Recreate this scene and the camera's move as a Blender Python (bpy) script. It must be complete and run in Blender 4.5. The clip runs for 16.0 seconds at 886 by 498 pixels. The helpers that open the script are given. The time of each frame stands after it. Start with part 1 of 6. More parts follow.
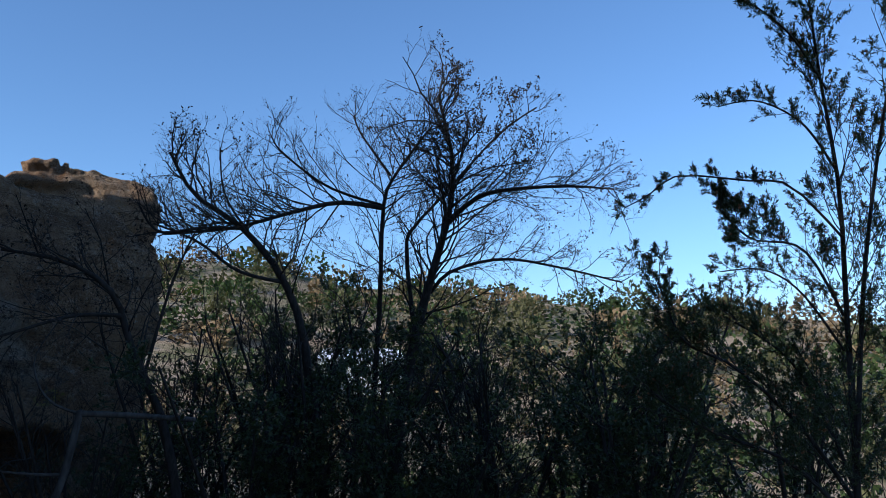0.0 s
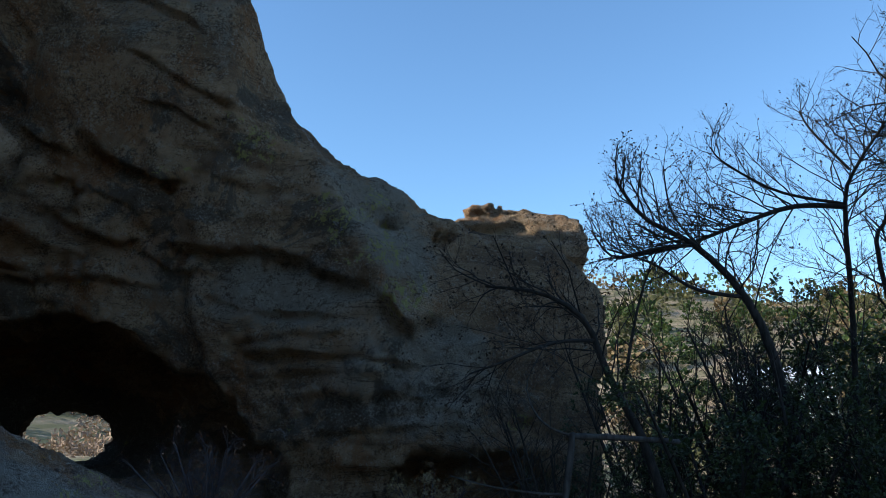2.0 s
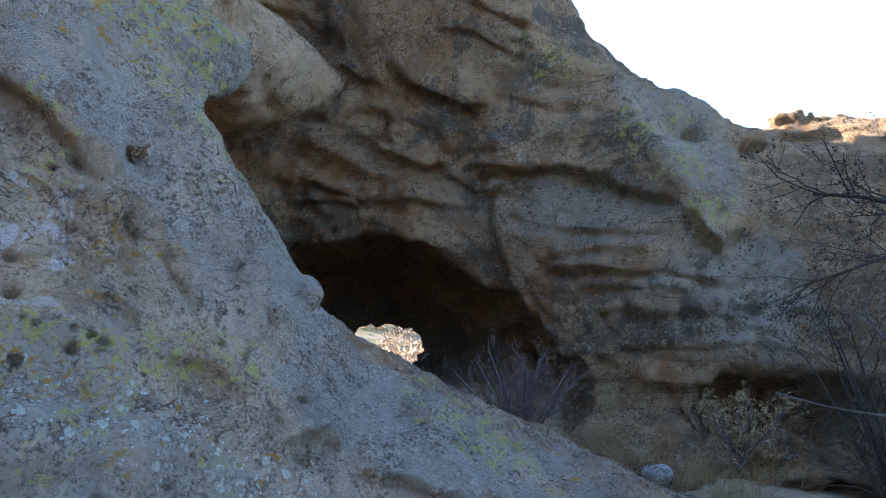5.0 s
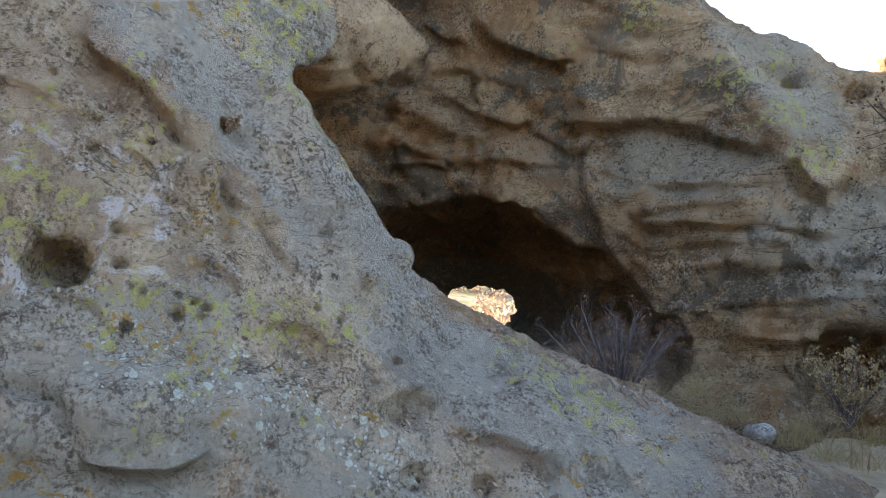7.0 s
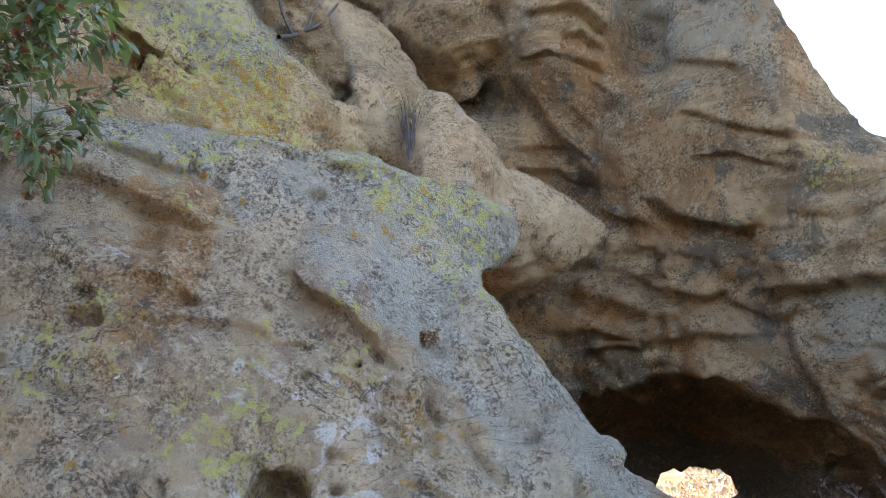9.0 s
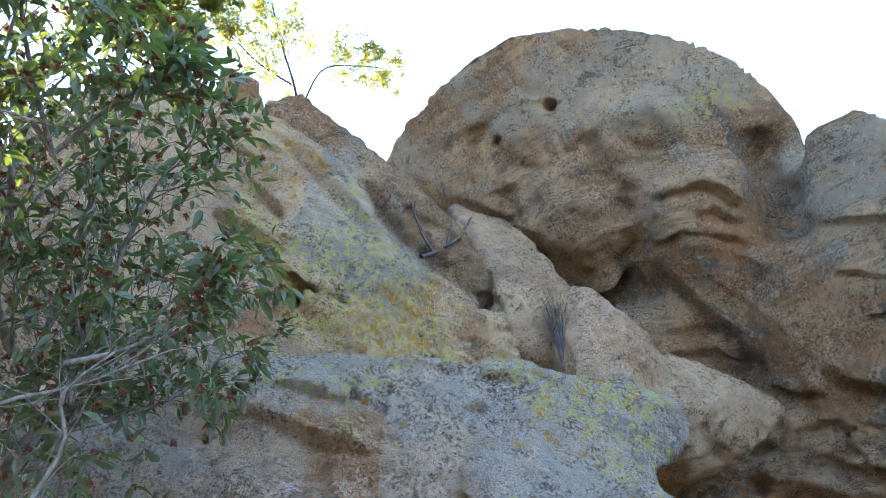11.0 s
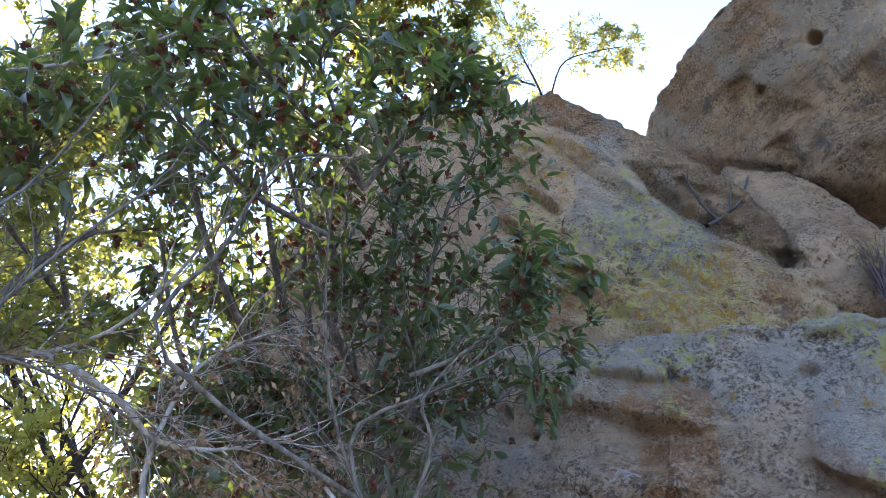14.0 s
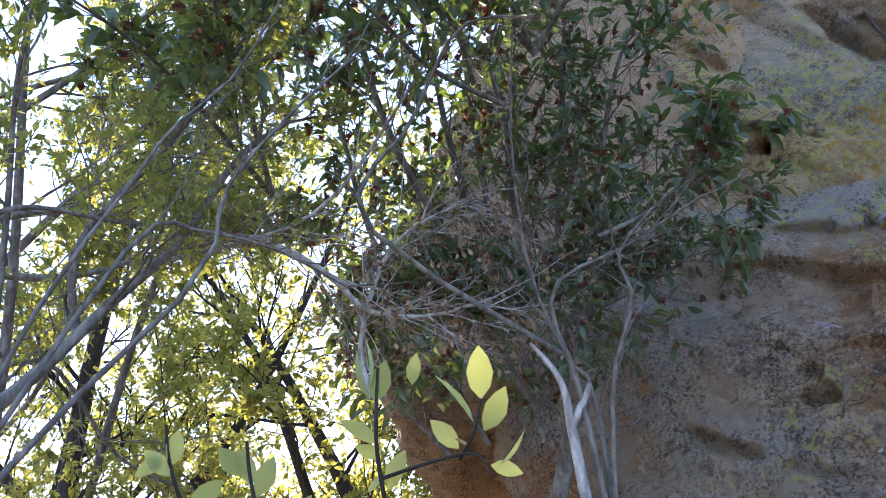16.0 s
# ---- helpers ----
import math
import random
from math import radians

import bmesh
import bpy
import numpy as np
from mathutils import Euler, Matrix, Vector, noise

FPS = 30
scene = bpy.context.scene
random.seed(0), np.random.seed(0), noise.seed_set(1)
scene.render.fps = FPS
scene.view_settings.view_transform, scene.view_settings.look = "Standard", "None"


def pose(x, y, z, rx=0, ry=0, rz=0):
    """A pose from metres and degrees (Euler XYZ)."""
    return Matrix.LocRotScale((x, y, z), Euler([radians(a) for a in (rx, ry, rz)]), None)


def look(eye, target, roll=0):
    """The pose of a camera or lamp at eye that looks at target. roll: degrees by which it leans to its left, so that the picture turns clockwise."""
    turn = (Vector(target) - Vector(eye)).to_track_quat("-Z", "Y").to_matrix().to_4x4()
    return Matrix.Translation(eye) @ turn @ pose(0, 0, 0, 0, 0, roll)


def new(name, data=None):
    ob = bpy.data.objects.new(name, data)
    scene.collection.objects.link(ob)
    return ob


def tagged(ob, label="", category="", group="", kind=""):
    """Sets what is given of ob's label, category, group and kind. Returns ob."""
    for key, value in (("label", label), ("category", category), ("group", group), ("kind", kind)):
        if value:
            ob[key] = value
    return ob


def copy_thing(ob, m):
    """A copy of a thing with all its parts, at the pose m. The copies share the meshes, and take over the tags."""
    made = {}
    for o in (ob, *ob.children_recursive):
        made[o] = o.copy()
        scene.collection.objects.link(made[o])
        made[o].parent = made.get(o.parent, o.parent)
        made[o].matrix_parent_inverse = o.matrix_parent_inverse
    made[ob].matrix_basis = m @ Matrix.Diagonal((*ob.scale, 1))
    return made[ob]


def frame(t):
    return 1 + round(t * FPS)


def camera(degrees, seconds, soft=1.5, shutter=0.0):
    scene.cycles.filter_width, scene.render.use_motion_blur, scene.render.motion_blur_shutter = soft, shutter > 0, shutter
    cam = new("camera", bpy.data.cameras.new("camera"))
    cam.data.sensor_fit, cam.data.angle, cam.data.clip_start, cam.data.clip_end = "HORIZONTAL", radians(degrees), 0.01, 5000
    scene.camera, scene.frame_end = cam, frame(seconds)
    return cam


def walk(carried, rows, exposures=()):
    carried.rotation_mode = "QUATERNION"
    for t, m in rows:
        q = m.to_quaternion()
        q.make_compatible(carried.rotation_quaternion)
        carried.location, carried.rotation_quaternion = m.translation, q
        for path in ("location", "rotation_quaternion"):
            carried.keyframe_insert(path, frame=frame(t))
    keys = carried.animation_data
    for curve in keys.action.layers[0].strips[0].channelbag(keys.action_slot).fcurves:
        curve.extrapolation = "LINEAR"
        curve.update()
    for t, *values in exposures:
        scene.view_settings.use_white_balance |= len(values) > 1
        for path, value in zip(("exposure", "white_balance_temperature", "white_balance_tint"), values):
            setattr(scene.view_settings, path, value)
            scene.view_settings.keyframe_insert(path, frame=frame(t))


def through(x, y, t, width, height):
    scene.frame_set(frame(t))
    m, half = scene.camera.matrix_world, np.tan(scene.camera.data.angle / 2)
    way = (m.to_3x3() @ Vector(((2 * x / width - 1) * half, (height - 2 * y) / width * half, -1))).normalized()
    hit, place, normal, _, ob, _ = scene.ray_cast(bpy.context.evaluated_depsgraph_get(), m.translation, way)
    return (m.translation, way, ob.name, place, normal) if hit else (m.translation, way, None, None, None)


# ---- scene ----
# The camera and its way: seconds, place, and turns about x, y and z.
cam = camera(56.5, 16.0, 0.8)
PATH = [
    (0.0, 0.000, -0.003, 1.599, 100.59, -0.06, 1.45),
    (0.5, -0.143, -0.002, 1.601, 100.94, 0.16, 10.96),
    (1.0, -0.243, -0.004, 1.606, 101.09, 0.68, 17.96),
    (1.5, -0.339, -0.012, 1.601, 101.65, 0.58, 23.95),
    (2.0, -0.400, -0.041, 1.586, 102.32, 0.49, 29.07),
    (2.5, -0.446, -0.080, 1.582, 102.49, 0.26, 33.41),
    (3.0, -0.489, -0.101, 1.570, 102.07, -0.07, 36.89),
    (3.5, -0.522, -0.132, 1.556, 101.20, -0.48, 40.62),
    (4.0, -0.541, -0.154, 1.540, 100.49, -0.79, 43.90),
    (4.5, -0.557, -0.173, 1.516, 98.51, -1.14, 46.24),
    (7.0, -0.556, -0.157, 1.511, 94.17, -0.45, 54.59),
    (7.5, -0.567, -0.161, 1.527, 94.96, -0.33, 57.17),
    (8.0, -0.575, -0.174, 1.555, 96.82, 0.03, 59.68),
    (8.5, -0.596, -0.195, 1.590, 99.74, 1.01, 63.06),
    (9.0, -0.612, -0.216, 1.652, 106.72, 3.16, 68.00),
    (9.5, -0.617, -0.230, 1.671, 110.93, 5.06, 71.22),
    (10.0, -0.606, -0.244, 1.694, 115.79, 5.99, 73.95),
    (12.5, -0.588, -0.356, 1.723, 125.44, 6.23, 88.83),
    (13.0, -0.593, -0.394, 1.715, 125.60, 5.39, 93.41),
    (13.5, -0.596, -0.423, 1.702, 124.81, 5.22, 96.84),
    (14.0, -0.613, -0.464, 1.686, 122.96, 5.15, 100.78),
    (14.5, -0.624, -0.517, 1.677, 121.48, 5.07, 104.47),
    (15.0, -0.626, -0.554, 1.653, 119.96, 4.80, 107.81),
    (15.5, -0.617, -0.586, 1.627, 118.73, 4.72, 110.45),
    (16.0, -0.606, -0.612, 1.583, 116.65, 4.53, 112.44),
]
EXPOSURES = [
    (0.0, 0.45, 5400, 10), (1.0, 0.6, 5400, 7), (2.0, 0.95, 5800, 3), (3.0, 1.3, 6400, 5), (4.0, 2.15, 5900, 18), (4.7, 2.9, 6100, 13), (7.0, 3.6, 8300, 18),
    (8.5, 3.8, 8200, 18), (10.0, 3.85, 7400, 16), (12.5, 3.4, 6300, 15), (14.0, 3.1, 6700, 23), (14.6, 2.5, 7100, 24), (16.0, 3.0, 6600, 24),
]
walk(cam, [(t, pose(x, y, z, rx, ry, rz)) for t, x, y, z, rx, ry, rz in PATH], EXPOSURES)

# ---- sky and sun ----
SUN_WAY = Vector((-0.752, -0.560, 0.352))
world = bpy.data.worlds.new("sky")
scene.world = world
world.use_nodes = True
sky = world.node_tree.nodes.new("ShaderNodeTexSky")
sky.sky_type, sky.sun_disc = "NISHITA", False
sky.sun_elevation, sky.sun_rotation = radians(20.6), radians(-126.7)
sky.altitude, sky.air_density, sky.dust_density, sky.ozone_density = 300, 1.0, 0.05, 3.0
background = world.node_tree.nodes["Background"]
background.inputs["Strength"].default_value = 0.13
world.node_tree.links.new(sky.outputs[0], background.inputs["Color"])
sun = new("sun", bpy.data.lights.new("sun", "SUN"))
sun.data.energy, sun.data.angle, sun.data.color = 4.5, radians(0.53), (1.0, 0.88, 0.72)
sun.matrix_world = look(SUN_WAY * 50, (0, 0, 0))


# ---- noise, forms and meshes ----
def grain(p, scale=1.0, seed=0):
    """Smooth gradient noise of about -1 to 1 at the points p."""
    q = np.asarray(p, dtype=np.float64) * scale
    base = np.floor(q)
    f = (q - base).astype(np.float32)
    base = (base.astype(np.int64) & 0xFFFFFFFF).astype(np.uint32)
    u = f * f * f * (f * (f * 6 - 15) + 10)
    primes = np.array([374761393, 668265263, 2147483647], dtype=np.uint32)
    start = base * primes
    start[:, 2] += np.uint32((seed * 144665) & 0xFFFFFFFF)
    total = np.zeros(len(q), dtype=np.float32)
    for a in (0, 1):
        wa, fa, ha = (u[:, 0] if a else 1 - u[:, 0]), f[:, 0] - a, start[:, 0] + np.uint32(a) * primes[0]
        for b in (0, 1):
            wb, fb, hb = wa * (u[:, 1] if b else 1 - u[:, 1]), f[:, 1] - b, ha + start[:, 1] + np.uint32(b) * primes[1]
            for c in (0, 1):
                h = hb + start[:, 2] + np.uint32(c) * primes[2]
                h = (h ^ (h >> np.uint32(13))) * np.uint32(1274126177)
                h ^= h >> np.uint32(16)
                d = ((h & np.uint32(1023)).astype(np.float32) / 511.5 - 1) * fa + (((h >> np.uint32(10)) & np.uint32(1023)).astype(np.float32) / 511.5 - 1) * fb
                d += (((h >> np.uint32(20)) & np.uint32(1023)).astype(np.float32) / 511.5 - 1) * (f[:, 2] - c)
                total += wb * (u[:, 2] if c else 1 - u[:, 2]) * d
    return total.astype(np.float64) * 1.5


def layers(p, scale, octaves, seed=0, rough=0.5):
    total, size = 0.0, 1.0
    for i in range(octaves):
        total = total + size * grain(p, scale * 2.03 ** i, seed + 17 * i)
        size *= rough
    return total


def block(corners, push=None, soft=0.08):
    """A convex lump of rock round its corners, with edges worn by soft; push sets its depth."""
    points = [Vector(c) for c in corners]
    if push:
        points += [c + Vector(push) for c in points]
    bm = bmesh.new()
    for c in points:
        bm.verts.new(c)
    bmesh.ops.convex_hull(bm, input=bm.verts)
    bm.normal_update()
    middle = sum(points, Vector()) / len(points)
    planes = []
    for face in bm.faces:
        n = face.normal.copy()
        o = n.dot(face.verts[0].co)
        if n.dot(middle) > o:
            n, o = -n, -o
        if not any((n - m).length < 0.12 and abs(o - q) < 0.1 for m, q in planes):
            planes.append((n, o))
    bm.free()
    normals, offsets = np.array([n[:] for n, o in planes]), np.array([o for n, o in planes])

    heart = np.array(middle)
    reach = max((c - middle).length for c in points)

    def field(p):
        away = np.linalg.norm(p - heart, axis=1) - reach
        near = away < 0.5
        d = p[near] @ normals.T - offsets
        two = np.partition(d, d.shape[1] - 2, axis=1)[:, -2:]
        h = np.clip(soft * 4 - (two[:, 1] - two[:, 0]), 0, None)
        away[near] = two[:, 1] + h * h / (soft * 16) - soft * 0.5
        return away
    return field


def egg(centre, radii, turn=(0, 0, 0)):
    """A turned ellipsoid."""
    m = np.array(Euler([radians(a) for a in turn]).to_matrix())
    c, r = np.array(centre), np.array(radii)

    def field(p):
        away = np.linalg.norm(p - c, axis=1) - r.max()
        near = away < 0.4
        q = (p[near] - c) @ m / r
        length = np.sqrt((q * q).sum(1)) + 1e-9
        slope = np.sqrt(((q / r) ** 2).sum(1)) + 1e-9
        away[near] = length * (length - 1) / slope
        return away
    return field


def rod(a, b, ra, rb):
    """A round rod from a to b whose radius goes from ra to rb."""
    a, b = np.array(a), np.array(b)

    middle, reach = (a + b) / 2, np.linalg.norm(b - a) / 2 + max(ra, rb)

    def field(p):
        away = np.linalg.norm(p - middle, axis=1) - reach
        near = away < 0.4
        q = p[near] - a
        h = np.clip(q @ (b - a) / ((b - a) @ (b - a)), 0, 1)
        away[near] = np.linalg.norm(q - h[:, None] * (b - a), axis=1) - (ra + (rb - ra) * h)
        return away
    return field


STAND = np.array((-0.56, -0.16, 1.52))


def on_face(field, place, sink=0.0, strict=False):
    """Where the line from the trodden spot through place meets the rock, sunk in by some metres."""
    way = np.array(place) - STAND
    way /= np.linalg.norm(way)
    far = np.arange(2.0, 14.0, 0.02)
    d = field(STAND + far[:, None] * way)
    if not (d < 0).any():
        return None if strict else np.array(place)
    hit = np.argmax(d < 0)
    return STAND + way * (far[hit] + sink)


def joined(*fields, blend=0.15):
    def field(p):
        d = fields[0](p)
        for other in fields[1:]:
            e = other(p)
            h = np.clip(0.5 + 0.5 * (e - d) / blend, 0, 1)
            d = e + (d - e) * h - blend * h * (1 - h)
        return d
    return field


def carved(body, *cuts, blend=0.06):
    def field(p):
        d = body(p)
        for cut in cuts:
            e = -cut(p)
            h = np.clip(0.5 - 0.5 * (e - d) / blend, 0, 1)
            d = e + (d - e) * h + blend * h * (1 - h)
        return d
    return field


def slopes(field, p, step=0.012):
    ways = np.array([(1, -1, -1), (-1, -1, 1), (-1, 1, -1), (1, 1, 1)], dtype=float)
    return sum(w * field(p + w * step)[:, None] for w in ways) / (4 * step)


def rock_mesh(name, field, low, high, cell, finer=1, relief=None, marks=None):
    """Meshes a field by surface nets, divides the faces, lays them on the field and adds relief along the normals."""
    low, high = np.array(low, float), np.array(high, float)
    n = np.ceil((high - low) / cell).astype(int) + 1
    axes = [low[i] + cell * np.arange(n[i]) for i in range(3)]
    values = np.empty(n, dtype=np.float64)
    for i in range(n[0]):
        yy, zz = np.meshgrid(axes[1], axes[2], indexing="ij")
        values[i] = field(np.stack([np.full(yy.size, axes[0][i]), yy.ravel(), zz.ravel()], 1)).reshape(yy.shape)
    for i in range(3):  # closed at the sides of the box
        for s in (0, -1):
            np.moveaxis(values, i, 0)[s] = np.maximum(np.moveaxis(values, i, 0)[s], 0.01)
    inside = values < 0
    count = np.zeros(n - 1, dtype=int)
    for a in (0, 1):
        for b in (0, 1):
            for c in (0, 1):
                count += inside[a:n[0] - 1 + a, b:n[1] - 1 + b, c:n[2] - 1 + c]
    cells = np.argwhere((count > 0) & (count < 8))
    corner = np.array([(a, b, c) for a in (0, 1) for b in (0, 1) for c in (0, 1)])
    v8 = np.stack([values[tuple((cells + c).T)] for c in corner], 1)
    total, hits = np.zeros((len(cells), 3)), np.zeros(len(cells))
    for i in range(8):
        for j in range(i + 1, 8):
            if abs(corner[i] - corner[j]).sum() == 1:
                cross = (v8[:, i] < 0) != (v8[:, j] < 0)
                f = v8[:, i] / np.where(cross, v8[:, i] - v8[:, j], 1)
                total += np.where(cross[:, None], corner[i] + f[:, None] * (corner[j] - corner[i]), 0)
                hits += cross
    verts = low + cell * (cells + total / hits[:, None])
    index = np.full(n - 1, -1)
    index[tuple(cells.T)] = np.arange(len(cells))
    quads = []
    for axis in range(3):
        step = np.eye(3, dtype=int)[axis]
        u, w = np.eye(3, dtype=int)[(axis + 1) % 3], np.eye(3, dtype=int)[(axis + 2) % 3]
        a = inside[tuple(slice(0, n[i] - step[i]) for i in range(3))]
        b = inside[tuple(slice(step[i], None) for i in range(3))]
        edges = np.argwhere(a != b)
        edges = edges[(edges[:, (axis + 1) % 3] > 0) & (edges[:, (axis + 2) % 3] > 0)]
        edges = edges[(edges < n - 1).all(1)]
        q = np.stack([index[tuple((edges - s).T)] for s in (u + w, w, 0 * u, u)], 1)
        out = a[tuple(edges.T)]
        quads.append(np.where(out[:, None], q, q[:, ::-1]))
    quads = np.concatenate(quads)
    quads = quads[(quads >= 0).all(1)]
    rest, normal = np.empty((0, 4), dtype=int), None
    for level in range(finer + 1):
        if level == max(finer - 1, 0):  # laid on the field one step before the last
            g = slopes(field, verts)
            move = field(verts)[:, None] * g / np.maximum((g * g).sum(1), 0.2)[:, None]
            verts = verts - np.clip(move, -cell, cell)
            normal = g / (np.linalg.norm(g, axis=1)[:, None] + 1e-9)
        if level == finer:
            break
        if level:  # the side turned away stays coarse
            face = np.cross(verts[quads[:, 2]] - verts[quads[:, 0]], verts[quads[:, 3]] - verts[quads[:, 1]])
            view = STAND - verts[quads].mean(1)
            shown = (face * view).sum(1) > -0.6 * np.linalg.norm(face, axis=1) * np.linalg.norm(view, axis=1)
            rest = np.concatenate([rest, quads[~shown]])
            quads = quads[shown]
        pairs = np.sort(np.stack([quads, np.roll(quads, -1, 1)], 2).reshape(-1, 2), 1)
        keys, back = np.unique(pairs[:, 0] * len(verts) + pairs[:, 1], return_inverse=True)
        edges = np.stack([keys // len(verts), keys % len(verts)], 1)
        back = back.reshape(-1, 4) + len(verts)
        mid = np.arange(len(quads)) + len(verts) + len(edges)
        fresh = [np.stack([quads[:, k], back[:, k], mid, back[:, k - 1]], 1) for k in range(4)]
        if normal is not None:
            normal = np.concatenate([normal, normal[edges].mean(1), normal[quads].mean(1)])
            normal /= np.linalg.norm(normal, axis=1)[:, None] + 1e-9
        verts = np.concatenate([verts, verts[edges].mean(1), verts[quads].mean(1)])
        quads = np.concatenate(fresh)
    quads = np.concatenate([quads, rest])
    if relief:
        verts = verts + normal * relief(verts, normal)[:, None]
    if marks:
        verts = verts + normal * marks.height(verts)[:, None]
    mesh = bpy.data.meshes.new(name)
    mesh.from_pydata(verts.tolist(), [], quads.tolist())
    mesh.polygons.foreach_set("use_smooth", np.ones(len(mesh.polygons), dtype=bool))
    for channel in COATS if marks else ():
        mesh.attributes.new(channel, "FLOAT", "POINT").data.foreach_set("value", marks.coat(channel, verts))
    mesh.update()
    return mesh


# Coats on the rocks; the dark one mixes stains with painted shade.
COATS = ("crust", "yellow", "orange", "white", "rust", "shade_stain", "spots")


class Marks:
    """Ledges, creases, hollows and coats of one rock, each laid out by bearing and height in degrees as seen from the trodden spot."""
    def __init__(self, seed):
        self.seed, self.forms, self.coats = seed, [], []

    def step(self, depth, fade, *line):
        self.forms.append((self.stepped, depth, fade, line))

    def cut(self, depth, width, *line):
        self.forms.append((self.creased, depth, width, line))

    def dent(self, depth, at, wide, tall, turn):
        self.forms.append((self.hollow, depth, 0.0, (at, wide, tall, turn)))

    def pit(self, depth, at, wide, tall, turn):
        self.forms.append((self.hollow, depth, 0.7, (at, wide, tall, turn)))

    def paint(self, channel, much, at, wide, tall, turn):
        self.coats.append((channel, much, (at, wide, tall, turn)))

    def flat(self, p, wander):
        q = p - STAND
        up = np.degrees(np.arctan2(q[:, 2], np.hypot(q[:, 0], q[:, 1])))
        across = -np.degrees(np.arctan2(-q[:, 0], q[:, 1]))
        return np.stack([across + wander * layers(p, 2.2, 4, self.seed + 3, 0.6), up + wander * layers(p, 2.2, 4, self.seed + 5, 0.6)], 1)

    def line_distance(self, q, line):
        """Distance from a line, positive above it as it runs to the right, and the share of the way along it."""
        squash = math.cos(math.radians(line[len(line) // 2][1]))
        pts = np.array([(-a * squash, e) for a, e in line])
        q = q * (squash, 1)
        length = np.linalg.norm(np.diff(pts, axis=0), axis=1)
        total, best, along, sign, run = length.sum(), np.full(len(q), 1e9), np.zeros(len(q)), np.ones(len(q)), 0.0
        for a, b, n in zip(pts, pts[1:], length):
            h = np.clip((q - a) @ (b - a) / (n * n), 0, 1)
            off = q - a - h[:, None] * (b - a)
            d = np.hypot(off[:, 0], off[:, 1])
            near = d < best
            best = np.where(near, d, best)
            along = np.where(near, (run + h * n) / total, along)
            sign = np.where(near, np.sign((b - a)[0] * (q - a)[:, 1] - (b - a)[1] * (q - a)[:, 0]), sign)
            run += n
        return best, sign, along

    def stepped(self, q, depth, fade, line):
        d, sign, along = self.line_distance(q, line)
        ends = np.clip(np.minimum(along, 1 - along) * 5, 0, 1)
        ends = ends * ends * (3 - 2 * ends)
        return depth * ends * np.tanh(sign * d / 0.08) * np.exp(-d / np.where(sign > 0, fade, 0.7 * fade))

    def creased(self, q, depth, width, line):
        d, sign, along = self.line_distance(q, line)
        ends = np.clip(np.minimum(along, 1 - along) * 6, 0.0, 1)
        return -depth * ends ** 0.5 * np.exp(-(d / width) ** 2) * (d < 4 * width)

    def inside(self, q, spot):
        at, wide, tall, turn = spot
        c, s = math.cos(math.radians(turn)), math.sin(math.radians(turn))
        x, y = (q[:, 0] + at[0]) * math.cos(math.radians(at[1])), q[:, 1] - at[1]
        return np.hypot((c * x + s * y) / wide, (c * y - s * x) / tall)

    def hollow(self, q, depth, steep, spot):
        r = np.clip((1.15 - self.inside(q, spot)) / (1.15 - steep), 0, 1)
        return -depth * r * r * (3 - 2 * r)

    def height(self, p):
        q, close = self.flat(p, 0.45), self.flat(p, 0.07)
        total = np.zeros(len(p))
        broken = np.clip(0.9 + 1.1 * layers(p, 1.9, 2, self.seed + 9), 0.15, 1.5)
        for form, depth, size, line in self.forms:
            if form == self.hollow:
                x, y, pad = [-line[0][0]], [line[0][1]], 2.2 * max(line[1:3])
            else:
                x, y, pad = [-a for a, e in line], [e for a, e in line], 4 * size + 0.5
            base = close if form != self.stepped and (size < 0.2 or steep_small(line)) else q
            near = (base[:, 0] > min(x) - 1.4 * pad) & (base[:, 0] < max(x) + 1.4 * pad) & (base[:, 1] > min(y) - pad) & (base[:, 1] < max(y) + pad)
            if near.any():
                total[near] += form(base[near], depth, size, line) * (broken[near] if form == self.stepped else 1)
        return total

    def coat(self, channel, p):
        q = self.flat(p, 0.9)
        total = np.zeros(len(p))
        for name, much, spot in self.coats:
            if name == channel:
                r = np.clip(1.35 - self.inside(q, spot), 0, 0.7) / 0.7
                total = np.where(np.abs(much * r) > np.abs(total), much * r, total)
        return total


def steep_small(spot):
    """Whether a hollow is too small to have its rim wander."""
    return len(spot) == 4 and isinstance(spot[1], float) and spot[1] < 1.0


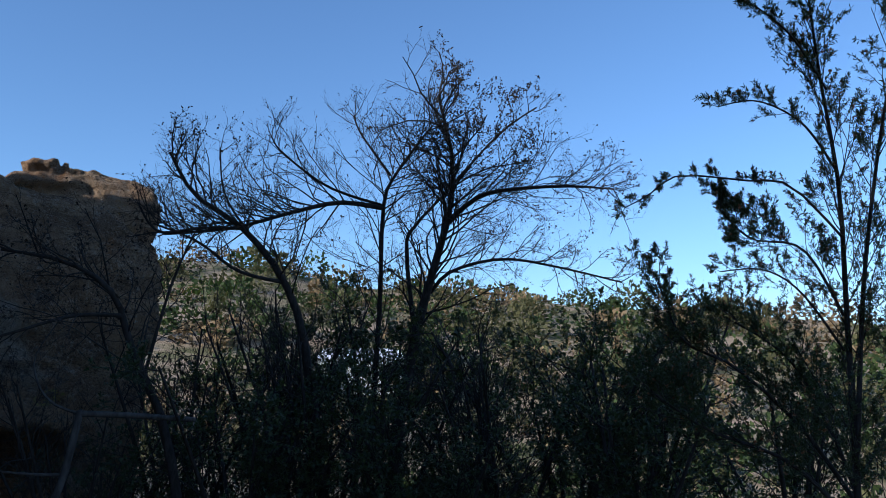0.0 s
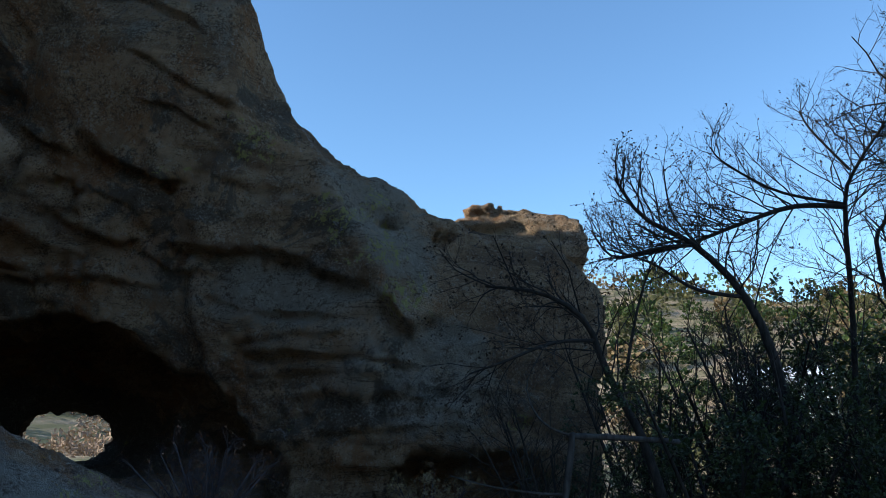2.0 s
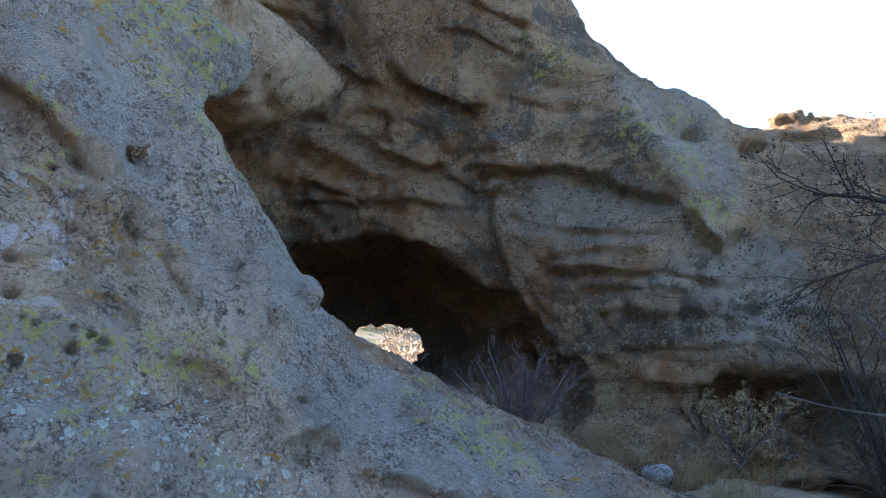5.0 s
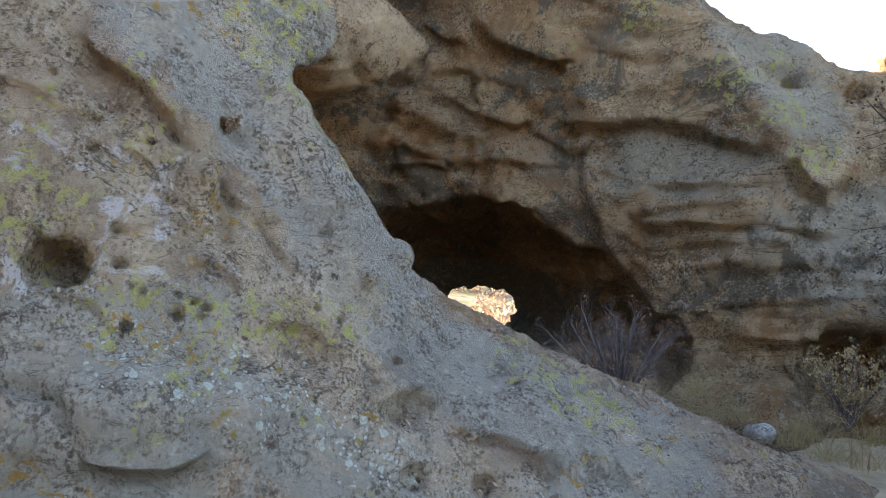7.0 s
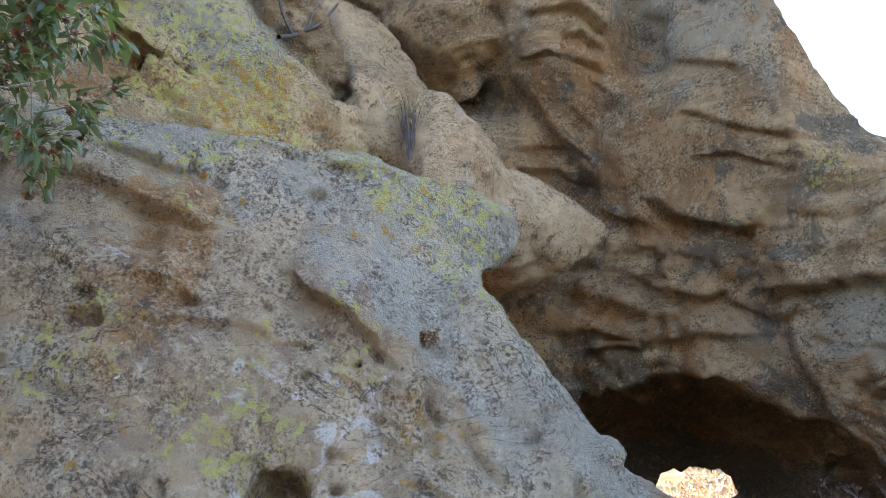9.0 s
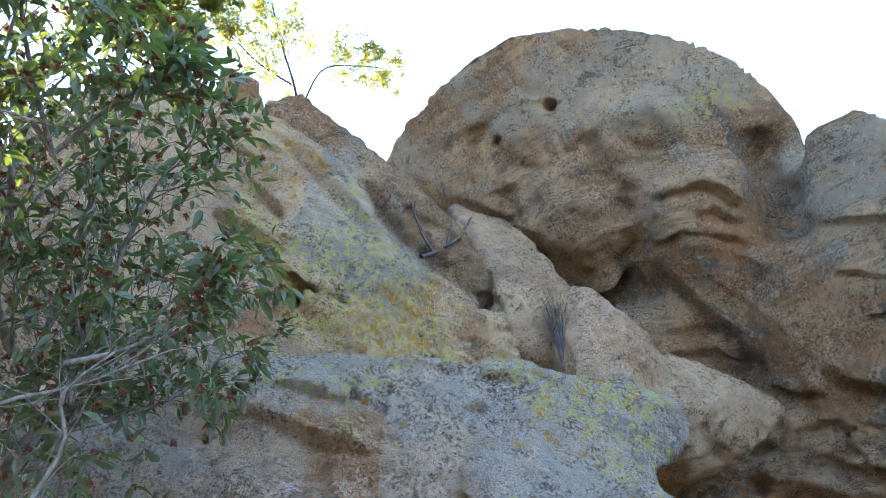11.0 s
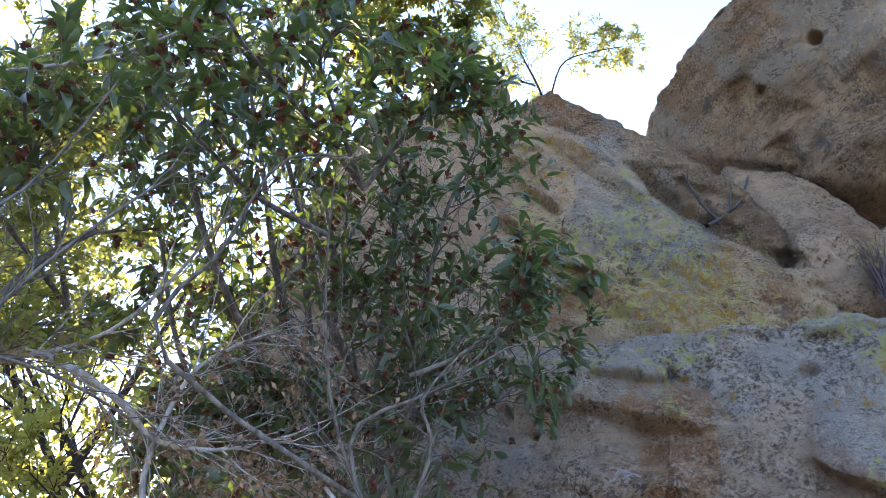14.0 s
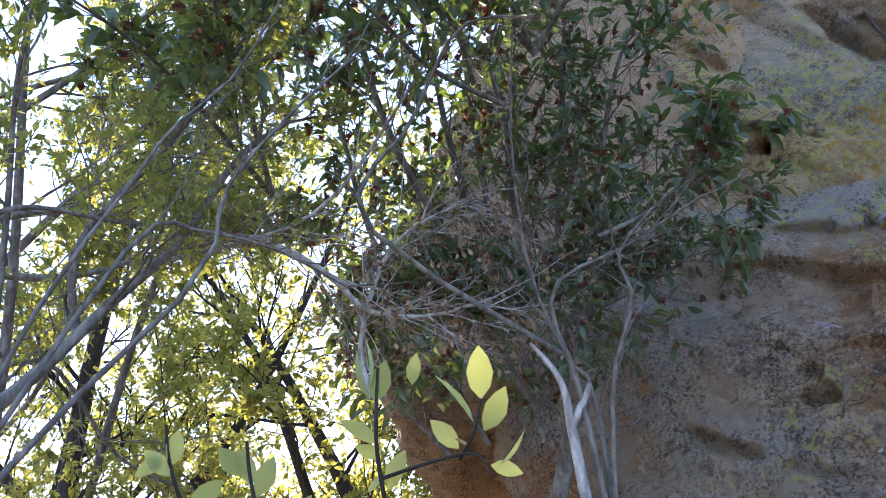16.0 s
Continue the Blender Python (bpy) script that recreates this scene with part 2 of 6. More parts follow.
def tubes(batches, sides=5):
    """Vertices and faces of tapered tubes; a batch holds the points (lines, steps, 3) and radii (lines, steps) of many lines."""
    verts, faces, at = [], [], 0
    turn = np.arange(sides) * 2 * np.pi / sides
    k = np.arange(sides)
    for points, radii in batches:
        points, radii = np.asarray(points, float), np.asarray(radii, float)
        n, m = points.shape[:2]
        way = np.gradient(points, axis=1)
        way /= np.linalg.norm(way, axis=2)[..., None] + 1e-9
        guide = np.where(np.abs(way[:, :1, 2:]) < 0.8, (0.31, 0.22, 0.92), (1.0, 0.1, 0.05))
        side = np.cross(way, guide)
        side /= np.linalg.norm(side, axis=2)[..., None] + 1e-9
        up = np.cross(way, side)
        ring = np.cos(turn)[:, None] * side[:, :, None] + np.sin(turn)[:, None] * up[:, :, None]
        verts.append((points[:, :, None] + radii[:, :, None, None] * ring).reshape(-1, 3))
        start = at + (np.arange(n)[:, None] * m + np.arange(m - 1)[None]).reshape(-1, 1) * sides
        faces.append(np.stack([start + k, start + (k + 1) % sides, start + sides + (k + 1) % sides, start + sides + k], 2).reshape(-1, 4))
        at += n * m * sides
    return np.concatenate(verts), np.concatenate(faces)


def plain_mesh(name, verts, faces, smooth=True):
    mesh = bpy.data.meshes.new(name)
    mesh.from_pydata(np.asarray(verts).tolist(), [], faces if isinstance(faces, list) else faces.tolist())
    if smooth:
        mesh.polygons.foreach_set("use_smooth", np.ones(len(mesh.polygons), dtype=bool))
    mesh.update()
    return mesh


def blade_mesh(name, places, ways, ups, lengths, breadth):
    """Small leaves: a folded diamond at each place along its way."""
    ways = ways / (np.linalg.norm(ways, axis=1)[:, None] + 1e-9)
    side = np.cross(ways, ups)
    side /= np.linalg.norm(side, axis=1)[:, None] + 1e-9
    top = np.cross(side, ways)
    size = np.asarray(lengths)[:, None]
    verts = np.stack([places, places + size * (0.55 * ways + 0.5 * breadth * side + 0.1 * top), places + size * ways,
                      places + size * (0.55 * ways - 0.5 * breadth * side + 0.1 * top)], 1)
    faces = np.arange(len(places))[:, None] * 4 + np.array([(0, 1, 2, 3)])
    return plain_mesh(name, verts.reshape(-1, 3), faces)


def leaf_mesh(name, places, ways, ups, lengths, breadth, fold=0.25, curl=0.15):
    """Leaves of their own shape: a folded blade of two rows of four faces, at each place along its way."""
    outline = np.array([(0.0, 0.06), (0.22, 0.75), (0.5, 1.0), (0.78, 0.66), (1.0, 0.04)])
    ways = ways / (np.linalg.norm(ways, axis=1)[:, None] + 1e-9)
    side = np.cross(ways, ups)
    side /= np.linalg.norm(side, axis=1)[:, None] + 1e-9
    top = np.cross(side, ways)
    lengths = np.asarray(lengths)[:, None]
    verts = []
    for along, wide in outline:
        spine = places + ways * along * lengths - top * lengths * curl * along * along
        for s in (-1, 0, 1):
            verts.append(spine + side * (s * wide * breadth / 2) * lengths + top * (abs(s) * wide * fold * breadth / 2) * lengths)
    verts = np.stack(verts, 1)
    unit = [(3 * i + s, 3 * i + s + 1, 3 * i + s + 4, 3 * i + s + 3) for i in range(4) for s in (0, 1)]
    faces = (np.arange(len(places))[:, None, None] * 15 + np.array(unit)[None]).reshape(-1, 4)
    return plain_mesh(name, verts.reshape(-1, 3), faces)


def branching(rng, starts, ways, lengths, radii, levels, kids=4, spread=0.75, wiggle=0.2, lift=0.05, shrink=0.62, steps=6):
    """Branches with side branches on them, level by level: batches for tubes(); the last one holds the end twigs."""
    batches = []
    while True:
        n = len(starts)
        w = ways / (np.linalg.norm(ways, axis=1)[:, None] + 1e-9)
        points = [starts]
        for _ in range(steps):
            w = w + rng.normal(0, wiggle, (n, 3)) + (0, 0, lift)
            w /= np.linalg.norm(w, axis=1)[:, None]
            points.append(points[-1] + w * lengths[:, None] / steps)
        points = np.stack(points, 1)
        batches.append((points, radii[:, None] * np.linspace(1, 0.38, steps + 1)))
        if levels <= 0:
            return batches
        levels -= 1
        f = np.clip(0.2 + 0.8 * (np.arange(kids) + rng.uniform(0.2, 0.9, (n, kids))) / kids, 0, 0.999)
        starts, along, f = at_share(points, f)
        owner = np.repeat(np.arange(n), kids)
        ways = leaned(rng, along, spread * rng.uniform(0.6, 1.3, len(f)))
        lengths = lengths[owner] * shrink * rng.uniform(0.65, 1.15, len(f)) * (1.1 - 0.45 * f)
        radii = radii[owner] * (1 - 0.6 * f) * 0.66


def at_share(points, f):
    """Places and ways at the shares f (lines, some) along lines of points."""
    n, m = points.shape[:2]
    g = f * (m - 1)
    i = np.minimum(g.astype(int), m - 2)
    row = np.arange(n)[:, None]
    a, b = points[row, i], points[row, i + 1]
    along = b - a
    place = a + along * (g - i)[..., None]
    along /= np.linalg.norm(along, axis=2)[..., None] + 1e-9
    return place.reshape(-1, 3), along.reshape(-1, 3), f.reshape(-1)


def leaned(rng, along, angle, out=None):
    off = rng.normal(0, 1, along.shape) + (0 if out is None else np.array(out))
    off -= along * (off * along).sum(1)[:, None]
    off /= np.linalg.norm(off, axis=1)[:, None] + 1e-9
    return along * np.cos(angle)[:, None] + off * np.sin(angle)[:, None]


def sprouts(rng, line, count, length, radius, levels, first=0.2, spread=0.8, lift=0.05, kids=4, wiggle=0.2, out=None, shrink=0.62, steps=5):
    """Side branches along one line, as batches. out: a way that they lean to."""
    f = first + (1 - first) * (np.arange(count) + rng.uniform(0, 1, count)) / count
    place, along, f = at_share(line[0], np.clip(f, 0, 0.999)[None])
    ways = leaned(rng, along, spread * rng.uniform(0.6, 1.3, count), out)
    size = length * rng.uniform(0.55, 1.2, count) * (1.15 - 0.5 * f)
    return branching(rng, place, ways, size, np.full(count, radius), levels, kids, 0.75, wiggle, lift, shrink, steps)


def along_tips(rng, tips, per, back=0.0):
    """Places and ways for leaves along the end twigs."""
    place, along, _ = at_share(tips, rng.uniform(back, 0.999, (len(tips), per)))
    return place, along


def follow(points, r0, r1, n=14):
    """A smooth line through a few points, with radii from r0 to r1, as a batch of one."""
    p = np.array(points, float)
    t = np.linspace(0, len(p) - 1, n)
    out = []
    for s in t:
        i = min(int(s), len(p) - 2)
        f = s - i
        a, b, c, d = p[max(i - 1, 0)], p[i], p[i + 1], p[min(i + 2, len(p) - 1)]
        out.append(0.5 * (2 * b + (c - a) * f + (2 * a - 5 * b + 4 * c - d) * f * f + (3 * b - a - 3 * c + d) * f ** 3))
    return np.array(out)[None], np.linspace(r0, r1, n)[None]


# ---- materials ----
class Mix:
    """Shortcuts for a node tree."""
    def __init__(self, name):
        self.mat = bpy.data.materials.new(name)
        self.mat.use_nodes = True
        self.t = self.mat.node_tree
        self.shader = self.t.nodes["Principled BSDF"]
        self.coords = self.t.nodes.new("ShaderNodeTexCoord").outputs["Object"]

    def put(self, socket, value):
        if isinstance(value, bpy.types.NodeSocket):
            self.t.links.new(value, socket)
        else:
            socket.default_value = value

    def noise(self, scale, detail=4, rough=0.55, warp=0.0, stretch=None, at=(0, 0, 0)):
        v = self.t.nodes.new("ShaderNodeMapping")
        self.t.links.new(self.coords, v.inputs["Vector"])
        v.inputs["Location"].default_value = at
        if stretch:
            v.inputs["Scale"].default_value = stretch
        n = self.t.nodes.new("ShaderNodeTexNoise")
        self.t.links.new(v.outputs[0], n.inputs["Vector"])
        n.inputs["Scale"].default_value, n.inputs["Detail"].default_value = scale, detail
        n.inputs["Roughness"].default_value, n.inputs["Distortion"].default_value = rough, warp
        return n.outputs["Fac"]

    def cells(self, scale, feature="F1", jitter=1.0, warp=None):
        n = self.t.nodes.new("ShaderNodeTexVoronoi")
        n.feature = feature
        self.put(n.inputs["Vector"], warp if warp is not None else self.coords)
        n.inputs["Scale"].default_value, n.inputs["Randomness"].default_value = scale, jitter
        return n.outputs["Distance"]

    def attribute(self, name):
        n = self.t.nodes.new("ShaderNodeAttribute")
        n.attribute_name = name
        return n.outputs["Fac"]

    def step(self, value, low, high, to_low=0.0, to_high=1.0):
        n = self.t.nodes.new("ShaderNodeMapRange")
        n.interpolation_type = "SMOOTHSTEP"
        self.put(n.inputs["Value"], value)
        for k, v in (("From Min", low), ("From Max", high), ("To Min", to_low), ("To Max", to_high)):
            n.inputs[k].default_value = v
        return n.outputs[0]

    def sum(self, op, a, b):
        n = self.t.nodes.new("ShaderNodeMath")
        n.operation = op
        self.put(n.inputs[0], a)
        self.put(n.inputs[1], b)
        return n.outputs[0]

    def blend(self, factor, a, b):
        n = self.t.nodes.new("ShaderNodeMix")
        n.data_type = "RGBA"
        self.put(n.inputs["Factor"], factor)
        for socket, value in ((n.inputs[6], a), (n.inputs[7], b)):
            self.put(socket, value if isinstance(value, bpy.types.NodeSocket) else (*value, 1))
        return n.outputs[2]

    def bump(self, height, strength, distance, under=None):
        n = self.t.nodes.new("ShaderNodeBump")
        self.put(n.inputs["Height"], height)
        n.inputs["Strength"].default_value, n.inputs["Distance"].default_value = strength, distance
        if under is not None:
            self.t.links.new(under, n.inputs["Normal"])
        return n.outputs[0]

    def done(self, colour, rough=0.9, normal=None):
        value = colour if isinstance(colour, bpy.types.NodeSocket) else (*colour, 1)
        self.put(self.shader.inputs["Base Color"], value)
        self.put(self.shader.inputs["Roughness"], rough)
        self.shader.inputs["Specular IOR Level"].default_value = 0.3
        if normal is not None:
            self.t.links.new(normal, self.shader.inputs["Normal"])
        return self.mat


def sandstone(name, tan, brown, grey, crust=0.5, yellow=0.5, pale=0.3, orange=0.2, bands=0.0, dark=0.5):
    """Sandstone: tan and brown stone, a grey crust, dark specks and pits that stand in for cavity shade, and three
    kinds of lichen; each coat is thicker where the rock bears it.
    """
    m = Mix(name)
    coat = {c: m.attribute(c) for c in COATS}

    def more(value, channel, much):
        return m.sum("ADD", value, m.sum("MULTIPLY", coat[channel], much))
    broad = m.noise(0.42, 10, 0.6, 0.6)
    middle = m.noise(2.2, 10, 0.66, 0.6, at=(3, 7, 1))
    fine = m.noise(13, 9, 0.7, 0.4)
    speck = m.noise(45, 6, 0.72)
    colour = m.blend(m.step(middle, 0.40, 0.60), tan, brown)
    if bands:
        beds = m.noise(0.9, 8, 0.66, 0.5, stretch=(0.6, 0.6, 4.5))
        colour = m.blend(m.step(beds, 0.47, 0.55, 0, bands), colour, [0.5 * brown[0], 0.46 * brown[1], 0.45 * brown[2]])
    rust = m.noise(0.9, 8, 0.68, 0.6, stretch=(1.4, 1.4, 0.6), at=(9, 2, 5))
    colour = m.blend(m.step(more(rust, "rust", 0.14), 0.55, 0.64, 0, 0.9), colour, (0.33, 0.16, 0.065))
    skin = m.sum("ADD", m.sum("MULTIPLY", broad, 0.5), m.sum("ADD", m.sum("MULTIPLY", middle, 0.34), m.sum("MULTIPLY", fine, 0.16)))
    colour = m.blend(m.step(more(skin, "crust", 0.11), 0.585 - 0.2 * crust, 0.655 - 0.2 * crust, 0, 0.9), colour, grey)
    wash = m.noise(0.9, 9, 0.7, 0.9, at=(41, 3, 16))
    colour = m.blend(m.step(wash, 0.51, 0.60, 0, 0.45), colour, [min(1, 1.4 * c) for c in tan])
    # Dark stains; the marked coat also paints in shade, as inside the cave.
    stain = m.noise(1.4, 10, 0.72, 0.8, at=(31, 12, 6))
    colour = m.blend(m.step(more(stain, "shade_stain", 0.13), 0.56, 0.63, 0, dark), colour, [0.34 * c for c in grey])
    chalk = m.noise(4.0, 8, 0.7, 0.8, at=(11, 22, 3))
    colour = m.blend(m.step(more(chalk, "white", 0.17), 0.66, 0.71, 0, 0.6), colour, (0.62, 0.58, 0.60))
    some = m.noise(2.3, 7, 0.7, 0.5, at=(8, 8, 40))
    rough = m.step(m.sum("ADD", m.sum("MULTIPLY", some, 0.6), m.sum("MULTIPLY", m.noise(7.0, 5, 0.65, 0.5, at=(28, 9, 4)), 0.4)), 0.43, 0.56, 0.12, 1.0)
    vein = m.noise(1.5, 7, 0.62, 0.7, stretch=(0.55, 0.55, 3.0) if bands else (1, 1, 1), at=(2, 17, 33))
    crack = m.step(m.sum("ABSOLUTE", m.sum("SUBTRACT", vein, 0.5), 0), 0.009, 0.003)
    crack = m.sum("MULTIPLY", crack, m.step(m.noise(1.2, 4, 0.6, at=(50, 5, 1)), 0.50, 0.56, 0, 0.8))
    colour = m.blend(crack, colour, [0.2 * c for c in brown])
    scale_rim = m.noise(3.4, 6, 0.6, 0.5, stretch=(0.7, 0.7, 2.0), at=(12, 44, 9))
    rim = m.step(m.sum("ABSOLUTE", m.sum("SUBTRACT", m.sum("FRACT", m.sum("MULTIPLY", scale_rim, 7.0), 0), 0.5), 0), 0.06, 0.02)
    rim = m.sum("MULTIPLY", rim, m.step(m.noise(2.0, 5, 0.6, at=(7, 3, 61)), 0.50, 0.56, 0, 0.65))
    colour = m.blend(rim, colour, [0.28 * c for c in brown])
    # Dark specks and pits put the shade of small cavities into the colour.
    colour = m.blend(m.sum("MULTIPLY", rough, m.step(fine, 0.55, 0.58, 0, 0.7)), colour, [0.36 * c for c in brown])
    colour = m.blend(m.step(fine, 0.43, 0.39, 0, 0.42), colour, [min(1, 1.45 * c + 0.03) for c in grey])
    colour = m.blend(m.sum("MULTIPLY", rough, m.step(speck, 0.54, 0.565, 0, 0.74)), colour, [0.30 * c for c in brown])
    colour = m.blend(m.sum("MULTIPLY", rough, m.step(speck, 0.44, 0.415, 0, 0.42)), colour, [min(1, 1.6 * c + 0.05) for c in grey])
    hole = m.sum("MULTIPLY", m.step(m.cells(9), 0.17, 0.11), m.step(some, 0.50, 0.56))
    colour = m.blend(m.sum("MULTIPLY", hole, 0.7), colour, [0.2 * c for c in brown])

    def lichen(under, channel, much, scale, spots, at, tint, edge=0.5):
        patch = more(m.noise(scale, 7, 0.66, 0.4, at=at), channel, 0.18)
        dots = more(m.noise(spots, 8, 0.72, 0.6, at=at[::-1]), channel, 0.018)
        mask = m.sum("MULTIPLY", m.step(patch, 0.66 - 0.13 * much, 0.70 - 0.13 * much), m.step(dots, edge, edge + 0.03))
        return m.blend(m.sum("MULTIPLY", mask, 0.85), under, tint)
    colour = lichen(colour, "yellow", yellow, 1.3, 14, (21, 4, 8), (0.43, 0.385, 0.125), 0.53)
    colour = lichen(colour, "orange", orange, 1.6, 13, (15, 1, 22), (0.42, 0.22, 0.03), 0.55)
    # round rosettes, grey-green and a few mustard ones, crowded in places
    bent = m.t.nodes.new("ShaderNodeVectorMath")
    bent.operation = "MULTIPLY_ADD"
    m.put(bent.inputs[0], m.noise(20, 3))
    bent.inputs[1].default_value = (0.05, 0.05, 0.05)
    m.put(bent.inputs[2], m.coords)
    crowd = more(m.noise(1.7, 6, 0.66, 0.4, at=(5, 31, 2)), "spots", 0.26)
    for scale, tint, size in ((11, (0.54, 0.58, 0.51), 0.27), (30, (0.58, 0.61, 0.56), 0.30), (9, (0.36, 0.24, 0.04), 0.19)):
        disc = m.step(m.cells(scale, warp=bent.outputs[0]), size, size - 0.05)
        colour = m.blend(m.sum("MULTIPLY", disc, m.sum("MULTIPLY", m.step(crowd, 0.70 - 0.1 * pale, 0.76 - 0.1 * pale, 0, 0.85), m.step(fine, 0.45, 0.49))), colour, tint)
    n = m.bump(middle, 1.0, 0.12)
    fold = m.noise(5.0, 5, 0.6, 0.8, at=(2, 60, 14))
    n = m.bump(m.sum("ABSOLUTE", m.sum("SUBTRACT", fold, 0.5), 0), 0.9, 0.16, n)
    if bands:
        strata = m.noise(1.6, 9, 0.7, 0.35, stretch=(0.4, 0.4, 5.0), at=(4, 4, 77))
        n = m.bump(m.sum("FRACT", m.sum("MULTIPLY", strata, 5.0), 0), 0.8, 0.05, n)
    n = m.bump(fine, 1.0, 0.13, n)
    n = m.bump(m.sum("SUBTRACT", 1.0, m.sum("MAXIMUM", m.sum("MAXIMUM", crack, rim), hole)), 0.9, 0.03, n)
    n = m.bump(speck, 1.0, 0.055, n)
    return m.done(colour, 0.93, n)


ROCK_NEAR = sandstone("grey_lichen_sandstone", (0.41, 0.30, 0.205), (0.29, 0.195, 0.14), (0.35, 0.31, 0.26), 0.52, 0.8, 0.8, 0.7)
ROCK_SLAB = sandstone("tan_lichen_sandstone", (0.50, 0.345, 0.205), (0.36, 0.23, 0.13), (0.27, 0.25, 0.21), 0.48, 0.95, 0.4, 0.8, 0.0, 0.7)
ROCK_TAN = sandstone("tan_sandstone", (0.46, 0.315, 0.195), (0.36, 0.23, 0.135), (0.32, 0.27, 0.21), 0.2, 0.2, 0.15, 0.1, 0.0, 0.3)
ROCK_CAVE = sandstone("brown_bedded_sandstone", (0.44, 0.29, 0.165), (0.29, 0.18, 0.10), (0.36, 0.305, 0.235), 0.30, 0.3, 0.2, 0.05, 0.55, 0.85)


def bark(name, dark, light, scale=30):
    m = Mix(name)
    n = m.noise(scale, 5, 0.65, 0.4, stretch=(1, 1, 0.3))
    return m.done(m.blend(m.step(n, 0.35, 0.7), dark, light), 0.9, m.bump(n, 0.6, 0.006))


def foliage(name, dark, light, through=(0.25, 0.33, 0.03), share=0.35, gloss=0.5):
    m = Mix(name)
    info = m.t.nodes.new("ShaderNodeNewGeometry").outputs["Random Per Island"]
    n = m.noise(3.0, 2)
    colour = m.blend(m.step(m.sum("ADD", m.sum("MULTIPLY", info, 0.7), m.sum("MULTIPLY", n, 0.3)), 0.1, 0.9), dark, light)
    m.done(colour, gloss)
    glow = m.t.nodes.new("ShaderNodeBsdfTranslucent")
    glow.inputs["Color"].default_value = (*through, 1)
    mix = m.t.nodes.new("ShaderNodeMixShader")
    mix.inputs[0].default_value = share
    m.t.links.new(m.shader.outputs[0], mix.inputs[1])
    m.t.links.new(glow.outputs[0], mix.inputs[2])
    m.t.links.new(mix.outputs[0], m.t.nodes["Material Output"].inputs["Surface"])
    return m.mat


BARK_DARK = bark("dark_bark", (0.014, 0.012, 0.010), (0.04, 0.034, 0.03))
BARK_GREY = bark("grey_bark", (0.07, 0.06, 0.052), (0.19, 0.17, 0.15))
DEAD_GREY = bark("weathered_dead_wood", (0.025, 0.022, 0.02), (0.08, 0.072, 0.065))
BARK_PALE = bark("bleached_dead_wood", (0.18, 0.16, 0.15), (0.42, 0.39, 0.36))
LEAF_DARK = foliage("dark_green_leaf", (0.018, 0.028, 0.015), (0.055, 0.072, 0.032), (0.1, 0.13, 0.02), 0.2)
LEAF_SUMAC = foliage("sumac_leaf", (0.032, 0.05, 0.036), (0.085, 0.112, 0.08), (0.20, 0.28, 0.04), 0.28, 0.28)
LEAF_PALE = foliage("pale_olive_leaf", (0.07, 0.09, 0.03), (0.16, 0.17, 0.06), (0.40, 0.41, 0.07), 0.42)
LEAF_DEAD = foliage("withered_leaf", (0.02, 0.014, 0.01), (0.06, 0.04, 0.025), (0.06, 0.03, 0.01), 0.15)
LEAF_DRY = foliage("dry_brown_leaf", (0.13, 0.055, 0.03), (0.27, 0.13, 0.07), (0.3, 0.15, 0.05), 0.25)


def part(name, mesh, material, parent=None, label=""):
    ob = new(name, mesh)
    mesh.materials.append(material)
    if parent:
        ob.parent = parent
    if label:
        tagged(ob, label)
    return ob


def thing(name, label, category, at=(0, 0, 0), group="", kind=""):
    ob = new(name)
    ob.location = at
    return tagged(ob, label, category, group, kind)


# ---- ground ----
def ground_height(x, y):
    """The lie of the land: a trodden spot, a gully under the cave, a valley and hills beyond."""
    x, y = np.asarray(x, float), np.asarray(y, float)
    r = np.hypot(x, y)
    p = np.stack([x, y, 0 * x], -1).reshape(-1, 3)
    small = layers(p, 0.35, 4, 5).reshape(x.shape) * 0.10
    z = small + 0.10 * np.clip(-x - 1.0, 0, 6) + 0.05 * np.clip(y - 2, 0, 4)
    drop = np.clip((y * 0.9 + x * 0.45 - 6.0) / 40.0, 0, 1)
    z = z - 6.0 * drop ** 1.2
    turn = np.degrees(np.arctan2(-x, y))
    crest = np.interp(turn, [-180, -60, -28, -20, -12, 0, 20, 60, 100, 180], [6, 4.0, 4.6, 5.4, 6.6, 8.0, 9.6, 10.0, 7.0, 6.0])
    rise = np.clip((r - 45.0) / 140.0, 0, 1)
    big = layers(p, 0.012, 4, 11).reshape(x.shape)
    return z + rise ** 1.15 * (185.0 * np.tan(np.radians(crest)) + 6.0 + 5.0 * big) * np.where(r > 185, 1 - 0.25 * np.clip((r - 185) / 600, 0, 1), 1)


rings = np.concatenate([np.linspace(0.0, 16, 65)[1:], 16 * (2500 / 16) ** (np.arange(1, 111) / 110)])
turns = np.arange(288) * 2 * np.pi / 288
gx, gy = rings[:, None] * np.cos(turns), rings[:, None] * np.sin(turns)
gz = ground_height(gx, gy)
verts = np.concatenate([np.stack([gx, gy, gz], -1).reshape(-1, 3), [(0, 0, float(ground_height(np.zeros(1), np.zeros(1))[0]))]])
faces, k = [], np.arange(288)
for i in range(len(rings) - 1):
    a, b = i * 288, (i + 1) * 288
    faces += np.stack([a + k, b + k, b + (k + 1) % 288, a + (k + 1) % 288], 1).tolist()
faces += [(len(verts) - 1, int(i), int((i + 1) % 288)) for i in k]
m = Mix("dry_earth_and_scrub")
clump = m.noise(0.12, 6, 0.7, 0.4)
near = m.noise(6, 6, 0.7)
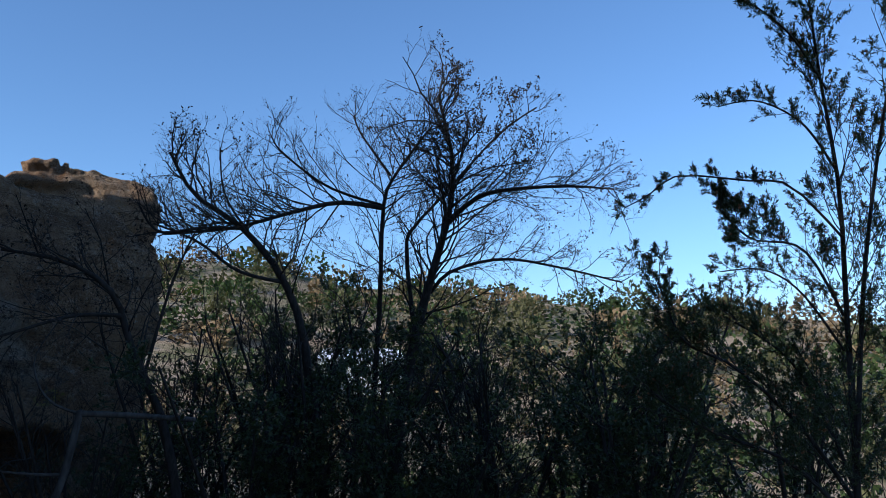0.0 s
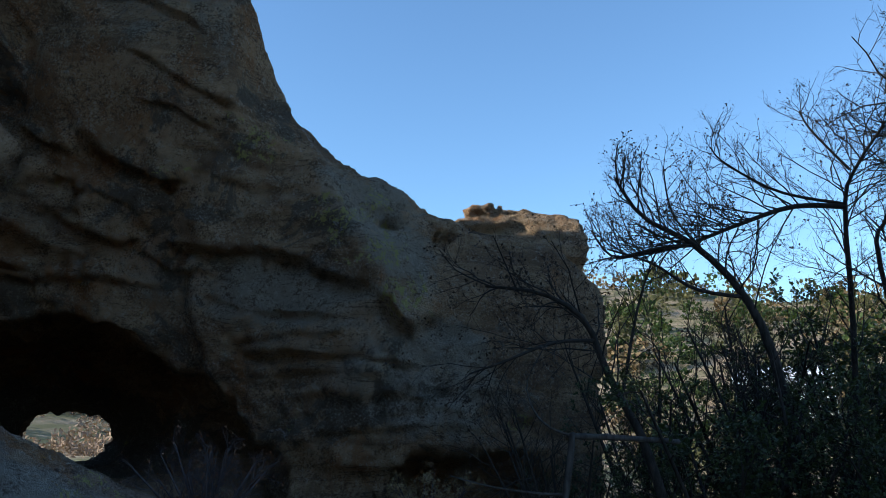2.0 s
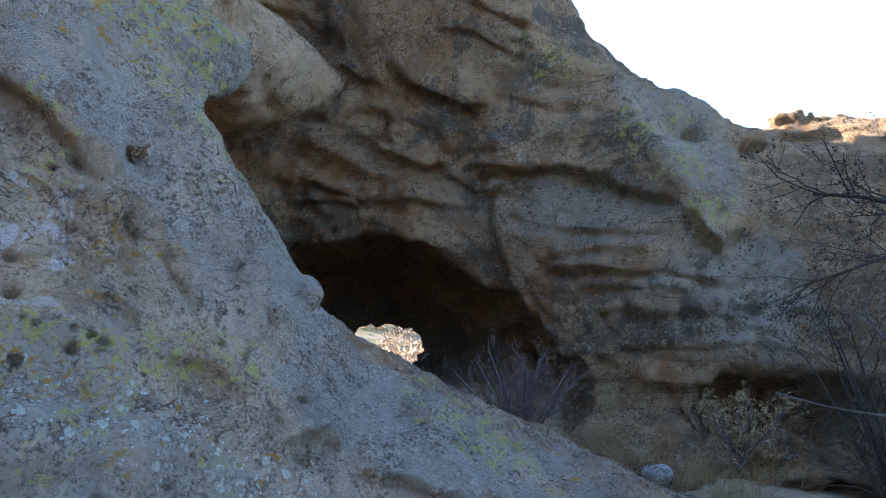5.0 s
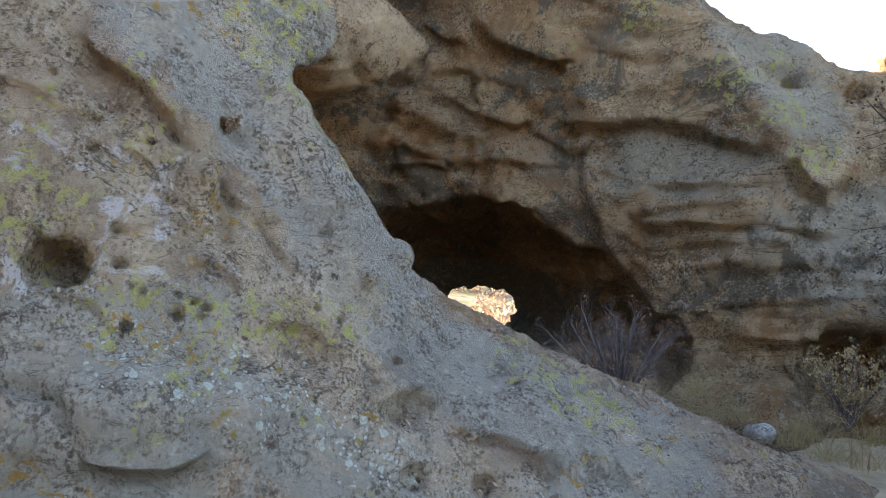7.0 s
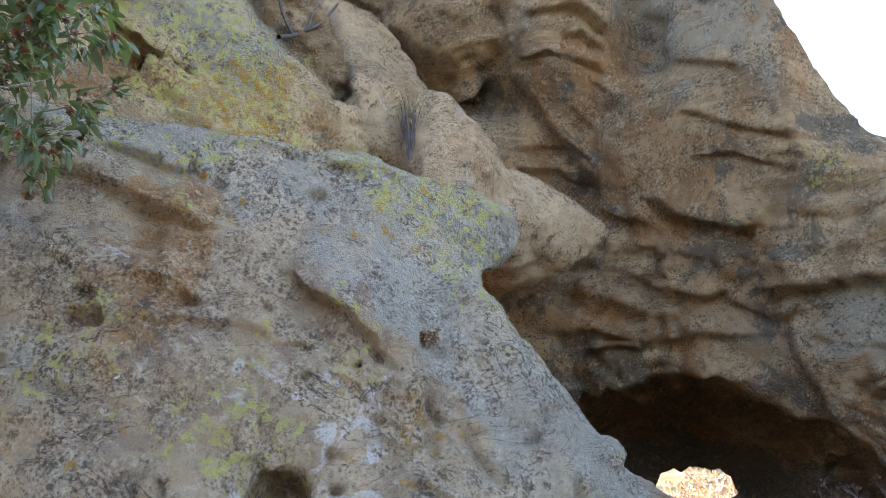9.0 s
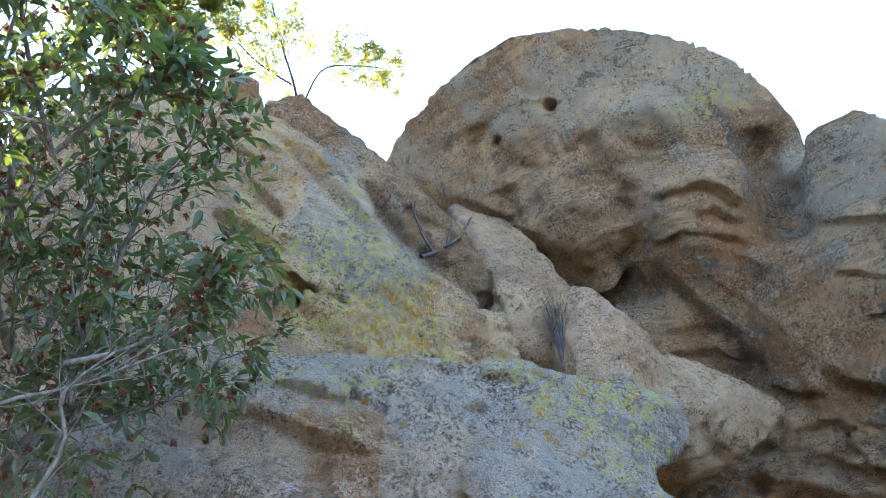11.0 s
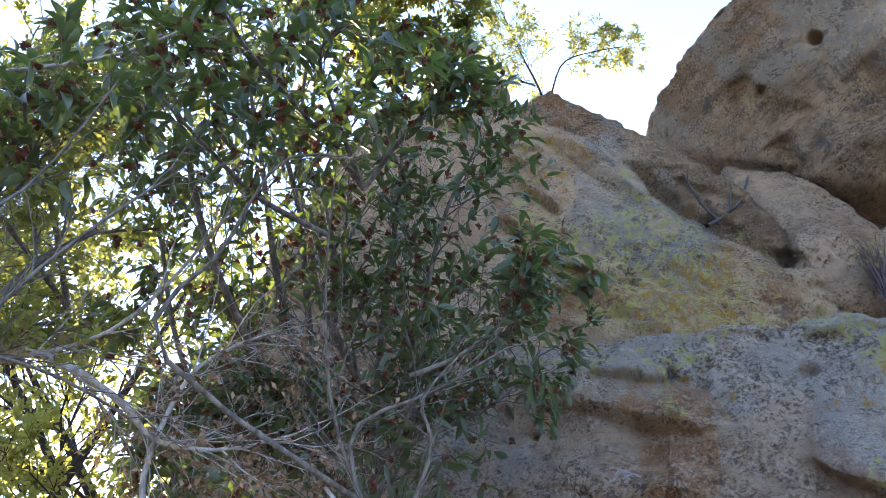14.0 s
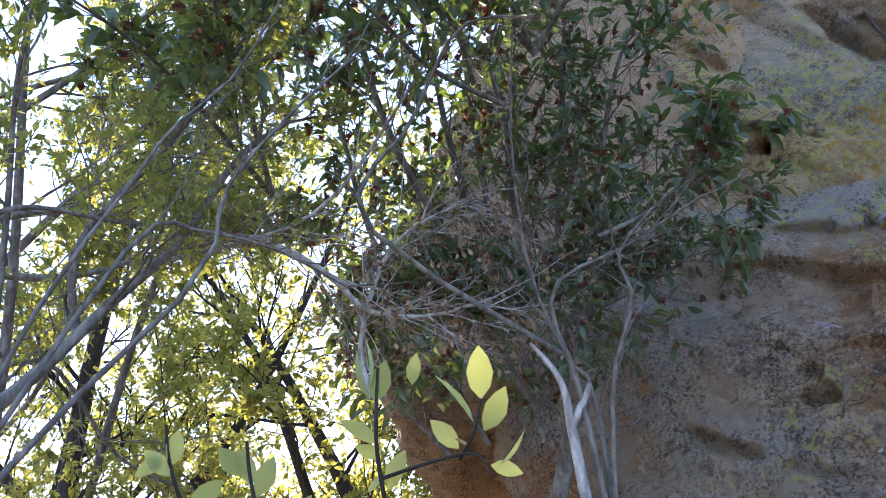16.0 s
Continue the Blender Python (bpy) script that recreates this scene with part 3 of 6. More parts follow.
GROUND = m.done(m.blend(m.step(clump, 0.42, 0.6), m.blend(m.step(near, 0.35, 0.7), (0.37, 0.275, 0.18), (0.25, 0.18, 0.115)), (0.12, 0.11, 0.045)), 0.95, m.bump(near, 0.5, 0.03))
tagged(part("ground", plain_mesh("ground", verts, faces), GROUND), "dry tan earth with scrub reaching to the hills", "ground", kind="structure")


# ---- rocks ----
def bulges(p, scale, seed, octaves=3):
    """Rounded swellings with creases between them."""
    total, size = 0.0, 1.0
    for i in range(octaves):
        total = total + size * (np.abs(grain(p, scale * 2.1 ** i, seed + 13 * i)) * 2 - 0.55)
        size *= 0.48
    return total


def warped(p, scale, much, seed):
    return p + much * np.stack([grain(p, scale, seed + i) for i in range(3)], 1)


def drawn(p, way, share):
    """Points with their spread along way shrunk, so that noise runs in folds along it."""
    way = np.array(way) / np.linalg.norm(way)
    return p - np.outer(p @ way, way) * (1 - share)


def flakes(p, scale, seed, thick):
    """Thin shells broken away along sharp, crooked rims."""
    n = layers(warped(p, 2.5, 0.10, seed + 4), scale, 4, seed, 0.55)
    return thick * (np.tanh(n * 16) + 0.7 * np.tanh((n - 0.35) * 16) + 0.7 * np.tanh((n + 0.3) * 16))


def relief_worn(lump, fine, seed, small=0.05, way=(0, 0, 1), share=1.0):
    """A face worn by weather: folds along way, shallow flakes, grain and small hollows."""
    def relief(p, n):
        q = drawn(warped(p, 1.1, 0.22, seed + 40), way, share)
        r = lump * bulges(q, 1.0, seed, 3) + 0.3 * lump * layers(q, 2.7, 3, seed + 1)
        bare = np.clip(0.3 + 1.6 * grain(p, 0.7, seed + 27), 0.1, 1)
        r = r + bare * flakes(q, 1.5, seed + 6, 0.007) + fine * layers(p, 5.0, 5, seed + 3, 0.62)
        spot = np.clip(0.3 + 1.8 * grain(p, 0.8, seed + 21), 0, 1)
        return r - small * spot * np.clip(grain(p, 7.0, seed + 9) - 0.38, 0, 1) * 2.6
    return relief


def relief_bedded(lump, fine, beds, rough, seed, way=(0, 0, 1), share=1.0, calm=99.0):
    """A face of beds: swellings, ledges in places and broken ground in others; calmer above some height."""
    def relief(p, n):
        q = drawn(warped(p, 0.7, 0.25, seed + 40), way, share)
        h = q[:, 2] + 0.10 * q[:, 0] - 0.06 * q[:, 1]
        flat = np.stack([q[:, 0] * 0.5, q[:, 1] * 0.5, h * 4.2], 1)
        bed = layers(flat, 1.0, 4, seed + 5, 0.55)
        bed = np.tanh(bed * 5) + 0.5 * np.tanh(6 * layers(flat * 2.3, 1.0, 2, seed + 15))
        ledge = np.clip(0.4 + 1.6 * grain(p, 0.5, seed + 8), 0.15, 1)
        torn = np.clip(0.3 + 1.9 * grain(p, 0.42, seed + 18), 0.15, 1)
        jag = bulges(warped(p, 2.0, 0.15, seed + 60), 1.9, seed + 30, 5)
        wild = np.clip(calm - p[:, 2], 0.3, 1)
        return lump * bulges(q, 0.55, seed, 3) * np.clip(calm + 0.6 - p[:, 2], 0.5, 1) + (beds * bed * ledge + rough * jag * torn) * wild + flakes(p, 0.9, seed + 6, 0.010) * ledge * wild + fine * np.clip(wild, 0.4, 1) * layers(p, 5.0, 5, seed + 3, 0.62)
    return relief


NEAR_MARKS = Marks(601)
NEAR_MARKS.step(0.06, 2.6, (79.12, 17.11), (77.73, 15.91), (76.31, 14.85), (74.7, 13.76), (73.24, 12.62), (71.57, 11.08), (70.05, 9.42))
NEAR_MARKS.cut(0.05, 0.45, (70.12, 13.23), (69.88, 11.38), (69.93, 9.13), (69.69, 6.87), (69.42, 3.84))
NEAR_MARKS.cut(0.06, 0.9, (73.23, 12.43), (71.75, 11.26), (70.24, 9.67))
NEAR_MARKS.step(0.035, 1.6, (73.21, 8.19), (73.02, 5.78), (72.11, 5.26), (71.38, 4.83), (70.11, 5.03), (69.59, 5.92))
NEAR_MARKS.cut(-0.05, 1.2, (74.53, 18.91), (72.64, 16.3), (71.28, 13.87), (70.6, 11.71), (70.41, 9.1), (70.88, 6.44))
NEAR_MARKS.dent(0.07, (68.81, 11.63), 1.51, 1.06, -34.5)
NEAR_MARKS.pit(0.08, (82.22, 6.02), 0.98, 0.83, 0.5)
NEAR_MARKS.pit(0.07, (77.85, 10.13), 0.38, 0.34, 0.5)
NEAR_MARKS.pit(0.05, (74.53, 10.8), 0.34, 0.26, 0.5)
NEAR_MARKS.pit(0.07, (75.99, 2.61), 0.45, 0.3, 0.5)
NEAR_MARKS.pit(0.05, (72.34, 0.75), 0.23, 0.23, 0.5)
NEAR_MARKS.pit(0.07, (71.25, 0.39), 0.34, 0.26, 0.5)
NEAR_MARKS.pit(0.07, (70.52, -0.02), 0.38, 0.34, 0.5)
NEAR_MARKS.pit(0.08, (72.33, -0.59), 0.42, 0.34, 0.5)
NEAR_MARKS.pit(0.05, (70.79, -0.65), 0.26, 0.19, 0.5)
NEAR_MARKS.pit(0.08, (75.44, -1.37), 0.45, 0.38, -29.5)
NEAR_MARKS.pit(0.05, (75.29, 1.26), 0.26, 0.15, -19.5)
NEAR_MARKS.pit(0.05, (74.52, 0.98), 0.23, 0.19, 0.5)
NEAR_MARKS.pit(0.05, (63.12, -0.13), 0.26, 0.19, 0.5)
NEAR_MARKS.pit(0.06, (61.53, -0.93), 0.23, 0.19, 0.5)
NEAR_MARKS.pit(0.06, (57.69, -3.77), 0.3, 0.23, 0.5)
NEAR_MARKS.pit(0.05, (59.15, -5.05), 0.23, 0.15, 0.5)
NEAR_MARKS.pit(0.07, (76.27, 5.01), 0.45, 0.26, 0.5)
NEAR_MARKS.dent(0.08, (63.75, -3.36), 3.02, 1.43, -24.5)
NEAR_MARKS.step(0.035, 1.2, (66.86, -1.93), (66.24, -1.27), (65.31, -1.08), (63.97, -1.76), (62.62, -2.52), (61.95, -3.44))
NEAR_MARKS.dent(0.1, (56.88, -7.24), 1.89, 1.13, -14.5)
NEAR_MARKS.step(0.05, 1.1, (58.96, -7.55), (58.44, -6.11), (57.56, -5.65), (56.39, -5.91), (55.41, -6.59), (55.01, -7.53))
NEAR_MARKS.pit(0.08, (56.33, -11.36), 0.94, 0.91, 0.5)
NEAR_MARKS.pit(0.08, (51.62, -11.82), 0.75, 0.68, 0.5)
NEAR_MARKS.step(0.05, 1.2, (53.26, -9.39), (51.9, -8.92), (50.36, -9.15), (49.21, -9.61), (48.25, -10.76))
NEAR_MARKS.pit(0.08, (47.3, -10.58), 0.91, 0.98, -19.5)
NEAR_MARKS.dent(0.06, (43.91, -10.9), 1.7, 1.28, -9.5)
NEAR_MARKS.cut(0.07, 0.5, (82.57, -4.13), (81.3, -5.26), (80.02, -5.83), (79.17, -7.24), (78.68, -8.97))
NEAR_MARKS.step(0.09, 2.2, (78.68, -9.14), (77.29, -9.74), (75.27, -10.44), (72.86, -10.71), (70.77, -10.07), (69.65, -9.22))
NEAR_MARKS.dent(-0.07, (75.09, -5.82), 4.72, 3.58, 0.5)
NEAR_MARKS.dent(0.1, (81.69, -10.59), 3.02, 1.7, 0.5)
NEAR_MARKS.cut(0.035, 0.4, (67.93, 6.55), (66.37, 4.11), (64.81, 2.4), (63.25, 0.68))
NEAR_MARKS.step(0.03, 1.5, (80.92, 0.92), (79.3, 0.3), (77.64, -0.04), (75.91, -1.66), (74.52, -2.21))
NEAR_MARKS.step(0.025, 1.0, (83.32, 13.65), (81.43, 13.55), (80.09, 12.33), (78.1, 12.36), (76.74, 12.31))
NEAR_MARKS.step(0.02, 0.8, (76.67, 10.34), (75.45, 10.18), (74.2, 9.24), (73.44, 7.81))
NEAR_MARKS.step(0.02, 0.8, (77.18, 5.59), (75.96, 4.91), (74.07, 5.36), (73.02, 5.78))
NEAR_MARKS.cut(-0.06, 0.8, (58.07, 3.88), (57.31, 3.67), (56.63, 3.05))
NEAR_MARKS.step(0.03, 1.2, (72.92, 2.61), (71.84, 2.26), (70.41, 2.67), (69.3, 2.31), (67.79, 0.81))
NEAR_MARKS.cut(0.1, 1.7, (98.99, 21.73), (95.06, 21.02), (90.63, 20.05), (87.16, 19.53))
NEAR_MARKS.step(0.05, 1.6, (95.92, 23.24), (93.7, 22.73), (90.6, 21.89), (87.13, 20.69), (82.91, 19.6))
NEAR_MARKS.step(0.035, 1.2, (96.28, 17.95), (93.44, 17.26), (91.65, 16.42), (88.38, 16.5), (85.37, 16.16))
NEAR_MARKS.cut(0.018, 0.14, (85.99, 21.0), (85.04, 21.88), (84.08, 22.14))
NEAR_MARKS.cut(0.018, 0.14, (84.08, 22.14), (83.62, 21.54), (83.16, 20.93))
NEAR_MARKS.cut(0.012, 0.12, (87.58, 21.12), (86.74, 21.09), (85.79, 21.14))
NEAR_MARKS.cut(0.012, 0.12, (83.14, 21.37), (81.61, 21.41), (79.97, 21.36))
NEAR_MARKS.pit(0.08, (76.75, 21.99), 0.6, 0.38, -6)
NEAR_MARKS.pit(0.07, (96.16, 21.5), 0.3, 0.23, -6)
NEAR_MARKS.pit(0.08, (92.33, 15.42), 0.83, 0.6, -6)
NEAR_MARKS.pit(0.08, (92.25, 13.71), 1.13, 0.68, -6)
NEAR_MARKS.dent(0.05, (86.16, 15.17), 1.7, 0.83, -6)
NEAR_MARKS.step(0.02, 0.9, (78.01, 24.21), (75.13, 23.62), (72.17, 23.52), (69.29, 22.29))
NEAR_MARKS.cut(0.035, 0.3, (95.18, 10.03), (93.94, 9.32), (92.07, 8.67))
NEAR_MARKS.step(0.025, 1.0, (91.35, 13.87), (89.62, 13.97), (88.18, 13.63), (86.0, 14.03), (83.44, 13.63), (81.92, 13.72))
NEAR_MARKS.pit(0.08, (91.69, 14.17), 0.6, 0.53, -5)
NEAR_MARKS.pit(0.05, (80.37, 14.56), 0.3, 0.23, -5)
NEAR_MARKS.pit(0.07, (85.63, 15.28), 0.83, 0.38, -35)
NEAR_MARKS.pit(0.08, (98.64, 11.62), 2.26, 0.6, -25)
NEAR_MARKS.paint("crust", 1.0, (63.4, 8.24), 3.4, 15.85, 33.5)
NEAR_MARKS.paint("crust", 1.0, (48.06, -6.67), 11.32, 3.02, -27.5)
NEAR_MARKS.paint("crust", 0.7, (75.06, -6.53), 5.28, 4.15, 0.5)
NEAR_MARKS.paint("crust", -0.9, (76.56, 7.26), 8.3, 4.91, -19.5)
NEAR_MARKS.paint("crust", -1.0, (81.43, 13.55), 6.79, 2.64, -19.5)
NEAR_MARKS.paint("crust", -0.8, (63.94, -2.98), 6.42, 2.26, -34.5)
NEAR_MARKS.paint("crust", -0.6, (72.22, 14.53), 2.26, 4.53, 30.5)
NEAR_MARKS.paint("crust", -0.6, (51.12, -11.19), 4.91, 2.26, -9.5)
NEAR_MARKS.paint("white", 0.9, (74.76, 5.15), 2.64, 6.04, -9.5)
NEAR_MARKS.paint("white", 0.8, (81.29, 2.39), 1.89, 2.26, 0.5)
NEAR_MARKS.paint("white", 0.8, (81.3, 10.46), 1.32, 1.32, 0.5)
NEAR_MARKS.paint("spots", 1.0, (75.87, -2.93), 4.91, 2.64, 0.5)
NEAR_MARKS.paint("spots", 0.8, (66.12, -6.75), 7.55, 3.4, -9.5)
NEAR_MARKS.paint("spots", 0.8, (60.0, -9.78), 4.53, 2.26, 0.5)
NEAR_MARKS.paint("yellow", 0.9, (67.1, 18.58), 4.15, 2.26, -29.5)
NEAR_MARKS.paint("yellow", 0.6, (78.3, 8.95), 6.04, 3.4, 0.5)
NEAR_MARKS.paint("yellow", 0.5, (66.26, -0.7), 4.53, 2.26, -19.5)
NEAR_MARKS.paint("yellow", 0.6, (46.15, -5.87), 4.53, 1.51, -19.5)
NEAR_MARKS.paint("yellow", 0.9, (71.27, 22.36), 7.17, 2.26, -30)
NEAR_MARKS.paint("crust", 1.0, (82.76, 24.71), 12.45, 2.64, -13)
NEAR_MARKS.paint("crust", 1.0, (69.29, 17.6), 5.28, 6.79, 35)
NEAR_MARKS.paint("crust", -1.0, (88.61, 19.23), 9.81, 1.89, -17)
NEAR_MARKS.paint("crust", -0.7, (91.39, 15.02), 9.81, 2.64, -10)
NEAR_MARKS.paint("white", 0.8, (78.69, 9.94), 4.91, 1.89, -5)
NEAR_MARKS.paint("yellow", 1.3, (69.88, 22.35), 7.55, 1.89, -21.2)
NEAR_MARKS.step(0.03, 0.9, (94.42, 24.93), (90.45, 23.97), (85.65, 23.16), (81.89, 21.64))
NEAR_MARKS.step(0.025, 0.8, (83.08, 25.49), (78.88, 25.05), (75.52, 23.86), (71.91, 22.46))

near_field = joined(
    block([(-5.31, 1.99, 2.92), (-5.08, 2.3, 2.56), (-5.01, 2.44, 2.22), (-5, 2.49, 1.99), (-4.89, 2.71, 1.77), (-4.69, 2.91, 1.38), (-4.66, 1.46, 2.38), (-4.35, 1.75, 1.47), (-4.98, 0.64, 1.68), (-4.28, 0.89, 0.71), (-3.78, 2.2, 0.57), (-5.56, -1.32, 0.74), (-6.03, -2.64, 4.09), (-5.82, -2.23, 2.25), (-4.19, 0.39, -0.53), (-3.3, 1.86, -0.6), (-5.61, -0.81, 4.13), (-5.5, 0.47, 3.99), (-5.37, 1.41, 3.77), (-5.28, 1.82, 3.12), (-5.45, -0.92, 2.93), (-5.69, -0.53, 4.06)], (-1.3, 0.25, 0.1), 0.12),
    block([(-4.92, 2.84, 1.68), (-4.69, 2.92, 1.4), (-4.43, 3.29, 1.19), (-4.24, 3.76, 1), (-4.04, 4.17, 0.8), (-3.21, 5.12, 0.43), (-4.36, 2.23, 1.23), (-3.93, 1.97, 0.57), (-3.66, 2.82, 0.59), (-3.21, 3.83, 0.47), (-3.43, 1.67, -0.39), (-2.82, 3.92, -0.29)], (-0.5, 0.1, -0.5), 0.10),
    block([(-5.56, 1.56, 3.87), (-5.59, 2.15, 3.76), (-5.5, 2.48, 3.57), (-5.51, 2.53, 3.47), (-5.53, 2.5, 3.29), (-5.59, 2.19, 3.06), (-5.42, 2, 2.96), (-5.45, 1.28, 3.81), (-5.3, 1.72, 3.2), (-5.43, 1.22, 3.01)], (-0.9, -0.2, 0.0), 0.06), blend=0.22)
body = near_field
near_field = joined(
    near_field,
    rod(on_face(body, (-4.98, 0.84, 2.92), 0.04), on_face(body, (-4.83, 1.26, 2.15), 0.08), 0.13, 0.19),
    rod(on_face(body, (-4.97, 1.75, 2.7), 0.12), on_face(body, (-4.67, 2.12, 1.66), 0.14), 0.2, 0.2),
    rod(on_face(body, (-4.67, 0.78, 0.99), 0.1), on_face(body, (-4.43, 1.38, 0.98), 0.12), 0.2, 0.18), blend=0.10)
holes = [
    # place on the face, radius, depth
    ((-4.9, 0.64, 1.71), 0.14, 0.20), ((-4.99, 0.44, 1.96), 0.06, 0.08), ((-5.07, 0.04, 1.76), 0.05, 0.10)]
body = near_field
cuts = [egg(on_face(body, c, 0.3 * r), (r, 1.7 * deep + 0.3 * r, r * 0.85), (0, 0, 65)) for c, r, deep in holes]
near_field = carved(near_field, *cuts, blend=0.03)
rock = part("near_boulder", rock_mesh("near_boulder", near_field, (-8, -3.5, -1), (-2.4, 6, 5), 0.115, 3, relief_worn(0.04, 0.026, 1, 0.07, (0.25, 0.54, -0.80), 0.35), NEAR_MARKS), ROCK_NEAR)
tagged(rock, "large grey weathered sandstone boulder with lichen and pits", "boulder")

slab_outcrop = thing("slab_outcrop", "steep tan sandstone slabs with yellow lichen", "rock outcrop")
slab_fields = []


SLAB_MARKS = Marks(611)
SLAB_MARKS.step(0.05, 1.0, (94.32, 35.08), (91.68, 33.06), (89.16, 30.99), (87.28, 28.97))
SLAB_MARKS.dent(0.12, (90.38, 28.87), 2.26, 1.21, -16.2)
SLAB_MARKS.dent(0.07, (87.5, 27.5), 1.51, 0.68, -16.2)
SLAB_MARKS.step(0.05, 0.8, (93.75, 30.19), (91.03, 30.3), (88.83, 29.6), (86.93, 28.38))
SLAB_MARKS.paint("rust", 1.3, (89.97, 28.65), 3.02, 1.7, -6.2)
SLAB_MARKS.paint("yellow", 1.8, (91.26, 32.65), 0.91, 3.58, 35.8)
SLAB_MARKS.paint("yellow", 1.6, (87.5, 29.0), 2.08, 1.21, -16.2)
SLAB_MARKS.paint("yellow", 1.3, (84.29, 30.52), 1.51, 2.26, 23.8)
SLAB_MARKS.paint("orange", 1.0, (81.1, 28.59), 3.58, 1.7, -16.2)
SLAB_MARKS.cut(0.12, 0.45, (83.7, 37.25), (80.96, 34.19), (78.67, 32.11), (75.68, 29.67), (73.87, 27.52))
SLAB_MARKS.step(0.04, 0.8, (90.36, 40.17), (87.19, 38.06), (84.32, 35.1), (82.13, 32.16))
SLAB_MARKS.step(0.05, 0.9, (100.81, 42.48), (96.83, 41.09), (93.06, 38.41), (90.85, 36.42))
SLAB_MARKS.cut(0.05, 0.3, (95.01, 38.46), (93.58, 38.05), (92.35, 38.2))
SLAB_MARKS.paint("crust", -1.0, (95.42, 39.59), 4.91, 3.4, -36.2)
SLAB_MARKS.step(0.04, 1.0, (92.95, 33.96), (91.17, 32.23), (89.85, 30.43), (88.61, 29.02), (86.94, 27.92))
SLAB_MARKS.step(0.03, 0.9, (90.07, 39.49), (87.75, 38.52), (85.43, 37.3), (83.67, 35.31))
SLAB_MARKS.step(0.04, 1.0, (80.28, 31.31), (77.69, 29.81), (75.3, 27.34), (72.74, 25.8))
SLAB_MARKS.cut(0.04, 0.35, (82.97, 31.22), (81.59, 31.92), (81.05, 33.02))
SLAB_MARKS.paint("crust", 1.0, (84.66, 33.1), 6.04, 3.77, -46)
SLAB_MARKS.paint("yellow", 1.5, (83.9, 29.72), 4.91, 3.77, -46)
SLAB_MARKS.paint("orange", 1.7, (82.72, 27.07), 3.4, 2.26, -6)
SLAB_MARKS.paint("crust", -1.0, (76.18, 27.42), 3.4, 2.26, -41)
SLAB_MARKS.step(0.06, 1.2, (95.78, 37.97), (93.57, 37.47), (91.75, 36.17), (89.95, 34.1))
SLAB_MARKS.step(0.06, 1.2, (96.42, 35.47), (94.23, 34.23), (92.02, 32.2), (90.26, 29.7))
SLAB_MARKS.cut(0.05, 0.5, (93.82, 34.26), (92.03, 32.56), (90.7, 30.42))
SLAB_MARKS.step(0.05, 1.0, (94.66, 40.51), (92.36, 39.68), (90.06, 38.78))
SLAB_MARKS.paint("yellow", 1.7, (92.25, 32.55), 1.13, 4.15, 29)
SLAB_MARKS.paint("yellow", 1.4, (88.19, 28.29), 2.26, 1.51, -6)
SLAB_MARKS.paint("crust", -1.0, (93.57, 37.47), 4.53, 4.91, -6)
SLAB_MARKS.paint("rust", 0.8, (91.85, 27.85), 3.4, 1.89, -6)
SLAB_MARKS.step(0.05, 1.0, (92.44, 41.41), (90.08, 39.84), (88.21, 38.15), (85.48, 36.04), (82.83, 33.82))
SLAB_MARKS.cut(0.08, 0.6, (83.56, 36.34), (81.42, 34.13), (79.19, 32.48), (77.48, 31.24))
SLAB_MARKS.step(0.05, 0.9, (80.81, 35.55), (78.14, 33.94), (75.54, 32.24))


def slab(name, corners, push, soft, material, seed, label, lump=0.07, cell=0.10):
    """One slab of the outcrop, leaning on those behind it."""
    reach = np.array([c for c in corners] + [np.array(c) + push for c in corners])
    field = block(corners, push, soft)
    slab_fields.append(field)
    part(name, rock_mesh(name, field, reach.min(0) - 0.35, reach.max(0) + 0.35, cell, 2, relief_bedded(0.6 * lump, 0.026, 0.02, 0.06, seed, (0.04, 0.66, -0.75), 0.3), SLAB_MARKS), material, slab_outcrop, label)


slab("face_slab", [(-6.52, -0.98, 7.19), (-6.68, -0.4, 7.05), (-6.79, -0.06, 6.75), (-6.83, 0.41, 6.32), (-6.8, 0.86, 5.72), (-6.69, 1.37, 5.09), (-6.62, 1.74, 4.54), (-6.39, -0.77, 6.21), (-6.4, -0.54, 5.62), (-6.49, -0.06, 4.98), (-6.49, 0.21, 4.72), (-6.42, 0.92, 4.38), (-6.51, 1.65, 4.33)], (-2.2, 0.1, -0.6), 0.04, ROCK_SLAB, 2, "grey slab spotted with yellow lichen", 0.06)
slab("stepped_slab", [(-6.25, -1.53, 7.11), (-6.33, -1.28, 7.21), (-6.48, -0.87, 7.1), (-6.51, -0.61, 6.47), (-6.53, -0.53, 5.6), (-6.67, -0.07, 4.96), (-6.63, 0.12, 4.68), (-6.5, 0.06, 4.37), (-5.83, -1.72, 4.33), (-5.92, -2.11, 5.75)], (-1.4, 0.3, -0.6), 0.06, ROCK_TAN, 32, "broken tan slab", 0.10)
slab("crest_slab", [(-7.22, -0.48, 7.64), (-7.1, -0.03, 7.77), (-7.25, 0.3, 7.42), (-7.42, 0.56, 7.17), (-7.4, 1.1, 6.9), (-7.34, 1.52, 6.31), (-7.21, 1.73, 5.85), (-7.19, 1.79, 5.45), (-7.13, 1.44, 5.11), (-7.17, 0.65, 6.14), (-7.14, 0.18, 6.61)], (-2.0, 0.1, -0.5), 0.08, ROCK_CAVE, 42, "brown tongue of rock along the crest", 0.09)
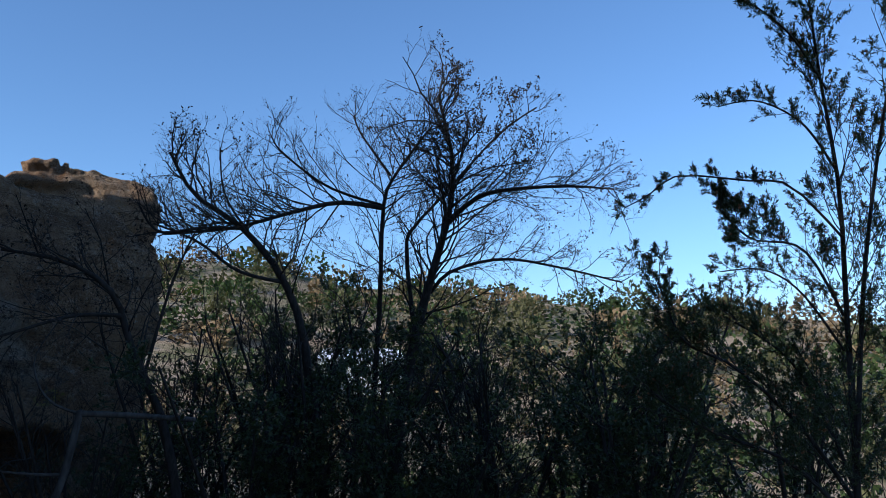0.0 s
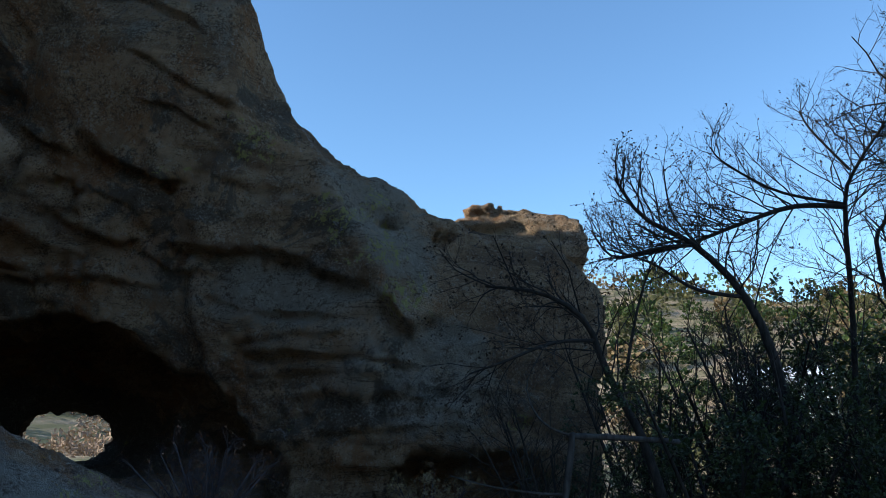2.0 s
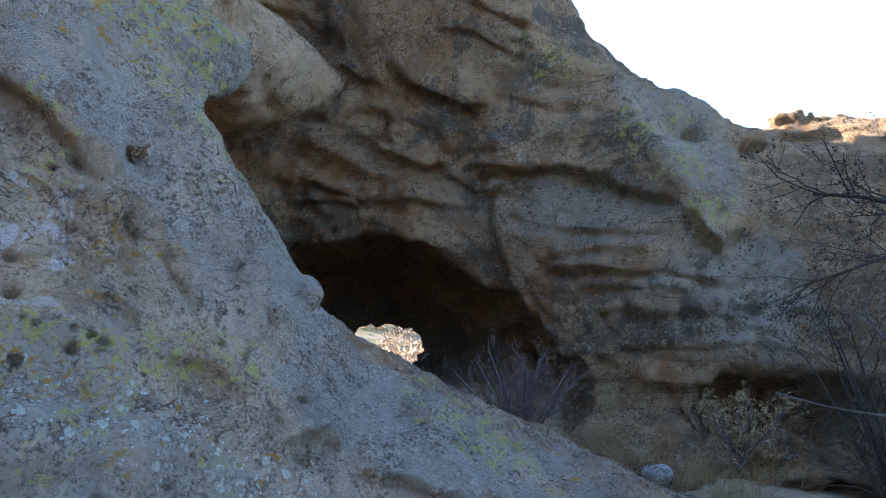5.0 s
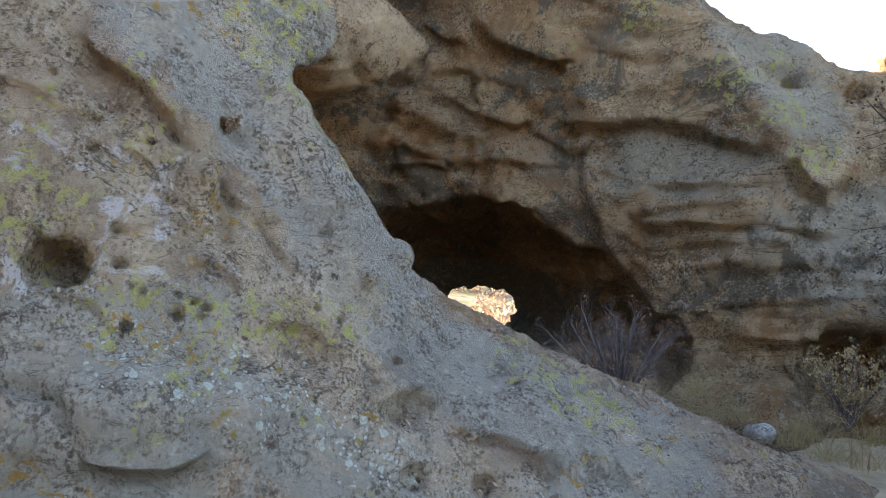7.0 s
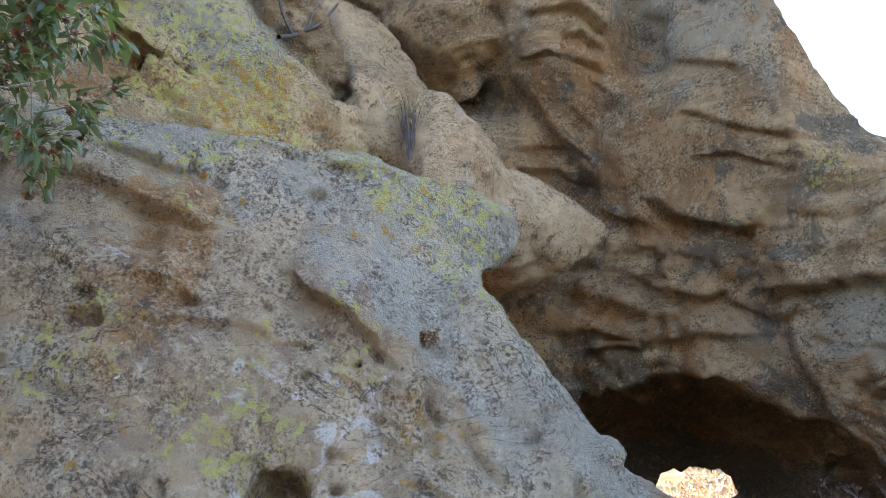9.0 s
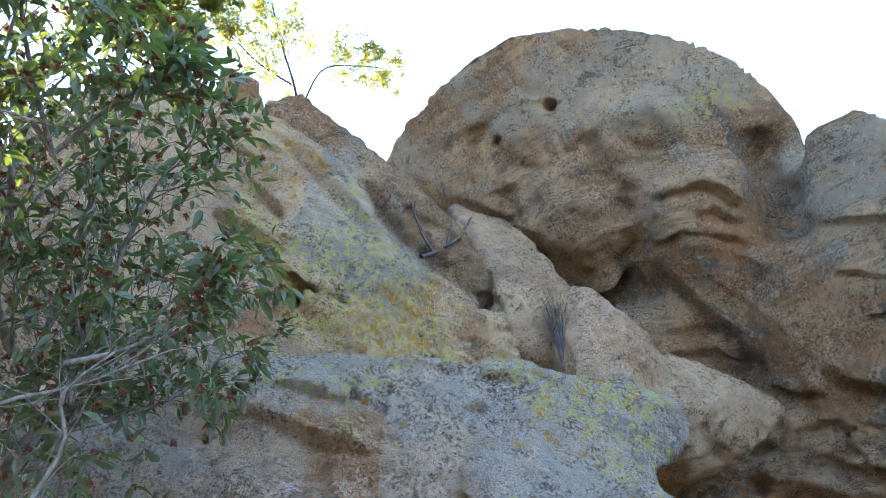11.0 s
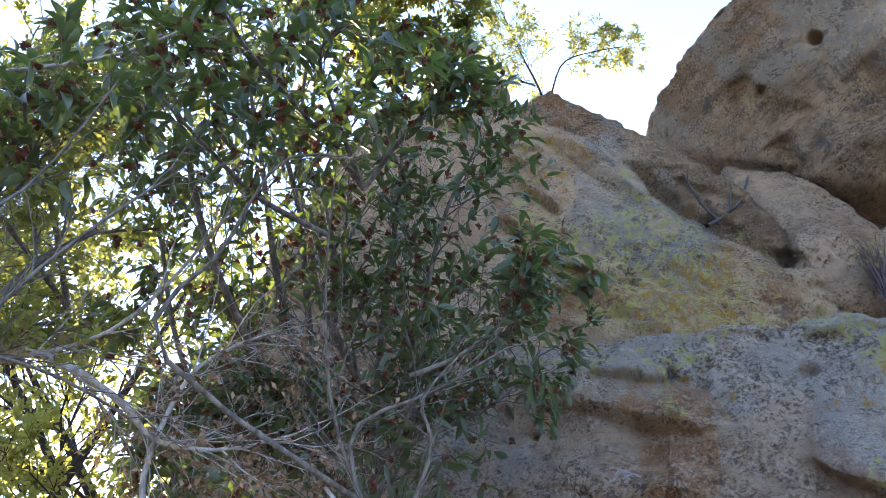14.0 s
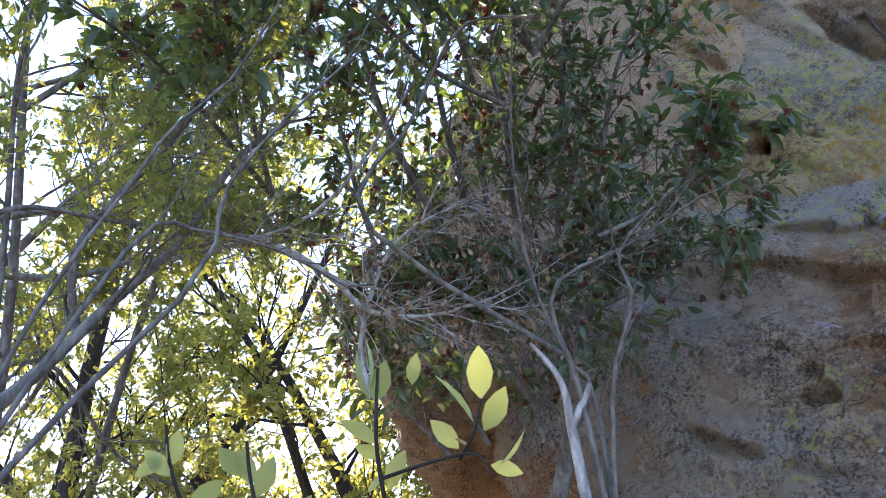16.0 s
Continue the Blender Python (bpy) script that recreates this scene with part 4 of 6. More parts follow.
slab("side_slab", [(-6.02, -1.61, 6.89), (-5.92, -2.09, 6.39), (-5.87, -2.4, 5.66), (-5.61, -2.73, 4.7), (-5.25, -3.06, 3.86), (-5.21, -2.81, 3.05), (-5.92, -0.88, 3.35), (-6.15, -0.61, 4.89), (-6.22, -0.85, 6.5)], (-2.0, -0.3, -0.6), 0.10, ROCK_TAN, 52, "tan slab behind the bush", 0.09, 0.14)
slab("foot_slab", [(-5.95, -1.74, 4.95), (-6.55, 0.15, 4.83), (-6.62, 1.74, 4.54), (-6.54, 1.67, 3.97), (-6.35, -0.42, 4.01), (-5.9, -1.98, 4.05)], (-1.5, 0.2, -0.4), 0.10, ROCK_SLAB, 62, "", 0.06, 0.12)
slab("knob", [(-6.63, -0.86, 7.38), (-6.6, -0.83, 7.57), (-6.63, -0.52, 7.55), (-6.73, -0.34, 7.29)], (-0.7, 0.1, -0.5), 0.06, ROCK_TAN, 72, "small tan knob on the crest", 0.03)
slab("gully_floor", [(-8.55, 1.73, 7.36), (-8.46, 2.4, 7.01), (-8.47, 2.02, 7.01), (-8.24, 2.52, 6.71), (-7.79, 2.79, 5.85), (-7.2, 2.15, 4.71), (-7.35, 1.74, 5.19), (-7.84, 1.78, 5.99), (-6.97, 2.05, 5.16)], (-0.8, 0.5, -1.5), 0.10, ROCK_TAN, 82, "smooth tan gully", 0.08)
# Unseen rock added behind the crest to keep the sun off the gully.
slab("sun_block_slab", [(-9.8, 1.6, 7.7), (-10.2, 0.2, 9.0), (-9.5, 0.4, 8.5), (-11.5, -1.5, 9.4), (-11.0, 2.0, 7.4), (-9.4, 2.6, 6.8), (-12.5, -2.5, 8.8)], (-1.5, 0.3, -5.0), 0.2, ROCK_TAN, 92, "", 0.1, 0.3)
slab("wedge", [(-6.62, 1.7, 4.5), (-6.7, 1.6, 5.1), (-6.72, 2.1, 5.1), (-6.68, 2.2, 4.4), (-6.9, 1.8, 5.5)], (-1.0, 0.2, -0.3), 0.05, ROCK_TAN, 102, "", 0.07)
slab_field = joined(*slab_fields, blend=0.02)

boulder_field = joined(
    block([(-6.58, 2.03, 4.93), (-6.54, 2.21, 5.08), (-6.47, 2.4, 5.06), (-6.37, 2.63, 4.8), (-6.29, 2.82, 4.51), (-6.32, 2.91, 4.05), (-6.49, 3.12, 4.16), (-6.15, 1.95, 4.03), (-6.05, 2.36, 3.86), (-6.36, 2.94, 3.46)], (-1.4, 0.2, -0.2), 0.14),
    block([(-6.54, 2.97, 4.5), (-6.53, 3.47, 4.14), (-6.49, 3.82, 3.98), (-6.46, 3.96, 3.81), (-6.5, 3.68, 3.54), (-6.64, 3.34, 3.35), (-6.76, 2.91, 3.33), (-6.32, 2.98, 3.84)], (-1.2, 0.2, 0.2), 0.10), blend=0.2)
rock = part("round_boulder", rock_mesh("round_boulder", boulder_field, (-9, 1, 2.5), (-5.4, 4.8, 5.8), 0.06, 1, relief_worn(0.045, 0.022, 3, 0.02)), ROCK_TAN)
tagged(rock, "smooth tan sandstone boulder with a pointed overhang", "boulder")

CAVE_MARKS = Marks(641)
# Inside of the cave darkened by colour, for the deep shade under its roof.
CAVE_MARKS.paint("shade_stain", 1.6, (52.2, 0.2), 8.0, 3.2, -8)
CAVE_MARKS.step(0.13, 3.0, (47.69, 11.92), (46.12, 12.35), (42.27, 12.45), (39.27, 12.21), (36.89, 11.82), (36.29, 11.13), (34.94, 10.98), (33.37, 10.52), (31.51, 9.68))
CAVE_MARKS.step(0.14, 2.2, (31.68, 9.69), (30.55, 7.9), (29.42, 7.06), (28.61, 7.62), (28.1, 8.64))
CAVE_MARKS.cut(-0.12, 1.0, (38.6, 20.3), (36.62, 17.31), (34.87, 14.66), (33.33, 12.57), (31.51, 9.75))
CAVE_MARKS.cut(0.1, 0.28, (42.51, 5.83), (40.44, 6.26), (38.6, 6.63), (35.89, 7.0))
CAVE_MARKS.step(0.08, 1.6, (42.7, 5.22), (39.34, 5.44), (35.38, 5.5), (31.6, 5.5), (28.66, 5.26))
CAVE_MARKS.step(0.042, 1.3, (38.83, 2.59), (35.78, 2.76), (31.66, 2.71), (28.09, 2.91))
CAVE_MARKS.step(0.030, 1.0, (37.6, 0.15), (33.4, 0.36), (29.09, 0.81), (26.59, 0.92))
CAVE_MARKS.step(0.060, 1.6, (38.35, -1.98), (35.15, -1.86), (31.1, -1.98), (27.27, -1.61), (24.86, -1.35))
CAVE_MARKS.dent(0.15, (29.23, -4.86), 2.64, 1.7, -4.5)
CAVE_MARKS.step(0.042, 1.2, (40.84, 4.13), (37.18, 4.38), (33.66, 4.39), (30.31, 4.09))
CAVE_MARKS.step(0.05, 1.0, (45.74, 9.58), (42.67, 9.13), (39.31, 8.28), (34.99, 8.11), (32.22, 8.42))
CAVE_MARKS.step(0.1, 1.5, (59.93, 9.47), (55.59, 9.74), (51.63, 10.22), (48.47, 9.93), (45.74, 9.51))
CAVE_MARKS.step(0.1, 1.2, (60.34, 10.7), (57.98, 11.06), (55.6, 10.59), (54.01, 10.88))
CAVE_MARKS.step(0.08, 1.2, (54.83, 13.87), (52.04, 13.5), (50.05, 12.53), (47.68, 12.88))
CAVE_MARKS.step(0.08, 1.2, (56.05, 16.13), (53.25, 16.23), (50.05, 15.38), (47.68, 13.83))
CAVE_MARKS.step(0.06, 1.0, (48.86, 11.94), (46.51, 10.94), (44.19, 11.0), (42.47, 10.46))
CAVE_MARKS.dent(-0.09, (48.08, 14.4), 1.06, 0.91, 0.5)
CAVE_MARKS.dent(-0.08, (44.56, 14.31), 1.51, 1.51, 0.5)
CAVE_MARKS.cut(0.06, 0.4, (50.06, 17.99), (49.86, 16.13), (50.05, 14.25))
CAVE_MARKS.pit(0.13, (46.7, 16.24), 0.49, 0.34, 0.5)
CAVE_MARKS.pit(0.11, (36.18, 11.12), 0.75, 0.23, 0.5)
CAVE_MARKS.pit(0.15, (31.06, 14.85), 0.6, 0.45, 0.5)
CAVE_MARKS.pit(0.15, (27.5, 13.62), 0.83, 0.45, 0.5)
CAVE_MARKS.dent(0.12, (31.4, 14.89), 2.64, 0.98, -11.5)
CAVE_MARKS.dent(0.18, (59.64, 35.58), 2.19, 2.19, -6)
CAVE_MARKS.cut(0.16, 1.0, (64.56, 37.78), (63.43, 36.09), (62.78, 34.25), (61.82, 33.04), (60.23, 32.52))
CAVE_MARKS.cut(0.16, 0.9, (62.64, 33.84), (62.55, 31.7), (62.83, 29.98), (64.03, 28.39))
CAVE_MARKS.step(0.15, 1.6, (70.65, 29.42), (67.76, 28.45), (65.77, 27.27), (64.16, 27.7), (63.28, 28.87))
CAVE_MARKS.step(0.08, 0.9, (61.13, 32.53), (58.56, 32.79), (56.61, 32.51), (54.69, 31.51), (53.58, 30.15))
CAVE_MARKS.step(0.07, 0.8, (61.83, 31.5), (58.9, 31.55), (56.18, 30.95), (53.98, 29.56))
CAVE_MARKS.step(0.07, 0.8, (61.25, 30.1), (58.59, 30.16), (55.77, 29.35), (53.84, 27.9))
CAVE_MARKS.cut(0.3, 1.3, (50.92, 35.15), (51.28, 32.59), (51.6, 30.58), (51.55, 28.69), (52.87, 27.66))
CAVE_MARKS.cut(0.12, 1.2, (54.44, 27.28), (56.68, 24.27), (56.96, 20.88), (56.61, 19.34))
CAVE_MARKS.pit(0.21, (66.61, 40.47), 0.42, 0.38, -6)
CAVE_MARKS.pit(0.13, (71.91, 38.85), 0.42, 0.23, 24)
CAVE_MARKS.cut(0.1, 0.6, (71.91, 35.62), (71.67, 34.07), (71.38, 32.88))
CAVE_MARKS.cut(0.1, 0.8, (73.22, 39.88), (72.08, 37.73), (70.97, 37.06), (68.71, 36.25))
CAVE_MARKS.step(0.06, 1.0, (51.38, 24.86), (48.04, 24.49), (44.84, 23.08), (41.79, 21.88))
CAVE_MARKS.step(0.06, 1.0, (51.05, 28.37), (46.95, 27.61), (44.41, 26.27))
CAVE_MARKS.step(0.06, 1.0, (49.21, 22.06), (46.02, 21.76), (43.28, 20.6))
CAVE_MARKS.step(0.1, 1.4, (57.36, 19.51), (53.7, 18.23), (50.2, 17.66), (44.72, 16.71))
CAVE_MARKS.step(0.05, 0.8, (62.15, 24.21), (59.63, 24.11), (56.62, 22.91))
CAVE_MARKS.step(0.05, 0.8, (62.28, 22.72), (59.65, 22.41), (57.15, 20.92))
CAVE_MARKS.cut(-0.08, 0.9, (62.89, 38.64), (60.84, 39.03), (58.15, 38.3), (56.31, 36.56))
CAVE_MARKS.dent(-0.12, (55.58, 32.95), 2.64, 1.89, -26)
CAVE_MARKS.dent(-0.1, (67.92, 32.88), 3.4, 3.02, -6)
CAVE_MARKS.paint("yellow", 1.0, (33.48, 13.84), 2.26, 3.4, 40.5)
CAVE_MARKS.paint("yellow", 0.9, (29.21, 9.24), 2.26, 2.26, 0.5)
CAVE_MARKS.paint("yellow", 0.7, (40.3, 19.73), 2.26, 1.51, 0.5)
CAVE_MARKS.paint("crust", 1.0, (31.41, 14.36), 2.26, 6.42, 50.5)
CAVE_MARKS.paint("crust", 1.0, (40.41, 9.82), 9.81, 2.26, -4.5)
CAVE_MARKS.paint("crust", 0.8, (29.02, 3.92), 5.66, 3.4, 0.5)
CAVE_MARKS.paint("crust", -1.0, (46.1, 17.15), 9.43, 4.15, 0.5)
CAVE_MARKS.paint("rust", 1.0, (50.84, 11.57), 3.4, 2.26, -9.5)
CAVE_MARKS.paint("rust", 0.8, (58.0, 12.3), 4.15, 2.64, 0.5)
CAVE_MARKS.paint("rust", 0.6, (38.61, 5.61), 4.91, 1.51, 0.5)
CAVE_MARKS.paint("rust", 0.7, (51.66, 18.01), 3.77, 3.02, 0.5)
CAVE_MARKS.paint("rust", 0.9, (27.36, -4.77), 2.26, 3.02, 0.5)
CAVE_MARKS.paint("shade_stain", 1.0, (36.68, 14.08), 2.64, 3.02, -29.5)
CAVE_MARKS.paint("shade_stain", 0.7, (48.87, 15.74), 2.64, 2.26, 0.5)
# Darker under the lintel: its shade is put into the colour.
CAVE_MARKS.paint("shade_stain", 0.8, (57.16, 8.43), 4.15, 2.26, 0.5)
CAVE_MARKS.paint("shade_stain", 0.7, (35.07, 2.94), 7.55, 3.4, 0.5)
CAVE_MARKS.paint("crust", -1.0, (35.19, -3.68), 4.53, 1.89, -19.5)
CAVE_MARKS.paint("rust", 1.0, (51.93, 21.78), 4.53, 4.15, -6)
CAVE_MARKS.paint("rust", 0.7, (61.47, 25.23), 2.26, 3.4, -6)
CAVE_MARKS.paint("shade_stain", 0.9, (57.16, 23.99), 1.51, 4.53, 4)
# Painted shade below the dome's lobe and along the chimney furrow.
CAVE_MARKS.paint("shade_stain", 0.9, (63.05, 27.84), 1.51, 1.89, 14)
CAVE_MARKS.paint("shade_stain", 0.6, (51.63, 31.54), 0.94, 3.4, -6)
CAVE_MARKS.paint("crust", 0.9, (47.16, 29.17), 4.15, 4.91, -6)
CAVE_MARKS.paint("crust", 0.6, (62.91, 40.51), 9.81, 2.64, -6)
CAVE_MARKS.paint("yellow", 0.5, (53.69, 37.42), 2.26, 1.89, -6)
CAVE_MARKS.paint("crust", -1.0, (67.17, 32.01), 4.53, 3.77, -6)

dome_field = joined(
    block([(-9.07, 0.8, 8.31), (-8.36, 1.12, 8.77), (-7.87, 1.53, 8.9), (-7.36, 2.11, 8.95), (-6.88, 2.62, 8.9), (-6.57, 3.18, 8.77), (-6.34, 4.14, 8.41), (-6.34, 4.78, 7.93), (-6.53, 5.43, 7.12), (-7.28, 3.46, 6.18), (-7.93, 2.83, 6.26), (-8.79, 1.66, 7.43), (-7.09, 4.46, 5.67)], (-2.5, 1.8, -1.4), 0.26),
    block([(-6.23, 4.89, 6.67), (-6.13, 4.93, 6.37), (-6.06, 4.98, 6.41), (-5.65, 5.21, 6.59), (-5.64, 5.5, 6.07), (-5.63, 5.65, 5.67), (-5.68, 5.91, 5.18), (-5.52, 6.11, 4.79), (-6.62, 4.63, 5.69), (-7.48, 4.31, 4.8), (-7.63, 4.68, 4.11), (-7.1, 5.15, 3.37), (-5.55, 5.3, 4.41), (-5.55, 5.6, 3.69), (-6.2, 4.85, 4.86)], (-1.7, 1.0, 0.0), 0.10),
    block([(-7.45, 3.62, 6.5), (-7.6, 3.9, 5.6), (-7.55, 4.25, 5.1), (-7.4, 4.5, 4.5), (-7.0, 4.75, 6.3), (-7.0, 4.7, 4.5)], (-1.6, 1.2, 0.0), 0.12),
    block([(-5.65, 6.06, 4.88), (-5.29, 6.43, 4.41), (-4.91, 6.88, 3.91), (-5.5, 5.56, 4.17), (-4.16, 6.25, 2.47), (-4.12, 6.02, 0.58), (-5.49, 5.65, 0.48), (-6.06, 5.62, 2.03), (-6.2, 5.26, 3.21), (-4.94, 6.22, 3.59)], (-2.0, 2.4, -0.1), 0.08),
    block([(-5.21, 6.61, 4.11), (-4.4, 7.36, 3.68), (-3.25, 8.06, 3.26), (-3.01, 8.18, 3.02), (-4.61, 6.19, 3.15), (-4.16, 6.25, 2.47), (-2.88, 7.72, 1.73), (-2.88, 7.21, 0.36), (-4.12, 6.02, 0.58), (-3.52, 6.93, 2.21), (-3.85, 7.19, 3.16)], (-2.0, 2.4, -0.1), 0.08),
    block([(-8.53, 3.79, 3.81), (-7.95, 4.17, 4.27), (-7.44, 4.71, 4.36), (-6.44, 5.46, 3.98), (-6.04, 5.72, 3.38), (-5.82, 5.84, 1.98), (-8.46, 3.97, 2.65), (-7.34, 4.75, 2.56), (-6.32, 5.41, 2.3)], (-2.6, 2.2, 0.1), 0.10),
    block([(-5.47, 5.9, 1.39), (-4.65, 5.87, 1.1), (-4.1, 5.85, 0.88), (-3.81, 5.36, 0.42), (-4.06, 4.99, 0.54), (-4.66, 4.82, 0.71), (-5.34, 5.21, 1.08)], (-0.6, 0.8, -0.6), 0.08),
    block([(-9.73, 3.97, 3.18), (-6.59, 7.4, 3.12), (-9.58, 4, -0.81), (-6.43, 7.13, -0.6)], (-2.0, 1.7, 0.0), 0.15),
    block([(-7.9, 2.6, -0.5), (-7.9, 2.6, 5.5), (-8.3, 0.6, -0.5), (-8.6, 0.8, 6.2), (-7.8, 5.2, 5.6), (-8.2, 5.4, -0.5)], (-3.5, 2.0, 0.0), 0.2), blend=0.3)
cave_turn = (0, 0, 52)
dome_field = carved(
    dome_field,
    egg((-7.92, 5.35, 1.87), (1.30, 2.0, 0.80), cave_turn),
    egg((-6.55, 5.59, 1.53), (0.85, 1.2, 0.46), (0, 14, 52)),
    egg((-6.02, 4.81, 1.13), (1.25, 1.3, 0.50), cave_turn),
    egg((-9.62, 6.92, 1.50), (0.60, 3.6, 0.39), cave_turn),
    egg((-7.31, 3.68, 3.42), (0.7, 0.5, 0.35), cave_turn), blend=0.2)
body = dome_field
ledges = [egg(on_face(body, c, 0.1), (0.45, 0.5, 0.3), cave_turn) for c in ((-3.54, 6.72, 1.11), (-3.94, 6.3, 1.15))]
dome_field = carved(dome_field, *ledges, blend=0.08)
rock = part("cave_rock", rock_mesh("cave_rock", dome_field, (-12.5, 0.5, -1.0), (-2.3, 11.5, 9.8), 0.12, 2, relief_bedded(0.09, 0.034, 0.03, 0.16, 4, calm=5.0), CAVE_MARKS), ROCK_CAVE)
tagged(rock, "huge brown bedded sandstone dome with an arched cave through it", "rock outcrop")

cap_field = block([(-5.48, 9.51, 4.36), (-5.33, 9.64, 4.58), (-4.9, 9.83, 4.59), (-4.18, 10.16, 4.44), (-3.93, 10.18, 4.28), (-3.89, 10.14, 3.58), (-5.51, 9.44, 3.67)], (-0.5, 1.2, -0.8), 0.06)
rock = part("cap_boulder", rock_mesh("cap_boulder", cap_field, (-8.5, 8, 1.8), (-2.8, 13.2, 5.6), 0.08, 1, relief_bedded(0.08, 0.02, 0.05, 0.06, 6)), ROCK_TAN)
tagged(rock, "sunlit tan sandstone boulder on top of the outcrop", "boulder")

floor_field = block([(-8.83, 4.29, 1.13), (-6.01, 6.22, 1.18), (-4.93, 5.14, 0.88), (-5.83, 3.79, 1.1), (-11.71, 5.46, 1.02), (-8.35, 8.95, 1.07)], (0, 0, -1.5), 0.06)
rock = part("cave_floor", rock_mesh("cave_floor", floor_field, (-11.5, 3.0, -0.6), (-4.0, 9.5, 1.8), 0.14, 1, relief_worn(0.05, 0.012, 8)), ROCK_TAN)
tagged(rock, "pale sandy rock floor of the cave", "floor", kind="structure")


# ---- plants ----
BROWN_LEAF = foliage("fallen_leaf", (0.11, 0.06, 0.035), (0.30, 0.20, 0.13), (0.2, 0.1, 0.04), 0.1, 0.7)


def woody(name, label, category, trunks, bark_material, rng, at=(0, 0, 0), group=""):
    """A plant of limbs: each item holds the points of a limb, its radii, and how it sprouts. Returns the thing and the end twigs."""
    plant = thing(name, label, category, at, group)
    tips = []
    for i, (points, r0, r1, count, length, levels, extra) in enumerate(trunks):
        line = follow([np.array(p) - at for p in points], r0, r1)
        part("trunk" if i == 0 else "limb", plain_mesh("limb", *tubes([line], 7)), bark_material, plant)
        if count:
            batches = sprouts(rng, line, count, length, max(0.8 * r1, 0.2 * r0), levels, **extra)
            ob = part("twig_spray", plain_mesh("twig_spray", *tubes(batches, 3)), bark_material, plant)
            ob["kind"] = "stuff"
            ends = batches[-1][0]
            tips.append(ends[:, np.round(np.linspace(0, ends.shape[1] - 1, 5)).astype(int)])
    return plant, np.concatenate(tips) if tips else None


def clothe(plant, name, tips, per, size, breadth, material, rng, spread=0.9, small=False, back=0.0, label="", droop=0.0):
    """Leaves along the end twigs."""
    places, ways = along_tips(rng, tips, per, back)
    ways = ways + rng.normal(0, spread, ways.shape) + (0, 0, -droop)
    ups = rng.normal(0, 0.5, ways.shape) + (0, 0, 1)
    lengths = rng.uniform(0.65, 1.15, len(places)) * size
    mesh = blade_mesh(name, places, ways, ups, lengths, breadth) if small else leaf_mesh(name, places, ways, ups, lengths, breadth)
    ob = part(name, mesh, material, plant, label)
    ob["kind"] = "stuff"
    return ob


def share_of(rng, tips, share):
    return tips[rng.uniform(0, 1, len(tips)) < share]


rng = np.random.default_rng(11)
UP = dict(out=np.array((0, 0, 0.9)), lift=0.06)

# The bare tree before the outcrop, and the two smaller ones beside it.
tree, tips = woody("bare_tree", "bare dark many-branched tree with a few withered leaves", "tree", [
    ([(-0.58, 6.76, 0.36), (-0.54, 6.87, 1.39), (-0.38, 6.76, 2.21), (-0.21, 6.59, 2.79), (-0.11, 6.51, 3.15), (-0.09, 6.41, 3.55), (-0.2, 6.24, 4.01)], 0.054, 0.010, 52, 0.85, 3, dict(first=0.32, lift=0.05, spread=0.9, steps=4)),
    ([(-0.81, 6.84, 0.34), (-0.75, 6.86, 1.57), (-0.69, 6.72, 2.39), (-0.65, 6.48, 3.14), (-0.55, 6.42, 3.41), (-0.27, 6.24, 3.73)], 0.029, 0.008, 40, 0.7, 3, dict(first=0.3, lift=0.05, steps=4)),
    ([(-0.65, 6.48, 3.15), (-0.99, 6.33, 3.16), (-1.36, 6.19, 3.04), (-1.74, 6.02, 2.89), (-2.17, 5.79, 2.8)], 0.022, 0.010, 39, 0.62, 3, dict(steps=4, **UP)),
    ([(-0.14, 6.54, 3.04), (0.13, 6.39, 3.22), (0.44, 6.27, 3.25), (0.82, 6.13, 3.23), (1.12, 5.99, 3.17)], 0.024, 0.006, 35, 0.55, 3, dict(lift=0.02, steps=4)),
    ([(-0.28, 6.73, 2.49), (-0.1, 6.61, 2.65), (0.31, 6.49, 2.73), (0.75, 6.37, 2.64), (1.2, 6.22, 2.5)], 0.018, 0.006, 29, 0.5, 3, dict(lift=0.03, steps=4)),
    ([(-0.4, 6.77, 2.12), (-0.48, 6.76, 2.87), (-0.4, 6.73, 3.06), (-0.19, 6.78, 3.31), (0.29, 6.63, 3.81), (0.6, 6.44, 3.98)], 0.020, 0.006, 19, 0.5, 3, UP),
    ([(-0.59, 6.42, 3.41), (-0.8, 6.21, 3.68), (-0.86, 6.15, 3.82)], 0.011, 0.005, 9, 0.35, 2, UP),
    ([(-0.65, 6.48, 3.17), (-1.07, 6.29, 3.28), (-1.41, 6.15, 3.52), (-1.49, 6.09, 3.64)], 0.013, 0.005, 14, 0.4, 2, UP)], BARK_DARK, rng)
high = tips[(tips[:, 0, 2] > 3.3) & (tips[:, 0, 0] > -0.25) & (tips[:, 0, 0] < 0.6)]
clothe(tree, "withered_leaf_mass", high, 2, 0.02, 0.7, LEAF_DEAD, rng, small=True)
some = share_of(rng, tips, 0.2)
clothe(tree, "withered_leaf_mass", some, 2, 0.02, 0.7, LEAF_DEAD, rng, small=True)

